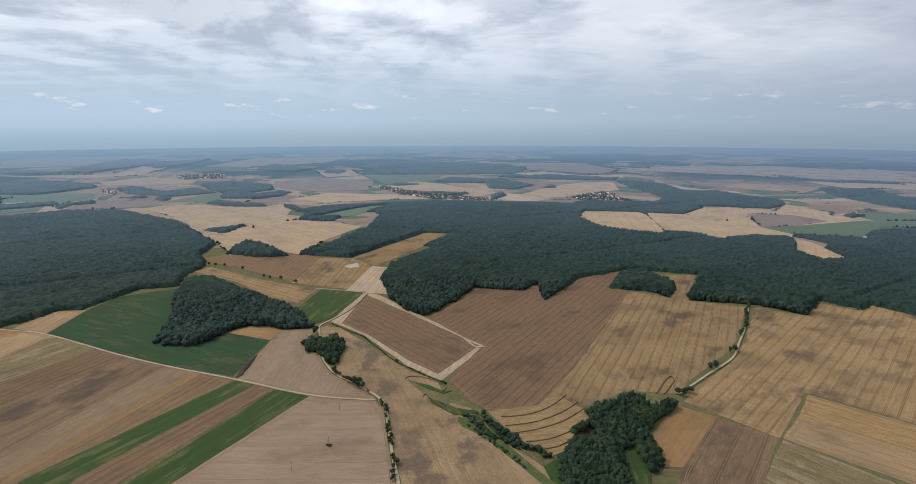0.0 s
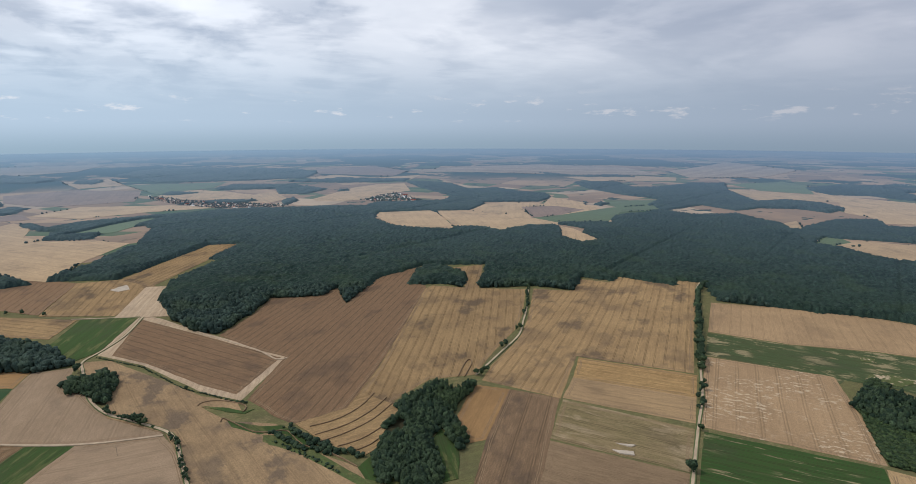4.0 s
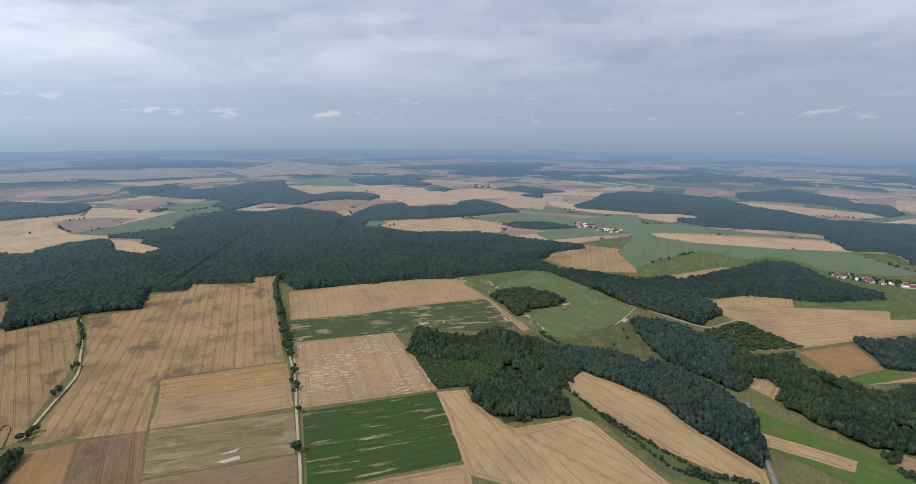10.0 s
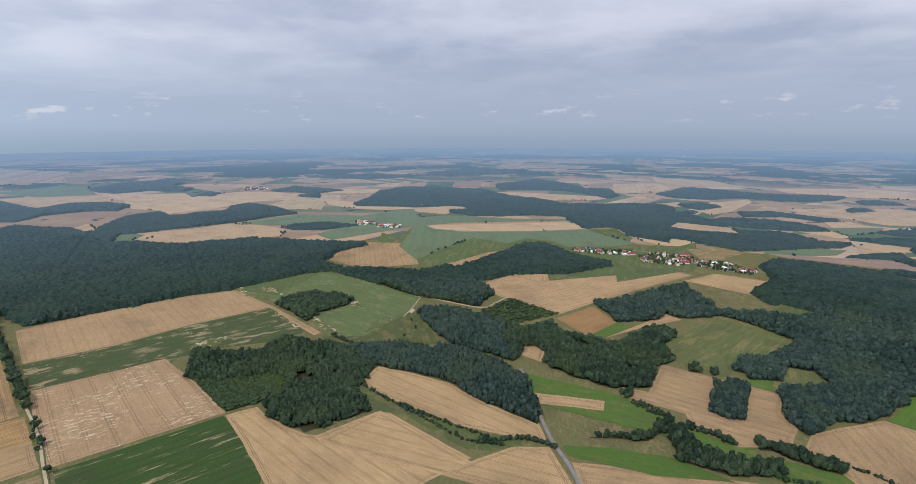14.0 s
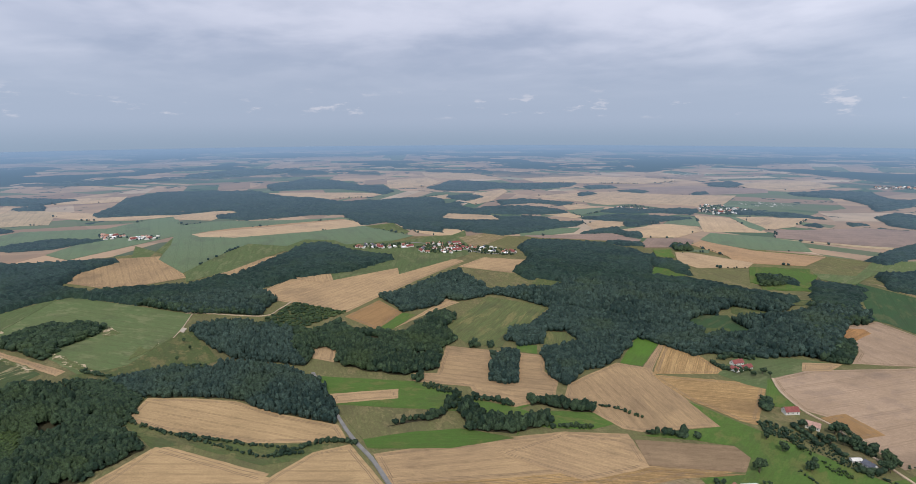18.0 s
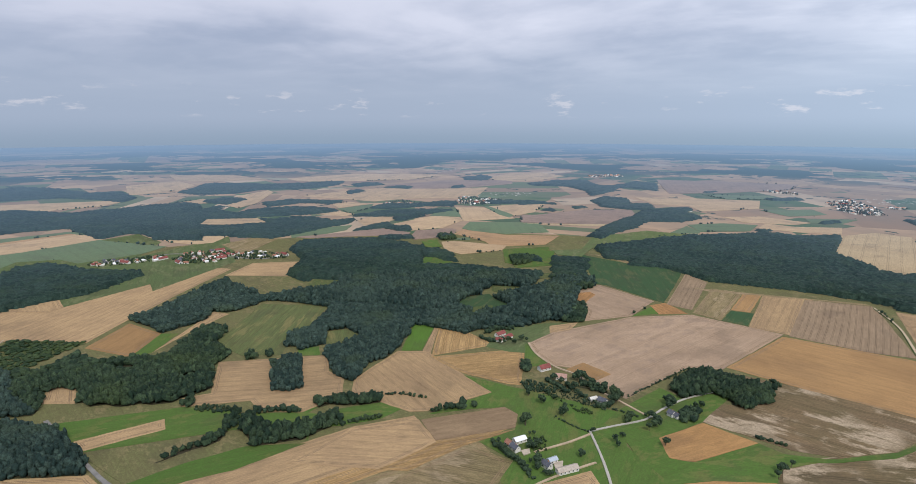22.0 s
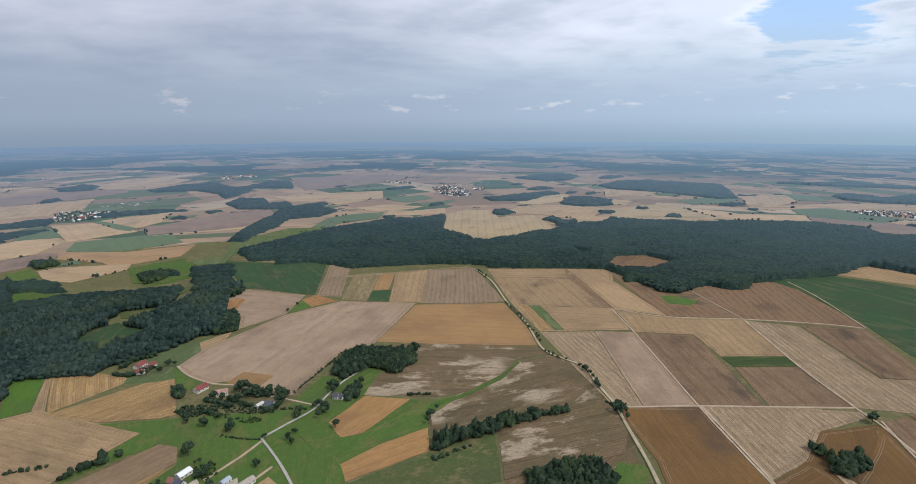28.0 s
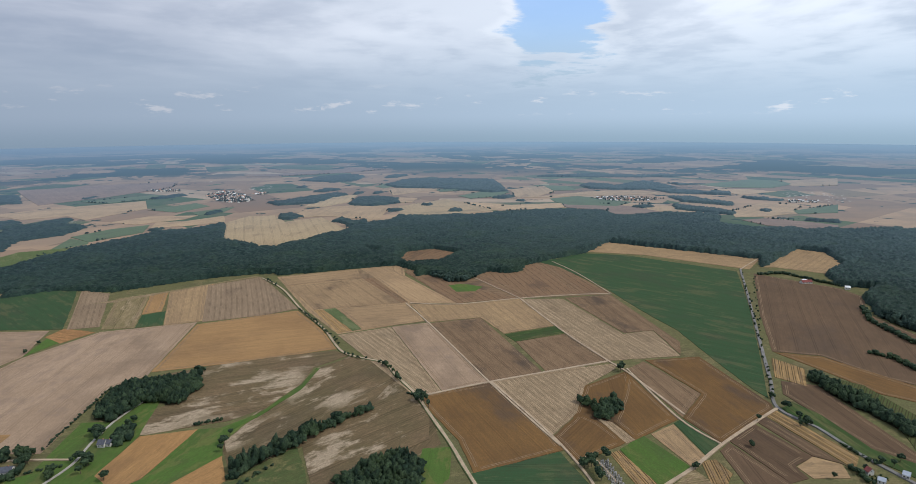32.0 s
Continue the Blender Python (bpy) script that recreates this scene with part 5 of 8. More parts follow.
field("far_tan", [(3224, -784), (3266, -1047), (3053, -1070), (2875, -927), (2842, -695)])
field("far_tan", [(3479, -1079), (3308, -1373), (3045, -1466), (3115, -1208), (3266, -1047)])
field("far_tan", [(2190, -882), (2457, -1031), (2584, -1251), (2485, -1228), (2177, -1000), (2092, -884)])
field("far_green", [(3317, -240), (2999, -463), (2932, -394), (2941, -62)])
field("far_tan", [(2284, -1426), (2264, -1731), (2025, -1903), (1903, -2126), (1697, -1830), (1703, -1702), (1851, -1543), (1877, -1377), (2032, -1331), (2249, -1243)])
field("far_tan", [(2984, -1565), (2908, -1943), (2676, -2219), (2466, -2401), (2490, -2067), (2662, -1780), (2841, -1569)])
field("far_tan", [(2221, -2472), (2230, -2718), (2110, -2865), (1913, -2842), (1928, -2580), (2043, -2408)])
field("far_brown", [(2378, -1816), (2330, -2184), (2041, -2494), (1924, -2354), (1971, -2002), (2145, -1785)])
field("far_tan", [(1928, -1206), (1939, -1300), (1830, -1314), (1817, -1164)])
field("far_tan", [(1802, -997), (1752, -1123), (1654, -1124), (1635, -1073)])
field("far_green", [(1809, -1145), (1819, -1335), (1724, -1239), (1682, -1130)])
field("far_tan", [(1522, -1047), (1563, -1125), (1457, -1298), (1447, -1187), (1438, -1013)])
field("far_tan", [(1386, -1067), (1419, -1291), (1337, -1345), (1279, -1313), (1224, -1163), (1258, -1057), (1356, -1079)])
field("far_green", [(1424, -1282), (1530, -1445), (1483, -1473), (1328, -1362)])
field("far_tan", [(1526, -1514), (1428, -1577), (1223, -1489), (1177, -1461), (1264, -1298)])
field("far_green", [(1448, -1598), (1398, -1633), (1237, -1534), (1200, -1462), (1265, -1482)])
field("far_tan", [(1438, -1617), (1397, -1725), (1345, -1884), (1217, -1622), (1214, -1506), (1263, -1535)])
field("far_brown", [(1170, -1590), (1116, -1812), (988, -1932), (892, -1792), (854, -1641), (943, -1543), (1114, -1411), (1201, -1531)])
field("far_green", [(1174, -1197), (1240, -1299), (1129, -1403), (1056, -1441), (942, -1339), (1018, -1226), (1110, -1189)])
field("far_orange", [(1128, -1118), (1161, -1184), (1008, -1213), (889, -1314), (845, -1187), (931, -1063), (985, -1101)])
field("far_brown", [(1190, -1001), (1250, -1073), (1197, -1173), (1169, -1169), (1096, -1077), (1121, -1047), (1148, -977)])
field("far_green", [(1481, -778), (1482, -929), (1465, -986), (1404, -923), (1397, -834), (1413, -743)])
field("far_brown", [(1417, -755), (1371, -923), (1353, -1020), (1237, -1040), (1198, -987), (1256, -948), (1318, -868), (1373, -781)])
field("far_tan", [(1071, -1012), (1053, -1046), (911, -1102), (883, -1050), (926, -943), (991, -948)])
field("far_green", [(1096, -1045), (1059, -1115), (1032, -1087), (1072, -1043)])
field("far_green", [(1730, -1729), (1673, -1874), (1575, -1902), (1605, -1734)])
field("far_straw", [(1097, -1403), (938, -1535), (849, -1632), (870, -1559), (982, -1469)])
field("far_tan", [(120, -1926), (58, -2120), (-36, -2183), (-220, -2206), (-262, -2096), (-214, -1923), (-172, -1755), (-142, -1740), (-156, -1863), (-87, -1891), (-37, -1945), (15, -1955)])
field("far_straw", [(8, -2444), (-99, -2537), (-163, -2532), (-114, -2300), (-17, -2188), (62, -2209)])
field("far_tan", [(1160, -2287), (1027, -2408), (726, -2564), (653, -2314), (782, -2084), (880, -2196), (993, -2138)])
field("far_brown", [(1425, -3055), (1101, -3210), (763, -3303), (747, -3100), (938, -2744), (1112, -2531)])
field("far_tan", [(442, -1968), (333, -2055), (309, -1921), (399, -1875), (518, -1856), (530, -1970)])
field("far_tan", [(680, -2008), (592, -2107), (426, -2088), (452, -2010), (588, -1940)])
field("far_green", [(702, -1762), (632, -1871), (537, -1920), (519, -1787), (622, -1670)])
field("far_green", [(666, -1405), (693, -1739), (622, -1670), (573, -1492)])
field("far_tan", [(653, -1593), (611, -1639), (575, -1598)])
field("far_green", [(-269, -2857), (-353, -3021), (-403, -2859), (-306, -2766)])
field("far_tan", [(-323, -2712), (-466, -2848), (-657, -2786), (-623, -2626), (-466, -2580), (-318, -2470)])
field("far_green", [(642, -2276), (502, -2436), (429, -2324), (517, -2182)])
field("far_green", [(467, -2171), (327, -2280), (349, -2144), (426, -2088)])
field("far_brown", [(449, -3471), (-180, -3698), (-466, -3636), (-175, -3526), (280, -3434)])
field("far_green", [(981, -2599), (758, -2776), (612, -2677), (860, -2521)])
field("far_straw", [(-297, -2116), (-527, -2287), (-556, -2190), (-719, -2077), (-650, -1935), (-455, -1859), (-272, -1889)])
field("far_tan", [(-556, -2190), (-731, -2042), (-947, -2038), (-918, -1919), (-778, -1913), (-641, -1908)])
field("far_tan", [(-1112, -1931), (-1216, -1944), (-1325, -1850), (-1305, -1692), (-1141, -1744), (-1001, -1768)])
field("far_brown", [(-934, -2008), (-1083, -2015), (-1175, -1875), (-1206, -1708), (-996, -1718), (-998, -1848), (-918, -1919)])
field("far_green", [(-956, -2176), (-1110, -2226), (-1242, -1988), (-1118, -1900), (-950, -1989), (-938, -2073)])
field("far_green", [(-600, -2374), (-820, -2562), (-865, -2436), (-736, -2290), (-626, -2270)])
field("far_green", [(-1080, -2699), (-1235, -2617), (-1205, -2423), (-1097, -2442)])
field("far_tan", [(-903, -2547), (-1119, -2638), (-1078, -2399), (-897, -2223), (-836, -2273)])
field("far_tan", [(-1443, -1669), (-1721, -1828), (-1831, -1736), (-1627, -1578), (-1488, -1544), (-1377, -1563)])
field("far_brown", [(-1356, -1513), (-1462, -1516), (-1528, -1434), (-1576, -1351), (-1544, -1321), (-1425, -1332), (-1360, -1404)])
field("far_tan", [(-1847, -2311), (-2025, -2235), (-2070, -2121), (-1822, -2065)])
field("far_green", [(-1920, -2491), (-2287, -2538), (-2447, -2353), (-2164, -2254), (-1960, -2339)])
field("far_green", [(-1678, -1629), (-1972, -1713), (-1794, -1550), (-1637, -1564)])
field("far_tan", [(-2370, -2443), (-2680, -2364), (-2503, -2199), (-2304, -2272)])
field("far_tan", [(-873, -2228), (-1238, -2372), (-1502, -2326), (-1530, -2193), (-1160, -2217)])
field("far_green", [(-545, -2635), (-641, -2669), (-674, -2563), (-554, -2536)])
field("far_tan", [(-155, -2351), (-314, -2403), (-410, -2346), (-365, -2222), (-144, -2174)])
clearing("far_green", [(-603, 1883), (-540, 1974), (-397, 2001), (-279, 2280), (-353, 2280), (-431, 2180), (-526, 2002)])
clearing("far_tan", [(457, 2039), (491, 2121), (555, 2117), (699, 2100), (703, 2023), (655, 1736), (641, 1678), (534, 1668), (480, 1728), (481, 1818), (466, 1901)])
clearing("far_tan", [(719, 2084), (838, 2038), (908, 1939), (1010, 1774), (1052, 1684), (974, 1578), (895, 1631), (768, 1566), (728, 1643), (669, 1680), (663, 1757)])
clearing("far_tan", [(813, 2002), (980, 2198), (1097, 2222), (1231, 2107), (1387, 2318), (1424, 2077), (1377, 2008), (1404, 1959), (1193, 1558), (1022, 1636), (882, 1884)])
clearing("far_brown", [(1091, 2055), (1239, 2025), (1291, 1883), (1122, 1794), (987, 1774)])
clearing("far_green", [(987, 1774), (1122, 1794), (1420, 1894), (1647, 1887), (1560, 1749), (1390, 1775), (1194, 1594), (1022, 1636)])
clearing("far_tan", [(987, 1574), (1002, 1516), (966, 1300), (876, 1282), (872, 1383)])
clearing("far_tan", [(1719, 1336), (1822, 1357), (1685, 1227), (1636, 1230)])
clearing("far_green", [(1491, 1048), (1623, 1117), (1640, 1068), (1589, 978), (1525, 1003)])
clearing("far_tan", [(1524, 1013), (1661, 1034), (1716, 953), (1824, 859), (1818, 755), (1729, 628), (1620, 603), (1539, 721), (1473, 854)])
clearing("far_tan", [(1811, -625), (1913, -695), (1811, -829), (1681, -814), (1736, -684)])
clearing("far_straw", [(267, -1594), (304, -1897), (245, -2024), (156, -2013), (115, -1868), (-3, -1928), (-81, -1668), (-66, -1625), (32, -1567), (108, -1448), (153, -1464), (207, -1522)])
field("meadow", [(792, -1142), (743, -1206), (813, -1370), (786, -1446), (746, -1570), (636, -1602), (573, -1492), (647, -1405), (680, -1350), (740, -1311), (729, -1229), (699, -1136), (752, -1109)])
field("lush", [(885, -1057), (864, -1113), (777, -1134), (716, -1032), (732, -963), (793, -956)])
field("lush", [(1115, -978), (1102, -1024), (1026, -971), (1045, -933)])

# ---- roads and tracks ----
strip("farm_track", DIRT, 3.1, [(-903, 881), (-742, 841), (-650, 819), (-490, 741), (-395, 700), (-290, 661), (-181, 618), (-99, 605)], "pale unpaved farm track between fields", 0.864)
strip("grass_verge", CROPS["meadow"], 5.2, [(-180, 1044), (-192, 953), (-213, 892), (-228, 860), (-221, 827), (-195, 736), (-166, 681), (-132, 648), (-91, 604), (-78, 553), (-65, 489), (-55, 448), (-51, 415)], "green grass verges along a lane", 0.804)
strip("farm_track", DIRT, 3.4, [(-180, 1044), (-192, 953), (-213, 892), (-228, 860), (-221, 827), (-195, 736), (-166, 681), (-132, 648), (-91, 604), (-78, 553), (-65, 489), (-55, 448), (-51, 415)], "pale gravel lane lined with trees", 0.872)
strip("farm_track", DIRT, 2.7, [(-184, 1044), (-152, 1022), (-78, 918), (-1, 818), (25, 770), (40, 770)], "pale unpaved farm track between fields", 0.876)
strip("farm_track", DIRT, 2.4, [(-292, 1074), (-224, 1056), (-181, 1044)], "pale unpaved farm track between fields", 0.880)
strip("grass_verge", CROPS["meadow"], 5.2, [(559, 1010), (471, 855), (425, 783), (388, 728), (329, 674), (268, 619)], "green grass verges along a lane", 0.812)
strip("farm_track", DIRT, 3.0, [(559, 1010), (471, 855), (425, 783), (388, 728), (329, 674), (268, 619)], "pale gravel lane lined with trees", 0.888)
strip("grass_verge", CROPS["meadow"], 5.2, [(916, 877), (847, 827), (725, 696), (618, 588), (548, 514), (500, 463), (450, 418), (397, 369), (352, 327), (325, 304)], "green grass verges along a lane", 0.816)
strip("farm_track", DIRT, 3.0, [(916, 877), (847, 827), (725, 696), (618, 588), (548, 514), (500, 463), (450, 418), (397, 369), (352, 327), (325, 304)], "pale gravel lane lined with trees", 0.896)
strip("road", ASPHALT, 4.4, [(686, -58), (620, -65), (559, -71), (510, -78), (466, -89), (423, -95), (386, -100)], "narrow grey asphalt country road", 0.900)
strip("farm_track", DIRT, 2.7, [(1012, 122), (1008, 101), (948, -2), (975, -32), (1012, -56)], "pale unpaved farm track between fields", 0.904)
strip("farm_track", DIRT, 1.7, [(1005, 111), (936, 120), (891, 129)], "pale unpaved farm track between fields", 0.908)
strip("farm_track", DIRT, 2.7, [(451, -607), (421, -584), (377, -567), (340, -566), (303, -549), (278, -545), (231, -534)], "pale unpaved farm track between fields", 0.912)
strip("road", CONCRETE, 2.6, [(256, -461), (242, -491), (226, -524), (223, -557), (215, -601), (196, -648)], "pale narrow paved country road", 0.916)
strip("road", CONCRETE, 2.7, [(257, -462), (225, -431), (202, -406), (181, -381)], "pale narrow paved country road", 0.920)
strip("farm_track", DIRT, 2.7, [(253, -456), (259, -431), (266, -411), (274, -389)], "pale unpaved farm track between fields", 0.924)
strip("farm_track", DIRT, 2.4, [(222, -417), (229, -397), (238, -368), (243, -345)], "pale unpaved farm track between fields", 0.928)
strip("grass_verge", CROPS["meadow"], 5.2, [(118, -1166), (71, -1073), (30, -935), (-7, -832), (-32, -734), (-65, -699), (-87, -680), (-97, -638), (-113, -584), (-120, -538), (-130, -473), (-134, -433), (-139, -392)], "green grass verges along a lane", 0.838)
strip("farm_track", DIRT, 3.4, [(118, -1166), (71, -1073), (30, -935), (-7, -832), (-32, -734), (-65, -699), (-87, -680), (-97, -638), (-113, -584), (-120, -538), (-130, -473), (-134, -433), (-139, -392)], "pale gravel lane lined with trees", 0.940)
strip("farm_track", DIRT, 3.4, [(-112, -576), (-206, -592), (-285, -601), (-381, -612)], "pale unpaved farm track between fields", 0.944)
strip("farm_track", DIRT, 2.7, [(-151, -925), (-172, -818), (-207, -594), (-225, -496), (-236, -442)], "pale unpaved farm track between fields", 0.948)
strip("farm_track", DIRT, 3.1, [(-158, -924), (-239, -897), (-359, -901), (-478, -895), (-532, -883)], "pale unpaved farm track between fields", 0.952)
strip("farm_track", DIRT, 2.0, [(-301, -1101), (-359, -903)], "pale unpaved farm track between fields", 0.956)
strip("farm_track", DIRT, 2.0, [(-527, -1146), (-538, -1040), (-535, -883)], "pale unpaved farm track between fields", 0.960)
strip("farm_track", DIRT, 3.1, [(-359, -897), (-368, -722), (-382, -608), (-388, -575), (-393, -464)], "pale unpaved farm track between fields", 0.964)
strip("road", ASPHALT, 4.2, [(-898, -975), (-755, -784), (-626, -614), (-547, -509), (-504, -453), (-512, -408), (-511, -360), (-517, -310), (-520, -273)], "narrow grey asphalt country road", 0.968)
strip("farm_track", DIRT, 3.7, [(-502, -451), (-453, -431), (-389, -403), (-342, -379), (-305, -364), (-269, -346)], "pale unpaved farm track between fields", 0.972)
strip("farm_track", DIRT, 2.7, [(-393, -585), (-382, -461), (-393, -405)], "pale unpaved farm track between fields", 0.976)
strip("farm_track", DIRT, 2.7, [(-210, -592), (-235, -459), (-240, -388), (-237, -359)], "pale unpaved farm track between fields", 0.980)
strip("farm_track", DIRT, 2.0, [(-261, -377), (-259, -410), (-251, -419)], "pale unpaved farm track between fields", 0.984)
strip("road", ASPHALT, 5, [(1467, -275), (1446, -365), (1436, -433), (1336, -503), (1241, -561), (1213, -626)], "narrow grey asphalt country road", 0.988)
strip("farm_track", DIRT, 2.7, [(-898, -975), (-1033, -1062), (-1125, -1108)], "pale unpaved farm track between fields", 0.992)
strip("farm_track", WHEEL_TRACK, 0.8, [(131, 618), (114, 596), (94, 579), (72, 569), (48, 566)], "narrow curving wheel track in stubble", 1.476)
strip("farm_track", WHEEL_TRACK, 0.8, [(142, 601), (123, 580), (97, 561), (76, 552), (51, 547)], "narrow curving wheel track in stubble", 1.480)
strip("farm_track", WHEEL_TRACK, 0.8, [(145, 584), (118, 558), (94, 544), (74, 536), (55, 532)], "narrow curving wheel track in stubble", 1.484)
strip("farm_track", WHEEL_TRACK, 0.8, [(149, 564), (120, 536), (93, 520), (70, 516)], "narrow curving wheel track in stubble", 1.488)
strip("farm_track", WHEEL_TRACK, 0.8, [(123, 524), (102, 507), (81, 501)], "narrow curving wheel track in stubble", 1.492)
strip("farm_track", WHEEL_TRACK, 0.8, [(252, 620), (278, 657), (278, 668), (268, 659), (243, 622)], "narrow curving wheel track in stubble", 1.496)
strip("farm_track", WHEEL_TRACK, 0.8, [(-43, 612), (-41, 620), (-33, 610), (-8, 576), (12, 570), (25, 565), (37, 532), (63, 505), (82, 474)], "narrow curving wheel track in stubble", 1.500)
strip("farm_track", WHEEL_TRACK, 0.8, [(-69, 662), (-65, 668), (-48, 667), (-22, 649), (-16, 637), (-20, 627)], "narrow curving wheel track in stubble", 1.504)

# ---- woods ----
wood("mixed", [(-1994, 1920), (-1659, 1966), (-1525, 2103), (-1296, 2102), (-1107, 1964), (-955, 1843), (-812, 1668), (-704, 1535), (-676, 1481), (-658, 1355), (-597, 1255), (-605, 1179), (-582, 1087), (-645, 1069), (-662, 1012), (-672, 942), (-715, 938), (-731, 881), (-751, 853), (-891, 819)])
wood("mixed", [(-580, 1131), (-534, 1149), (-450, 1075), (-371, 997), (-298, 938), (-239, 856), (-237, 852), (-277, 842), (-339, 862), (-367, 837), (-391, 777), (-414, 772), (-458, 787), (-476, 837), (-497, 919), (-544, 1004)])
wood("leaf", [(-234, 784), (-217, 785), (-192, 803), (-171, 785), (-171, 767), (-166, 708), (-178, 708), (-201, 744), (-219, 751)])
wood("pine", [(-405, 1377), (-374, 1420), (-299, 1703), (-114, 1725), (-109, 1678), (-271, 1344)])
wood("leaf", [(-591, 1388), (-598, 1421), (-599, 1510), (-543, 1487), (-434, 1359), (-505, 1345)])
wood("leaf", [(-803, 1716), (-803, 1720), (-705, 1791), (-710, 1800), (-724, 1666)])
wood("pine", [(-165, 1154), (-155, 1268), (-93, 1393), (-12, 1583), (-60, 1702), (-292, 1741), (-289, 2011), (-1, 2304), (183, 2373), (432, 1987), (461, 1738), (552, 1642), (761, 1542), (798, 1594), (972, 1593), (941, 1471), (897, 1423), (902, 1327), (1002, 1336), (1165, 1365), (1268, 1364), (826, 864), (796, 910), (759, 968), (727, 940), (678, 994), (606, 910), (545, 969), (435, 994), (538, 1177), (388, 1225), (261, 1153), (209, 1067), (163, 990), (168, 1110), (126, 1058), (34, 1079), (-19, 970), (-59, 907), (-95, 941), (-130, 1011)])
wood("pine", [(310, 1073), (361, 1183), (419, 1201), (444, 1105), (438, 1072), (407, 1016), (372, 1058)])
wood("leaf", [(141, 575), (158, 581), (203, 610), (239, 594), (257, 595), (260, 598), (244, 575), (215, 550), (203, 534), (200, 513), (198, 480), (190, 466), (184, 463), (182, 495), (180, 512), (164, 495), (160, 487), (156, 448), (153, 430), (140, 412), (99, 419), (92, 463), (109, 495), (119, 527), (134, 543), (153, 567)])
wood("pine", [(716, 939), (769, 983), (889, 860), (825, 744), (912, 655), (1005, 568), (1047, 493), (1049, 499), (1103, 452), (1176, 396), (1201, 337), (1212, 310), (1276, 381), (1412, 370), (1492, 313), (1499, 314), (1520, 420), (1543, 619), (1452, 767), (1485, 980), (1431, 1028), (1530, 1114), (1647, 1439), (1533, 1745), (1300, 1613), (1012, 1365), (999, 1447), (974, 1546)])
wood("leaf", [(1201, 337), (1212, 310), (1210, 233), (1197, 159), (1133, 133), (1202, 257), (1161, 244), (953, -9), (1013, 116), (1131, 246)])
wood("leaf", [(641, 379), (692, 394), (720, 373), (725, 316), (775, 297), (774, 266), (726, 221), (694, 212), (685, 176), (678, 148), (675, 145), (653, 155), (618, 154), (574, 125), (569, 120), (518, 184), (545, 230), (572, 253), (601, 237), (628, 240), (651, 249), (654, 276), (642, 315), (635, 339)])
wood("low", [(648, 379), (648, 346), (669, 282), (660, 252), (620, 236), (604, 238), (556, 290), (580, 310)])
wood("leaf", [(953, 372), (971, 370), (1022, 322), (996, 266), (976, 235), (939, 253), (905, 281), (863, 287), (906, 326)])
wood("pine", [(756, 186), (761, 174), (767, 135), (762, 110), (743, 93), (743, 36), (718, -7), (681, -47), (645, -63), (563, -71), (546, -66), (591, -9), (643, 36), (671, 88), (690, 141)])
wood("pine", [(917, 105), (927, 76), (927, 37), (901, 12), (848, -43), (770, -37), (711, -49), (742, -7), (767, 37), (808, 60), (852, 85)])
wood("leaf", [(839, -43), (851, -45), (837, -79), (868, -120), (816, -132), (775, -210), (846, -283), (817, -312), (816, -310), (768, -271), (718, -276), (703, -248), (638, -216), (637, -183), (631, -170), (653, -141), (670, -116), (713, -92), (752, -101), (775, -65), (735, -63), (711, -49), (770, -37)])
wood("rows", [(901, 12), (1009, -64), (914, -142), (881, -80), (848, -43)])
wood("pine", [(1184, 136), (1231, 73), (1221, 48), (1414, -79), (1519, -131), (1515, -188), (1374, -244), (1276, -319), (1274, -324), (1193, -199), (1184, -79), (1117, 8), (1026, -32), (1028, -31), (955, -2), (979, 39), (1009, 115), (1148, 235), (1202, 259), (1195, 242), (1201, 198), (1197, 140)])
wood("pine", [(985, -216), (984, -245), (1027, -310), (1094, -426), (1046, -419), (941, -429), (910, -405), (900, -345), (926, -333), (886, -296), (876, -233), (931, -229)])
wood("pine", [(581, -269), (649, -304), (634, -332), (561, -295), (564, -279)])
wood("pine", [(1273, -668), (1328, -731), (1268, -837), (1215, -891), (1100, -922), (1014, -890), (909, -794), (820, -870), (762, -885), (701, -923), (631, -950), (661, -870), (650, -898), (622, -818), (687, -795), (668, -738), (627, -736), (611, -802), (614, -939), (558, -960), (539, -936), (547, -898), (513, -822), (460, -743), (487, -707), (500, -656), (542, -595), (541, -567), (633, -540), (576, -467), (559, -426), (557, -389), (529, -352), (564, -340), (593, -359), (635, -369), (643, -442), (690, -450), (708, -425), (661, -389), (665, -354), (684, -357), (695, -345), (731, -368), (734, -412), (800, -486), (868, -462), (917, -427), (908, -367), (900, -345), (941, -429), (873, -526), (910, -549), (1049, -539), (1138, -631)])
wood("pine", [(577, -266), (658, -322), (639, -337), (559, -293), (569, -279)])
wood("pine", [(721, -1238), (647, -1442), (563, -1623), (459, -1769), (373, -1792), (291, -1884), (212, -1668), (177, -1525), (81, -1580), (48, -1237), (135, -1204), (185, -1201), (273, -1179), (387, -1136), (544, -1188), (647, -1163)])
wood("leaf", [(747, -1083), (734, -1081), (671, -1119), (610, -1006), (535, -926), (547, -872), (500, -795), (489, -824), (446, -744), (463, -711), (571, -825), (645, -941)])
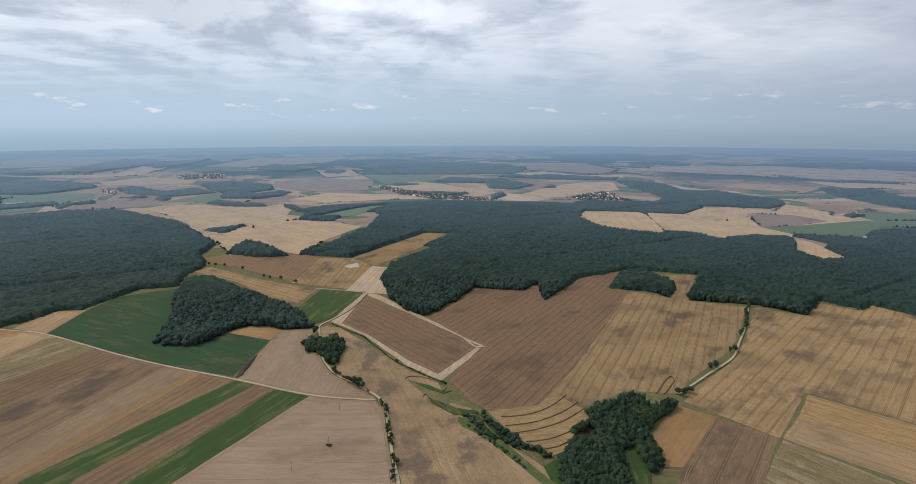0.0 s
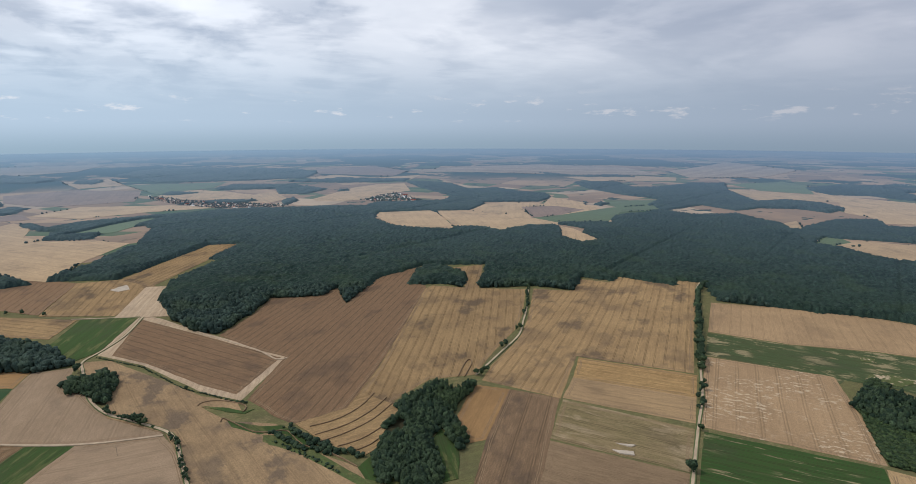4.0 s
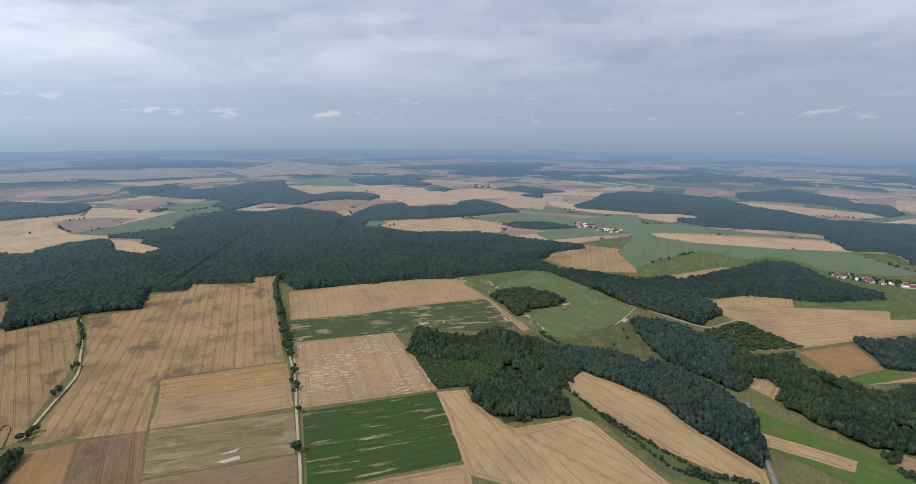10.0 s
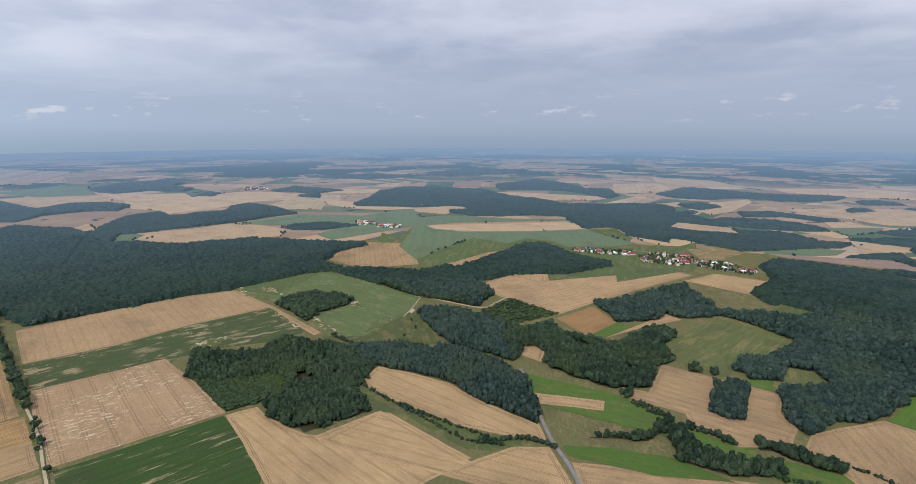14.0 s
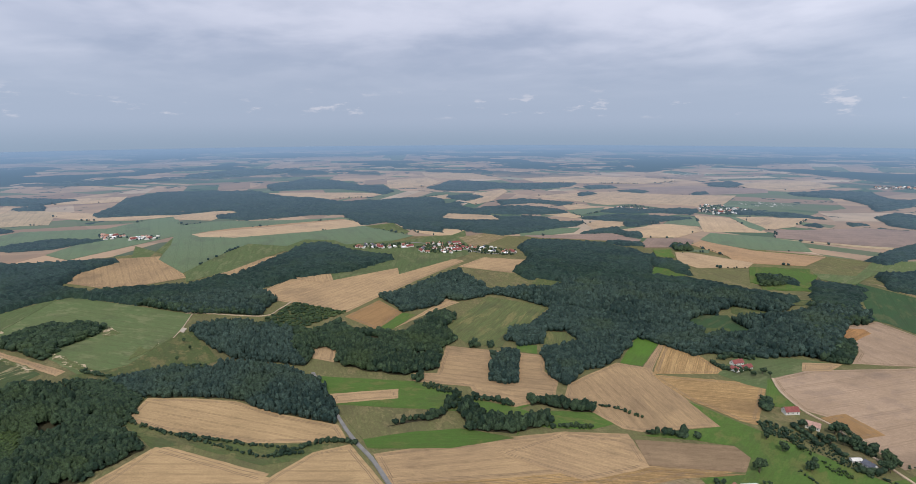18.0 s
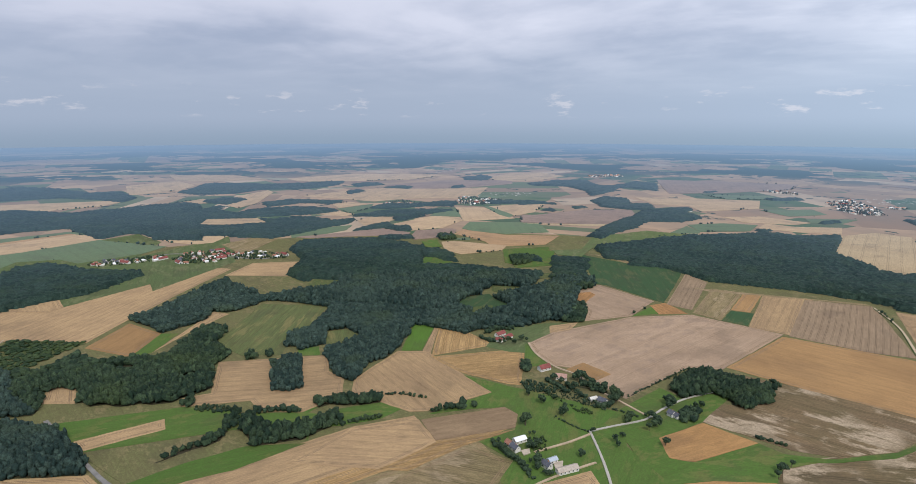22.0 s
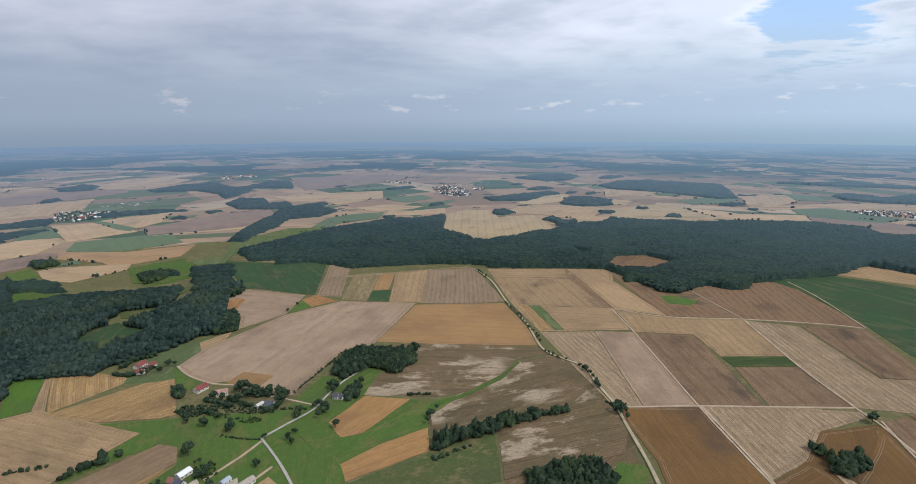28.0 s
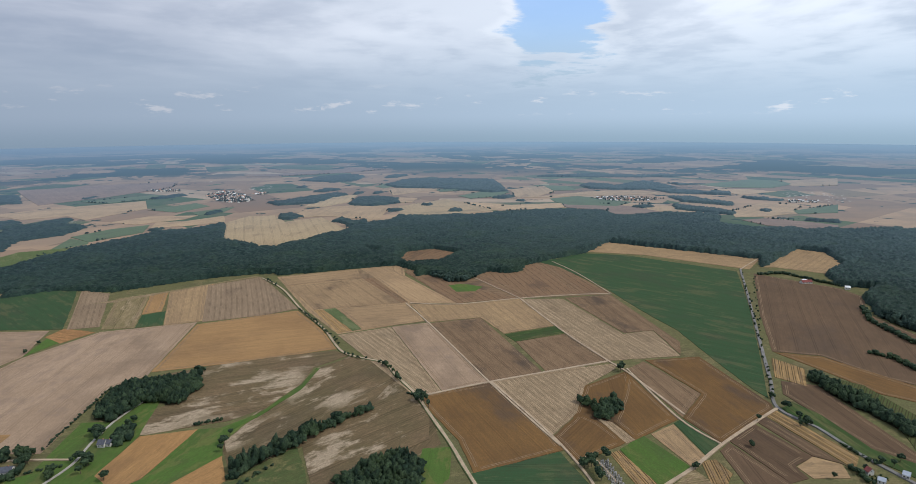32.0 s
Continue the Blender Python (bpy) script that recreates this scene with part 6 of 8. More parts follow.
wood("pine", [(227, -1449), (99, -1429), (-33, -1612), (-177, -1685), (-265, -1864), (-410, -1834), (-490, -1843), (-372, -1327), (-302, -1261), (-325, -1197), (-354, -1251), (-322, -1112), (-296, -1055), (-220, -1161), (-158, -1220), (-175, -1412), (-77, -1229), (127, -1199), (199, -1415)])
wood("pine", [(113, -1443), (-175, -1773), (-413, -1816), (-827, -1849), (-990, -1781), (-993, -1674), (-1206, -1671), (-1355, -1619), (-1002, -1166), (-906, -1224), (-771, -1320), (-657, -1221), (-549, -1177), (-477, -1171), (-417, -1072), (-350, -1096), (-293, -1033), (-255, -1044), (-212, -1133), (-176, -1200), (-148, -1205), (89, -1178)])
wood("pine", [(-304, -1742), (-901, -1767), (-1081, -1576), (-1363, -1255), (-1485, -1270), (-1723, -1228), (-1859, -1136), (-960, -546), (-887, -591), (-897, -656), (-975, -753), (-1056, -787), (-990, -818), (-1047, -900), (-1150, -948), (-1217, -1060), (-1177, -1109), (-958, -978), (-1012, -1045), (-755, -1311), (-642, -1210), (-508, -1156), (-406, -1103), (-293, -1114), (-198, -1103)])
wood("leaf", [(244, -611), (236, -651), (210, -681), (191, -683), (201, -640), (216, -601)])
wood("leaf", [(175, -652), (170, -671), (145, -685), (146, -697), (141, -662), (149, -628), (170, -624)])
wood("leaf", [(-18, -435), (-39, -451), (-79, -462), (-97, -444), (-95, -424), (-81, -398), (-18, -414)])
wood("leaf", [(-292, -519), (-297, -515), (-306, -505), (-318, -509), (-342, -514), (-336, -498), (-309, -472), (-296, -481)])
wood("leaf", [(80, -480), (36, -511), (-20, -550), (-27, -542), (-57, -557), (-59, -569), (-13, -530), (34, -493), (76, -464)])
wood("leaf", [(411, -366), (406, -372), (391, -398), (374, -412), (376, -415), (391, -387)])
wood("leaf", [(520, -290), (498, -320), (468, -340), (466, -345), (493, -317), (500, -285)])
wood("leaf", [(523, -118), (521, -121), (525, -186), (561, -217), (534, -203), (512, -176)])
wood("leaf", [(521, -203), (543, -215), (529, -222), (501, -218), (478, -256), (474, -291), (456, -284), (457, -238), (479, -193)])
wood("leaf", [(512, -285), (502, -288), (490, -320), (480, -350), (464, -344), (469, -327), (496, -299)])
wood("leaf", [(-597, -509), (-618, -510), (-610, -405), (-612, -383), (-588, -364), (-592, -405), (-590, -454)])
wood("leaf", [(1284, -672), (1305, -735), (1214, -893), (1068, -913), (1051, -938), (1050, -939), (1053, -783), (1137, -646)])
wood("leaf", [(1033, -920), (1000, -916), (900, -892), (880, -880), (904, -868)])
wood("leaf", [(240, -611), (239, -671), (222, -697), (189, -695), (148, -703), (139, -661), (156, -624), (170, -630), (202, -642), (209, -611)])

wood("leaf", [(811, -1010), (813, -1037), (787, -1037), (782, -1012)])
wood("leaf", [(781, -1031), (764, -1052), (738, -1021), (759, -1011)])
wood("leaf", [(714, -1029), (719, -1087), (656, -1092), (620, -1038), (658, -983)])
wood("leaf", [(1021, -894), (1007, -935), (935, -928), (909, -892), (968, -862)])
# woods of the distance
wood("distant", [(-2401, 2882), (-2351, 2976), (-2174, 2992), (-1984, 2966), (-1891, 2869), (-1925, 2804), (-1974, 2683), (-2026, 2620), (-2170, 2591)])
wood("distant", [(-1668, 2275), (-1633, 2407), (-1615, 2427), (-1569, 2348), (-1628, 2286), (-1593, 2185), (-1605, 2185)])
wood("distant", [(-2368, 3269), (-2338, 3433), (-2330, 3658), (-2267, 3780), (-2135, 3830), (-1980, 3760), (-2042, 3620), (-2127, 3441), (-2195, 3267)])
wood("distant", [(-2644, 3187), (-2491, 3252), (-2348, 3242), (-2310, 3186), (-2580, 3105)])
wood("distant", [(-2025, 3587), (-1949, 3819), (-1775, 3973), (-1808, 3771), (-1929, 3548)])
wood("distant", [(-1349, 3709), (-1283, 3869), (-1057, 3786), (-959, 3710), (-1083, 3598), (-1278, 3612)])
wood("distant", [(-883, 3640), (-818, 3696), (-748, 3656), (-772, 3566), (-865, 3580)])
wood("distant", [(-1428, 3058), (-1300, 3187), (-1149, 3140), (-1039, 3059), (-976, 2879), (-1038, 2746), (-982, 2672), (-916, 2822), (-849, 2770), (-846, 2601), (-926, 2514), (-1096, 2537), (-1170, 2746), (-1298, 2873)])
wood("distant", [(-1775, 2853), (-1713, 2904), (-1499, 2789), (-1377, 2911), (-1214, 2747), (-1347, 2604), (-1484, 2651), (-1623, 2694)])
wood("distant", [(-1392, 2517), (-1387, 2576), (-1322, 2516), (-1314, 2434)])
wood("distant", [(-1567, 2531), (-1482, 2597), (-1450, 2538), (-1572, 2539)])
wood("distant", [(-1070, 2346), (-1069, 2424), (-965, 2345), (-825, 2318), (-807, 2265), (-878, 2248), (-970, 2266)])
wood("distant", [(-730, 2270), (-697, 2288), (-619, 2167), (-545, 2269), (-409, 2323), (-215, 2380), (-62, 2399), (40, 2418), (192, 2378), (370, 2377), (502, 2282), (606, 2211), (748, 2211), (890, 2210), (963, 2160), (942, 2052), (878, 2038), (812, 2067), (691, 2038), (568, 2068), (469, 2025), (426, 1972), (451, 1895), (405, 1658), (178, 1415), (-137, 1489), (-260, 1660), (-264, 1975), (-328, 2118), (-408, 2058), (-435, 1975), (-439, 1899), (-559, 1924), (-577, 2031), (-529, 2058), (-624, 2119)])
wood("distant", [(-721, 3805), (-611, 4017), (-279, 4116), (67, 4043), (358, 3956), (459, 3756), (364, 3593), (59, 3578), (-319, 3574), (-470, 3566), (-573, 3752)])
wood("distant", [(-385, 3115), (-357, 3220), (-215, 3144), (-279, 3108), (-342, 3079)])
wood("distant", [(-148, 3299), (-52, 3423), (56, 3398), (266, 3319), (361, 3216), (431, 3102), (295, 2897), (175, 2955), (173, 3212), (19, 3214), (-135, 3240)])
wood("distant", [(241, 3467), (580, 3520), (985, 3371), (927, 3286), (587, 3340), (348, 3426)])
wood("distant", [(471, 2997), (539, 3058), (526, 2982), (474, 2953)])
wood("distant", [(156, 2619), (221, 2736), (225, 2618), (163, 2509)])
wood("distant", [(-1924, 2288), (-1807, 2330), (-1760, 2368), (-1694, 2311), (-1748, 2219), (-1828, 2170)])
wood("distant", [(-186, 2716), (-72, 2764), (45, 2687), (-41, 2643)])
wood("distant", [(933, 3266), (1061, 3188), (1161, 3071), (1155, 2785), (1321, 2801), (1359, 2614), (1431, 2445), (1379, 2287), (1249, 2187), (1106, 2240), (995, 2259), (979, 2152), (913, 2076), (846, 2112), (767, 2140), (688, 2129), (598, 2133), (502, 2129), (418, 1998), (393, 2206), (551, 2409), (709, 2361), (855, 2378), (961, 2519), (943, 2926)])
wood("distant", [(773, 1576), (895, 1631), (967, 1584), (944, 1512), (882, 1414), (898, 1314), (965, 1290), (957, 1172), (731, 1176), (596, 1390), (635, 1685), (728, 1644)])
wood("distant", [(1007, 1631), (1145, 1635), (1292, 1687), (1509, 1728), (1564, 1609), (1763, 1561), (1707, 1416), (1721, 1253), (1981, 1324), (2111, 1262), (1997, 1166), (2129, 1008), (2252, 1042), (2347, 1009), (2275, 882), (2080, 701), (2016, 757), (1863, 856), (1750, 972), (1651, 1075), (1594, 1085), (1545, 1086), (1505, 1001), (1540, 873), (1609, 773), (1617, 668), (1491, 646), (1178, 778), (953, 978), (842, 1077), (988, 1321), (1037, 1515)])
wood("distant", [(1327, 2208), (1389, 2216), (1429, 2074), (1389, 2025), (1344, 2146)])
wood("distant", [(1420, 2002), (1477, 2036), (1492, 1991), (1426, 1967)])
wood("distant", [(990, 2085), (1030, 2073), (1014, 2032), (980, 2039)])
wood("distant", [(1852, 2818), (2076, 2707), (2048, 2502), (2226, 2453), (2416, 2487), (2571, 2381), (2401, 2199), (2245, 1949), (2169, 1823), (2317, 1807), (2367, 1656), (2283, 1495), (2124, 1452), (2114, 1577), (1990, 1653), (1846, 1634), (1838, 1812), (1588, 1750), (1627, 1904), (1825, 2045), (1774, 2264), (1791, 2608)])
wood("distant", [(2803, 2053), (3003, 2018), (3108, 1830), (3086, 1677), (2991, 1700), (2916, 1546), (2820, 1546), (2809, 1725), (2691, 1845), (2729, 1976)])
wood("distant", [(2666, 1405), (2825, 1412), (2757, 1329), (2619, 1306), (2647, 1384)])
wood("distant", [(1879, 3276), (2014, 3063), (2227, 2966), (2323, 2837), (2052, 2985), (1896, 3157)])
wood("distant", [(1773, 660), (1823, 625), (1876, 534), (1815, 414), (1808, 413), (1724, 512), (1724, 592)])
wood("distant", [(2869, 1107), (3074, 1043), (3024, 889), (2918, 727), (2755, 843), (2872, 1042)])
wood("distant", [(2666, 886), (2760, 813), (2584, 762), (2619, 862)])
wood("distant", [(2359, 547), (2564, 525), (2861, 522), (3100, 397), (3070, 162), (2940, -31), (2684, -141), (2543, -292), (2390, -373), (2372, -513), (2393, -659), (2356, -787), (2255, -803), (1842, -641), (1555, -546), (1651, -464), (1764, -459), (1813, -435), (1779, -346), (2040, -321), (2064, -198), (2034, 18), (2126, 110), (2177, 113), (2206, 33), (2327, 72), (2262, 265), (2288, 348), (2302, 523)])
wood("distant", [(3241, -101), (3429, -352), (3269, -502), (3020, -587), (2975, -697), (2719, -693), (2596, -611), (2748, -564), (2941, -454), (2971, -247), (2953, -124)])
wood("distant", [(2792, -900), (3055, -1127), (2951, -1257), (2812, -1358), (2675, -1319), (2558, -1072), (2641, -930)])
wood("distant", [(2367, -859), (2438, -977), (2317, -1019), (2221, -894), (2312, -863)])
wood("distant", [(3701, 354), (3899, 44), (3839, -352), (3670, -150), (3616, 230)])
wood("distant", [(3456, 1014), (3611, 737), (3560, 417), (3428, 700)])
wood("distant", [(1872, -537), (2133, -688), (2126, -813), (2033, -802), (1845, -821), (1741, -839), (1721, -904), (1659, -965), (1565, -980), (1546, -1052), (1492, -981), (1482, -885), (1446, -760), (1448, -697), (1514, -653), (1594, -607), (1647, -528), (1652, -453)])
wood("distant", [(1918, -780), (1969, -851), (1988, -958), (1877, -1092), (1752, -1123), (1745, -1041), (1817, -876)])
wood("distant", [(2166, -1021), (2172, -1140), (2056, -1225), (1983, -1299), (1943, -1215), (2050, -1133), (2046, -986)])
wood("distant", [(2841, -969), (3052, -1133), (2941, -1236), (2815, -1357), (2732, -1509), (2665, -1742), (2549, -1629), (2499, -1415), (2616, -1260), (2639, -1043)])
wood("distant", [(2511, -1699), (2530, -1810), (2381, -1819), (2393, -1789), (2397, -1660)])
wood("distant", [(2249, -1489), (2269, -1554), (2208, -1565), (2163, -1449)])
wood("distant", [(2264, -1731), (2266, -1845), (2193, -1861), (2145, -1785)])
wood("distant", [(1606, -1092), (1620, -1244), (1559, -1358), (1466, -1442), (1457, -1379), (1466, -1228), (1534, -1154), (1609, -1094)])
wood("distant", [(1738, -1248), (1772, -1359), (1701, -1420), (1661, -1566), (1603, -1604), (1542, -1515), (1617, -1438), (1647, -1319), (1713, -1259)])
wood("distant", [(1376, -916), (1414, -1019), (1415, -1089), (1333, -1061), (1311, -1100), (1258, -1057), (1275, -1026), (1345, -1036), (1379, -929)])
wood("distant", [(1240, -926), (1241, -958), (1190, -1001), (1169, -988), (1201, -928)])
wood("distant", [(1126, -1051), (1120, -1078), (1091, -1082), (1085, -1066), (1100, -1038)])
wood("distant", [(1538, -1725), (1450, -1786), (1376, -1858), (1376, -1826), (1428, -1729), (1480, -1663)])
wood("distant", [(2325, -2376), (2308, -2519), (2203, -2498), (2159, -2360), (2244, -2317)])
wood("distant", [(2035, -1988), (2045, -2076), (2001, -2051), (1991, -1965)])
wood("distant", [(1485, -1167), (1434, -1201), (1444, -1286), (1429, -1222), (1420, -1141)])
wood("distant", [(1875, -2428), (1848, -2667), (1699, -2751), (1534, -2607), (1416, -2593), (1349, -2408), (1326, -2200), (1453, -2353), (1625, -2454), (1790, -2368)])
wood("distant", [(1233, -2047), (1263, -2201), (1157, -2205), (1069, -2065), (1015, -2126), (931, -2007), (979, -1944), (1101, -1919), (1167, -1985)])
wood("distant", [(1486, -2556), (1475, -2901), (1342, -2880), (1211, -2602), (1360, -2622)])
wood("distant", [(1440, -1803), (1401, -1851), (1282, -1851), (1322, -1825), (1376, -1740)])
wood("distant", [(1222, -1679), (1221, -1723), (1184, -1709), (1181, -1684)])
wood("distant", [(1192, -1835), (1167, -1870), (1147, -1858), (1152, -1801)])
wood("distant", [(821, -1366), (862, -1487), (891, -1637), (900, -1778), (931, -1899), (925, -1995), (854, -2133), (822, -2088), (828, -2007), (719, -1920), (739, -1798), (823, -1729), (795, -1582), (796, -1464), (781, -1366)])
wood("distant", [(574, -1143), (680, -1350), (628, -1364), (553, -1441), (601, -1588), (561, -1668), (467, -1680), (397, -1777), (313, -1833), (276, -1789), (271, -1614), (222, -1573), (157, -1502), (105, -1489), (88, -1389), (279, -1292)])
wood("distant", [(143, -1915), (138, -2018), (101, -2036), (59, -1957), (101, -1911)])
wood("distant", [(214, -2376), (160, -2390), (77, -2493), (-78, -2615), (-120, -2534), (-56, -2477), (25, -2294), (170, -2270)])
wood("distant", [(-113, -2253), (-157, -2422), (-237, -2446), (-325, -2361), (-311, -2211), (-199, -2154), (-129, -2187)])
wood("distant", [(-37, -1834), (-70, -1883), (-115, -1821), (-151, -1839), (-144, -1768), (-84, -1728), (-69, -1798)])
wood("distant", [(-142, -2555), (-166, -2626), (-198, -2608), (-153, -2546)])
wood("distant", [(-235, -2555), (-283, -2638), (-287, -2596), (-245, -2537)])
wood("distant", [(-232, -1990), (-272, -2044), (-301, -2024), (-276, -1998), (-236, -1989)])
wood("distant", [(113, -3239), (1, -3371), (-171, -3423), (-253, -3359), (-191, -3189), (-58, -3135), (83, -3223)])
wood("distant", [(122, -2899), (86, -2972), (70, -2905)])
wood("distant", [(38, -2698), (-32, -2822), (-92, -2766), (-10, -2678)])
wood("distant", [(-363, -3270), (-437, -3373), (-509, -3334), (-425, -3250), (-375, -3254)])
wood("distant", [(718, -2636), (628, -2739), (592, -2715), (683, -2613)])
wood("distant", [(407, -2100), (355, -2177), (369, -2134), (393, -2088)])
wood("distant", [(508, -1820), (474, -1845), (480, -1794)])
wood("distant", [(1020, -2701), (985, -2784), (996, -2682)])
wood("distant", [(-329, -2918), (-456, -3148), (-548, -3186), (-745, -3122), (-863, -3044), (-961, -3024), (-917, -2728), (-867, -2482), (-785, -2450), (-680, -2586), (-554, -2684), (-382, -2767)])
wood("distant", [(-387, -2133), (-407, -2156), (-427, -2136), (-415, -2096)])
wood("distant", [(-458, -1939), (-496, -2020), (-514, -1971), (-504, -1931)])
wood("distant", [(-724, -2267), (-797, -2314), (-838, -2292), (-768, -2227)])
wood("distant", [(-790, -2156), (-837, -2166), (-822, -2127)])
wood("distant", [(-160, -1780), (-256, -1799), (-415, -1773), (-628, -1800), (-782, -1813), (-936, -1814), (-958, -1770), (-962, -1658), (-1088, -1661), (-1218, -1604), (-1209, -1507), (-1254, -1440), (-1273, -1372), (-1342, -1363), (-1407, -1352), (-1397, -1303), (-1528, -1307), (-1291, -1090), (-1181, -1120), (-1088, -1122), (-893, -1216), (-777, -1319), (-692, -1283), (-387, -1298), (-191, -1399)])
wood("distant", [(-1307, -2605), (-1402, -2701), (-1463, -2632), (-1479, -2546), (-1736, -2706), (-1735, -2501), (-1731, -2403), (-1527, -2367), (-1393, -2390), (-1291, -2479)])
wood("distant", [(-1563, -2354), (-1670, -2359), (-1765, -2206), (-1845, -2160), (-1774, -2073), (-1679, -2128), (-1568, -2207)])
wood("distant", [(-1488, -2111), (-1559, -2042), (-1580, -1900), (-1602, -1848), (-1553, -1797), (-1504, -1865), (-1435, -1941)])
wood("distant", [(-1352, -1875), (-1400, -1792), (-1445, -1715), (-1440, -1644), (-1400, -1604), (-1344, -1685), (-1291, -1768)])
wood("distant", [(-1769, -1988), (-1822, -1943), (-1871, -1881), (-1834, -1855), (-1762, -1933)])
wood("distant", [(-1570, -1673), (-1595, -1677), (-1620, -1664), (-1551, -1614)])
wood("distant", [(-1527, -1445), (-1580, -1467), (-1587, -1414), (-1646, -1414), (-1610, -1382), (-1571, -1417), (-1545, -1451)])
wood("distant", [(-1163, -1864), (-1234, -1895), (-1251, -1848), (-1194, -1829), (-1170, -1847)])
wood("distant", [(-1230, -3090), (-1582, -3064), (-1865, -2914), (-2142, -2793), (-1991, -2779), (-1527, -2952)])
wood("distant", [(-1796, -2593), (-1879, -2523), (-1920, -2491), (-1822, -2488)])


# ---- trees that stand apart ----
def clumped_crown(bm, tall, wide, seed):
    """Many small leafy clumps in an uneven crown."""
    dice = random.Random(seed)
    lobes = [(Vector((dice.uniform(-0.5, 0.5) * wide * 0.6, dice.uniform(-0.5, 0.5) * wide * 0.6, tall * dice.uniform(0.45, 0.8))), wide * dice.uniform(0.24, 0.36)) for _ in range(6)]
    for i in range(6):
        bmesh.ops.create_icosphere(bm, subdivisions=1, radius=lobes[i][1] * 0.95, matrix=Matrix.Translation(lobes[i][0]))
    for i in range(72):
        centre, size = lobes[i % 6]
        way = Vector((dice.gauss(0, 1), dice.gauss(0, 1), dice.gauss(0, 0.9))).normalized()
        at = centre + way * size * dice.uniform(0.6, 1.05)
        made = bmesh.ops.create_icosphere(bm, subdivisions=1, radius=wide * dice.uniform(0.08, 0.15), matrix=pose(*at, dice.uniform(0, 90), dice.uniform(0, 90), 0))
        for v in made["verts"]:
            v.co += Vector((dice.uniform(-1, 1), dice.uniform(-1, 1), dice.uniform(-1, 1))) * wide * 0.045
    return lobes


def limb(bm, a, b, r0, r1):
    """A tapered branch from a to b."""
    d = b - a
    turn = d.to_track_quat("Z", "Y").to_matrix().to_4x4()
    bmesh.ops.create_cone(bm, cap_ends=True, segments=6, radius1=r0, radius2=r1, depth=d.length, matrix=Matrix.Translation((a + b) / 2) @ turn)


def make_tree(seed, slim):
    """A broadleaf tree ten metres high."""
    root = new("tree")
    tagged(root, "broadleaf tree with a rounded dark green crown beside fields", "tree", "trees standing apart")
    wide = 5.6 if slim else 8.2
    bm = bmesh.new()
    lobes = clumped_crown(bm, 10.5, wide, seed)
    part("crown", bm, LEAF, root)
    bm = bmesh.new()
    limb(bm, Vector((0, 0, -0.4)), Vector((0.1, 0, 4.2)), 0.32, 0.2)
    for centre, size in lobes[:4]:
        limb(bm, Vector((0.1, 0, 3.6)), centre, 0.16, 0.05)
    part("trunk", bm, BARK, root)
    return root


TREES = [make_tree(k, k % 3 == 0) for k in range(6)]
used = set()


PLANTED = []


def plant(x, y, high):
    PLANTED.append((math.hypot(x, y), x, y, high))


def grow():
    """The nearer trees one by one, those far off as one mass."""
    PLANTED.sort()
    for away, x, y, high in PLANTED[:290]:
        k = random.randrange(len(TREES))
        s = high / 9.4 * random.uniform(0.88, 1.12)
        m = pose(x, y, 0.25, 0, 0, random.uniform(0, 360))
        if k in used:
            tree = copy_thing(TREES[k], m)
        else:
            used.add(k)
            tree = TREES[k]
            tree.matrix_world = m
        tree.scale = (s * random.uniform(0.9, 1.15), s * random.uniform(0.9, 1.15), s)
    rest = np.array(PLANTED[290:])
    if len(rest):
        ob = new("far_trees", quick_mesh("far_trees", [(*crowd(rest[:, 1:3], rest[:, 3] * 1.05, rest[:, 3] * 0.8, "leaf", 0.25), 0)], [LEAF]))
        tagged(ob, "dark green trees along far tracks and field edges", "trees", kind="stuff")


def single_trees(high, places):
    for x, y in places:
        plant(x, y, high)


def tree_row(step, high, line):
    for (x0, y0), (x1, y1) in zip(line, line[1:]):
        count = max(1, round(math.hypot(x1 - x0, y1 - y0) / step))
        for i in range(count):
            t = (i + random.uniform(-0.25, 0.25)) / count
            if random.random() < 0.92:
                plant(x0 + (x1 - x0) * t + random.uniform(-2.5, 2.5), y0 + (y1 - y0) * t + random.uniform(-2.5, 2.5), high * random.uniform(0.65, 1.25))


def hedge(high, line):
    """Bushes along a line, too close together to count."""
    pts = []
    for (x0, y0), (x1, y1) in zip(line, line[1:]):
        count = max(2, round(math.hypot(x1 - x0, y1 - y0) / 1.3))
        for i in range(count):
            t = i / count
            gap = noise.noise((x0 + (x1 - x0) * t, y0 + (y1 - y0) * t, 3.0)) if high < 4 else 1
            if gap > -0.1:
                pts.append((x0 + (x1 - x0) * t + random.gauss(0, high * 0.35), y0 + (y1 - y0) * t + random.gauss(0, high * 0.35)))
    pts = np.array(pts)
    tall = high * np.random.uniform(0.4, 1.25, len(pts))
    ob = new("hedge", quick_mesh("hedge", [(*crowd(pts, tall, tall * np.random.uniform(0.7, 1.2, len(pts)) + 0.8, "near", 0.25), 0)], [LEAF]))
    return tagged(ob, "uneven hedge of dark green bushes along a field edge", "hedge", kind="stuff")


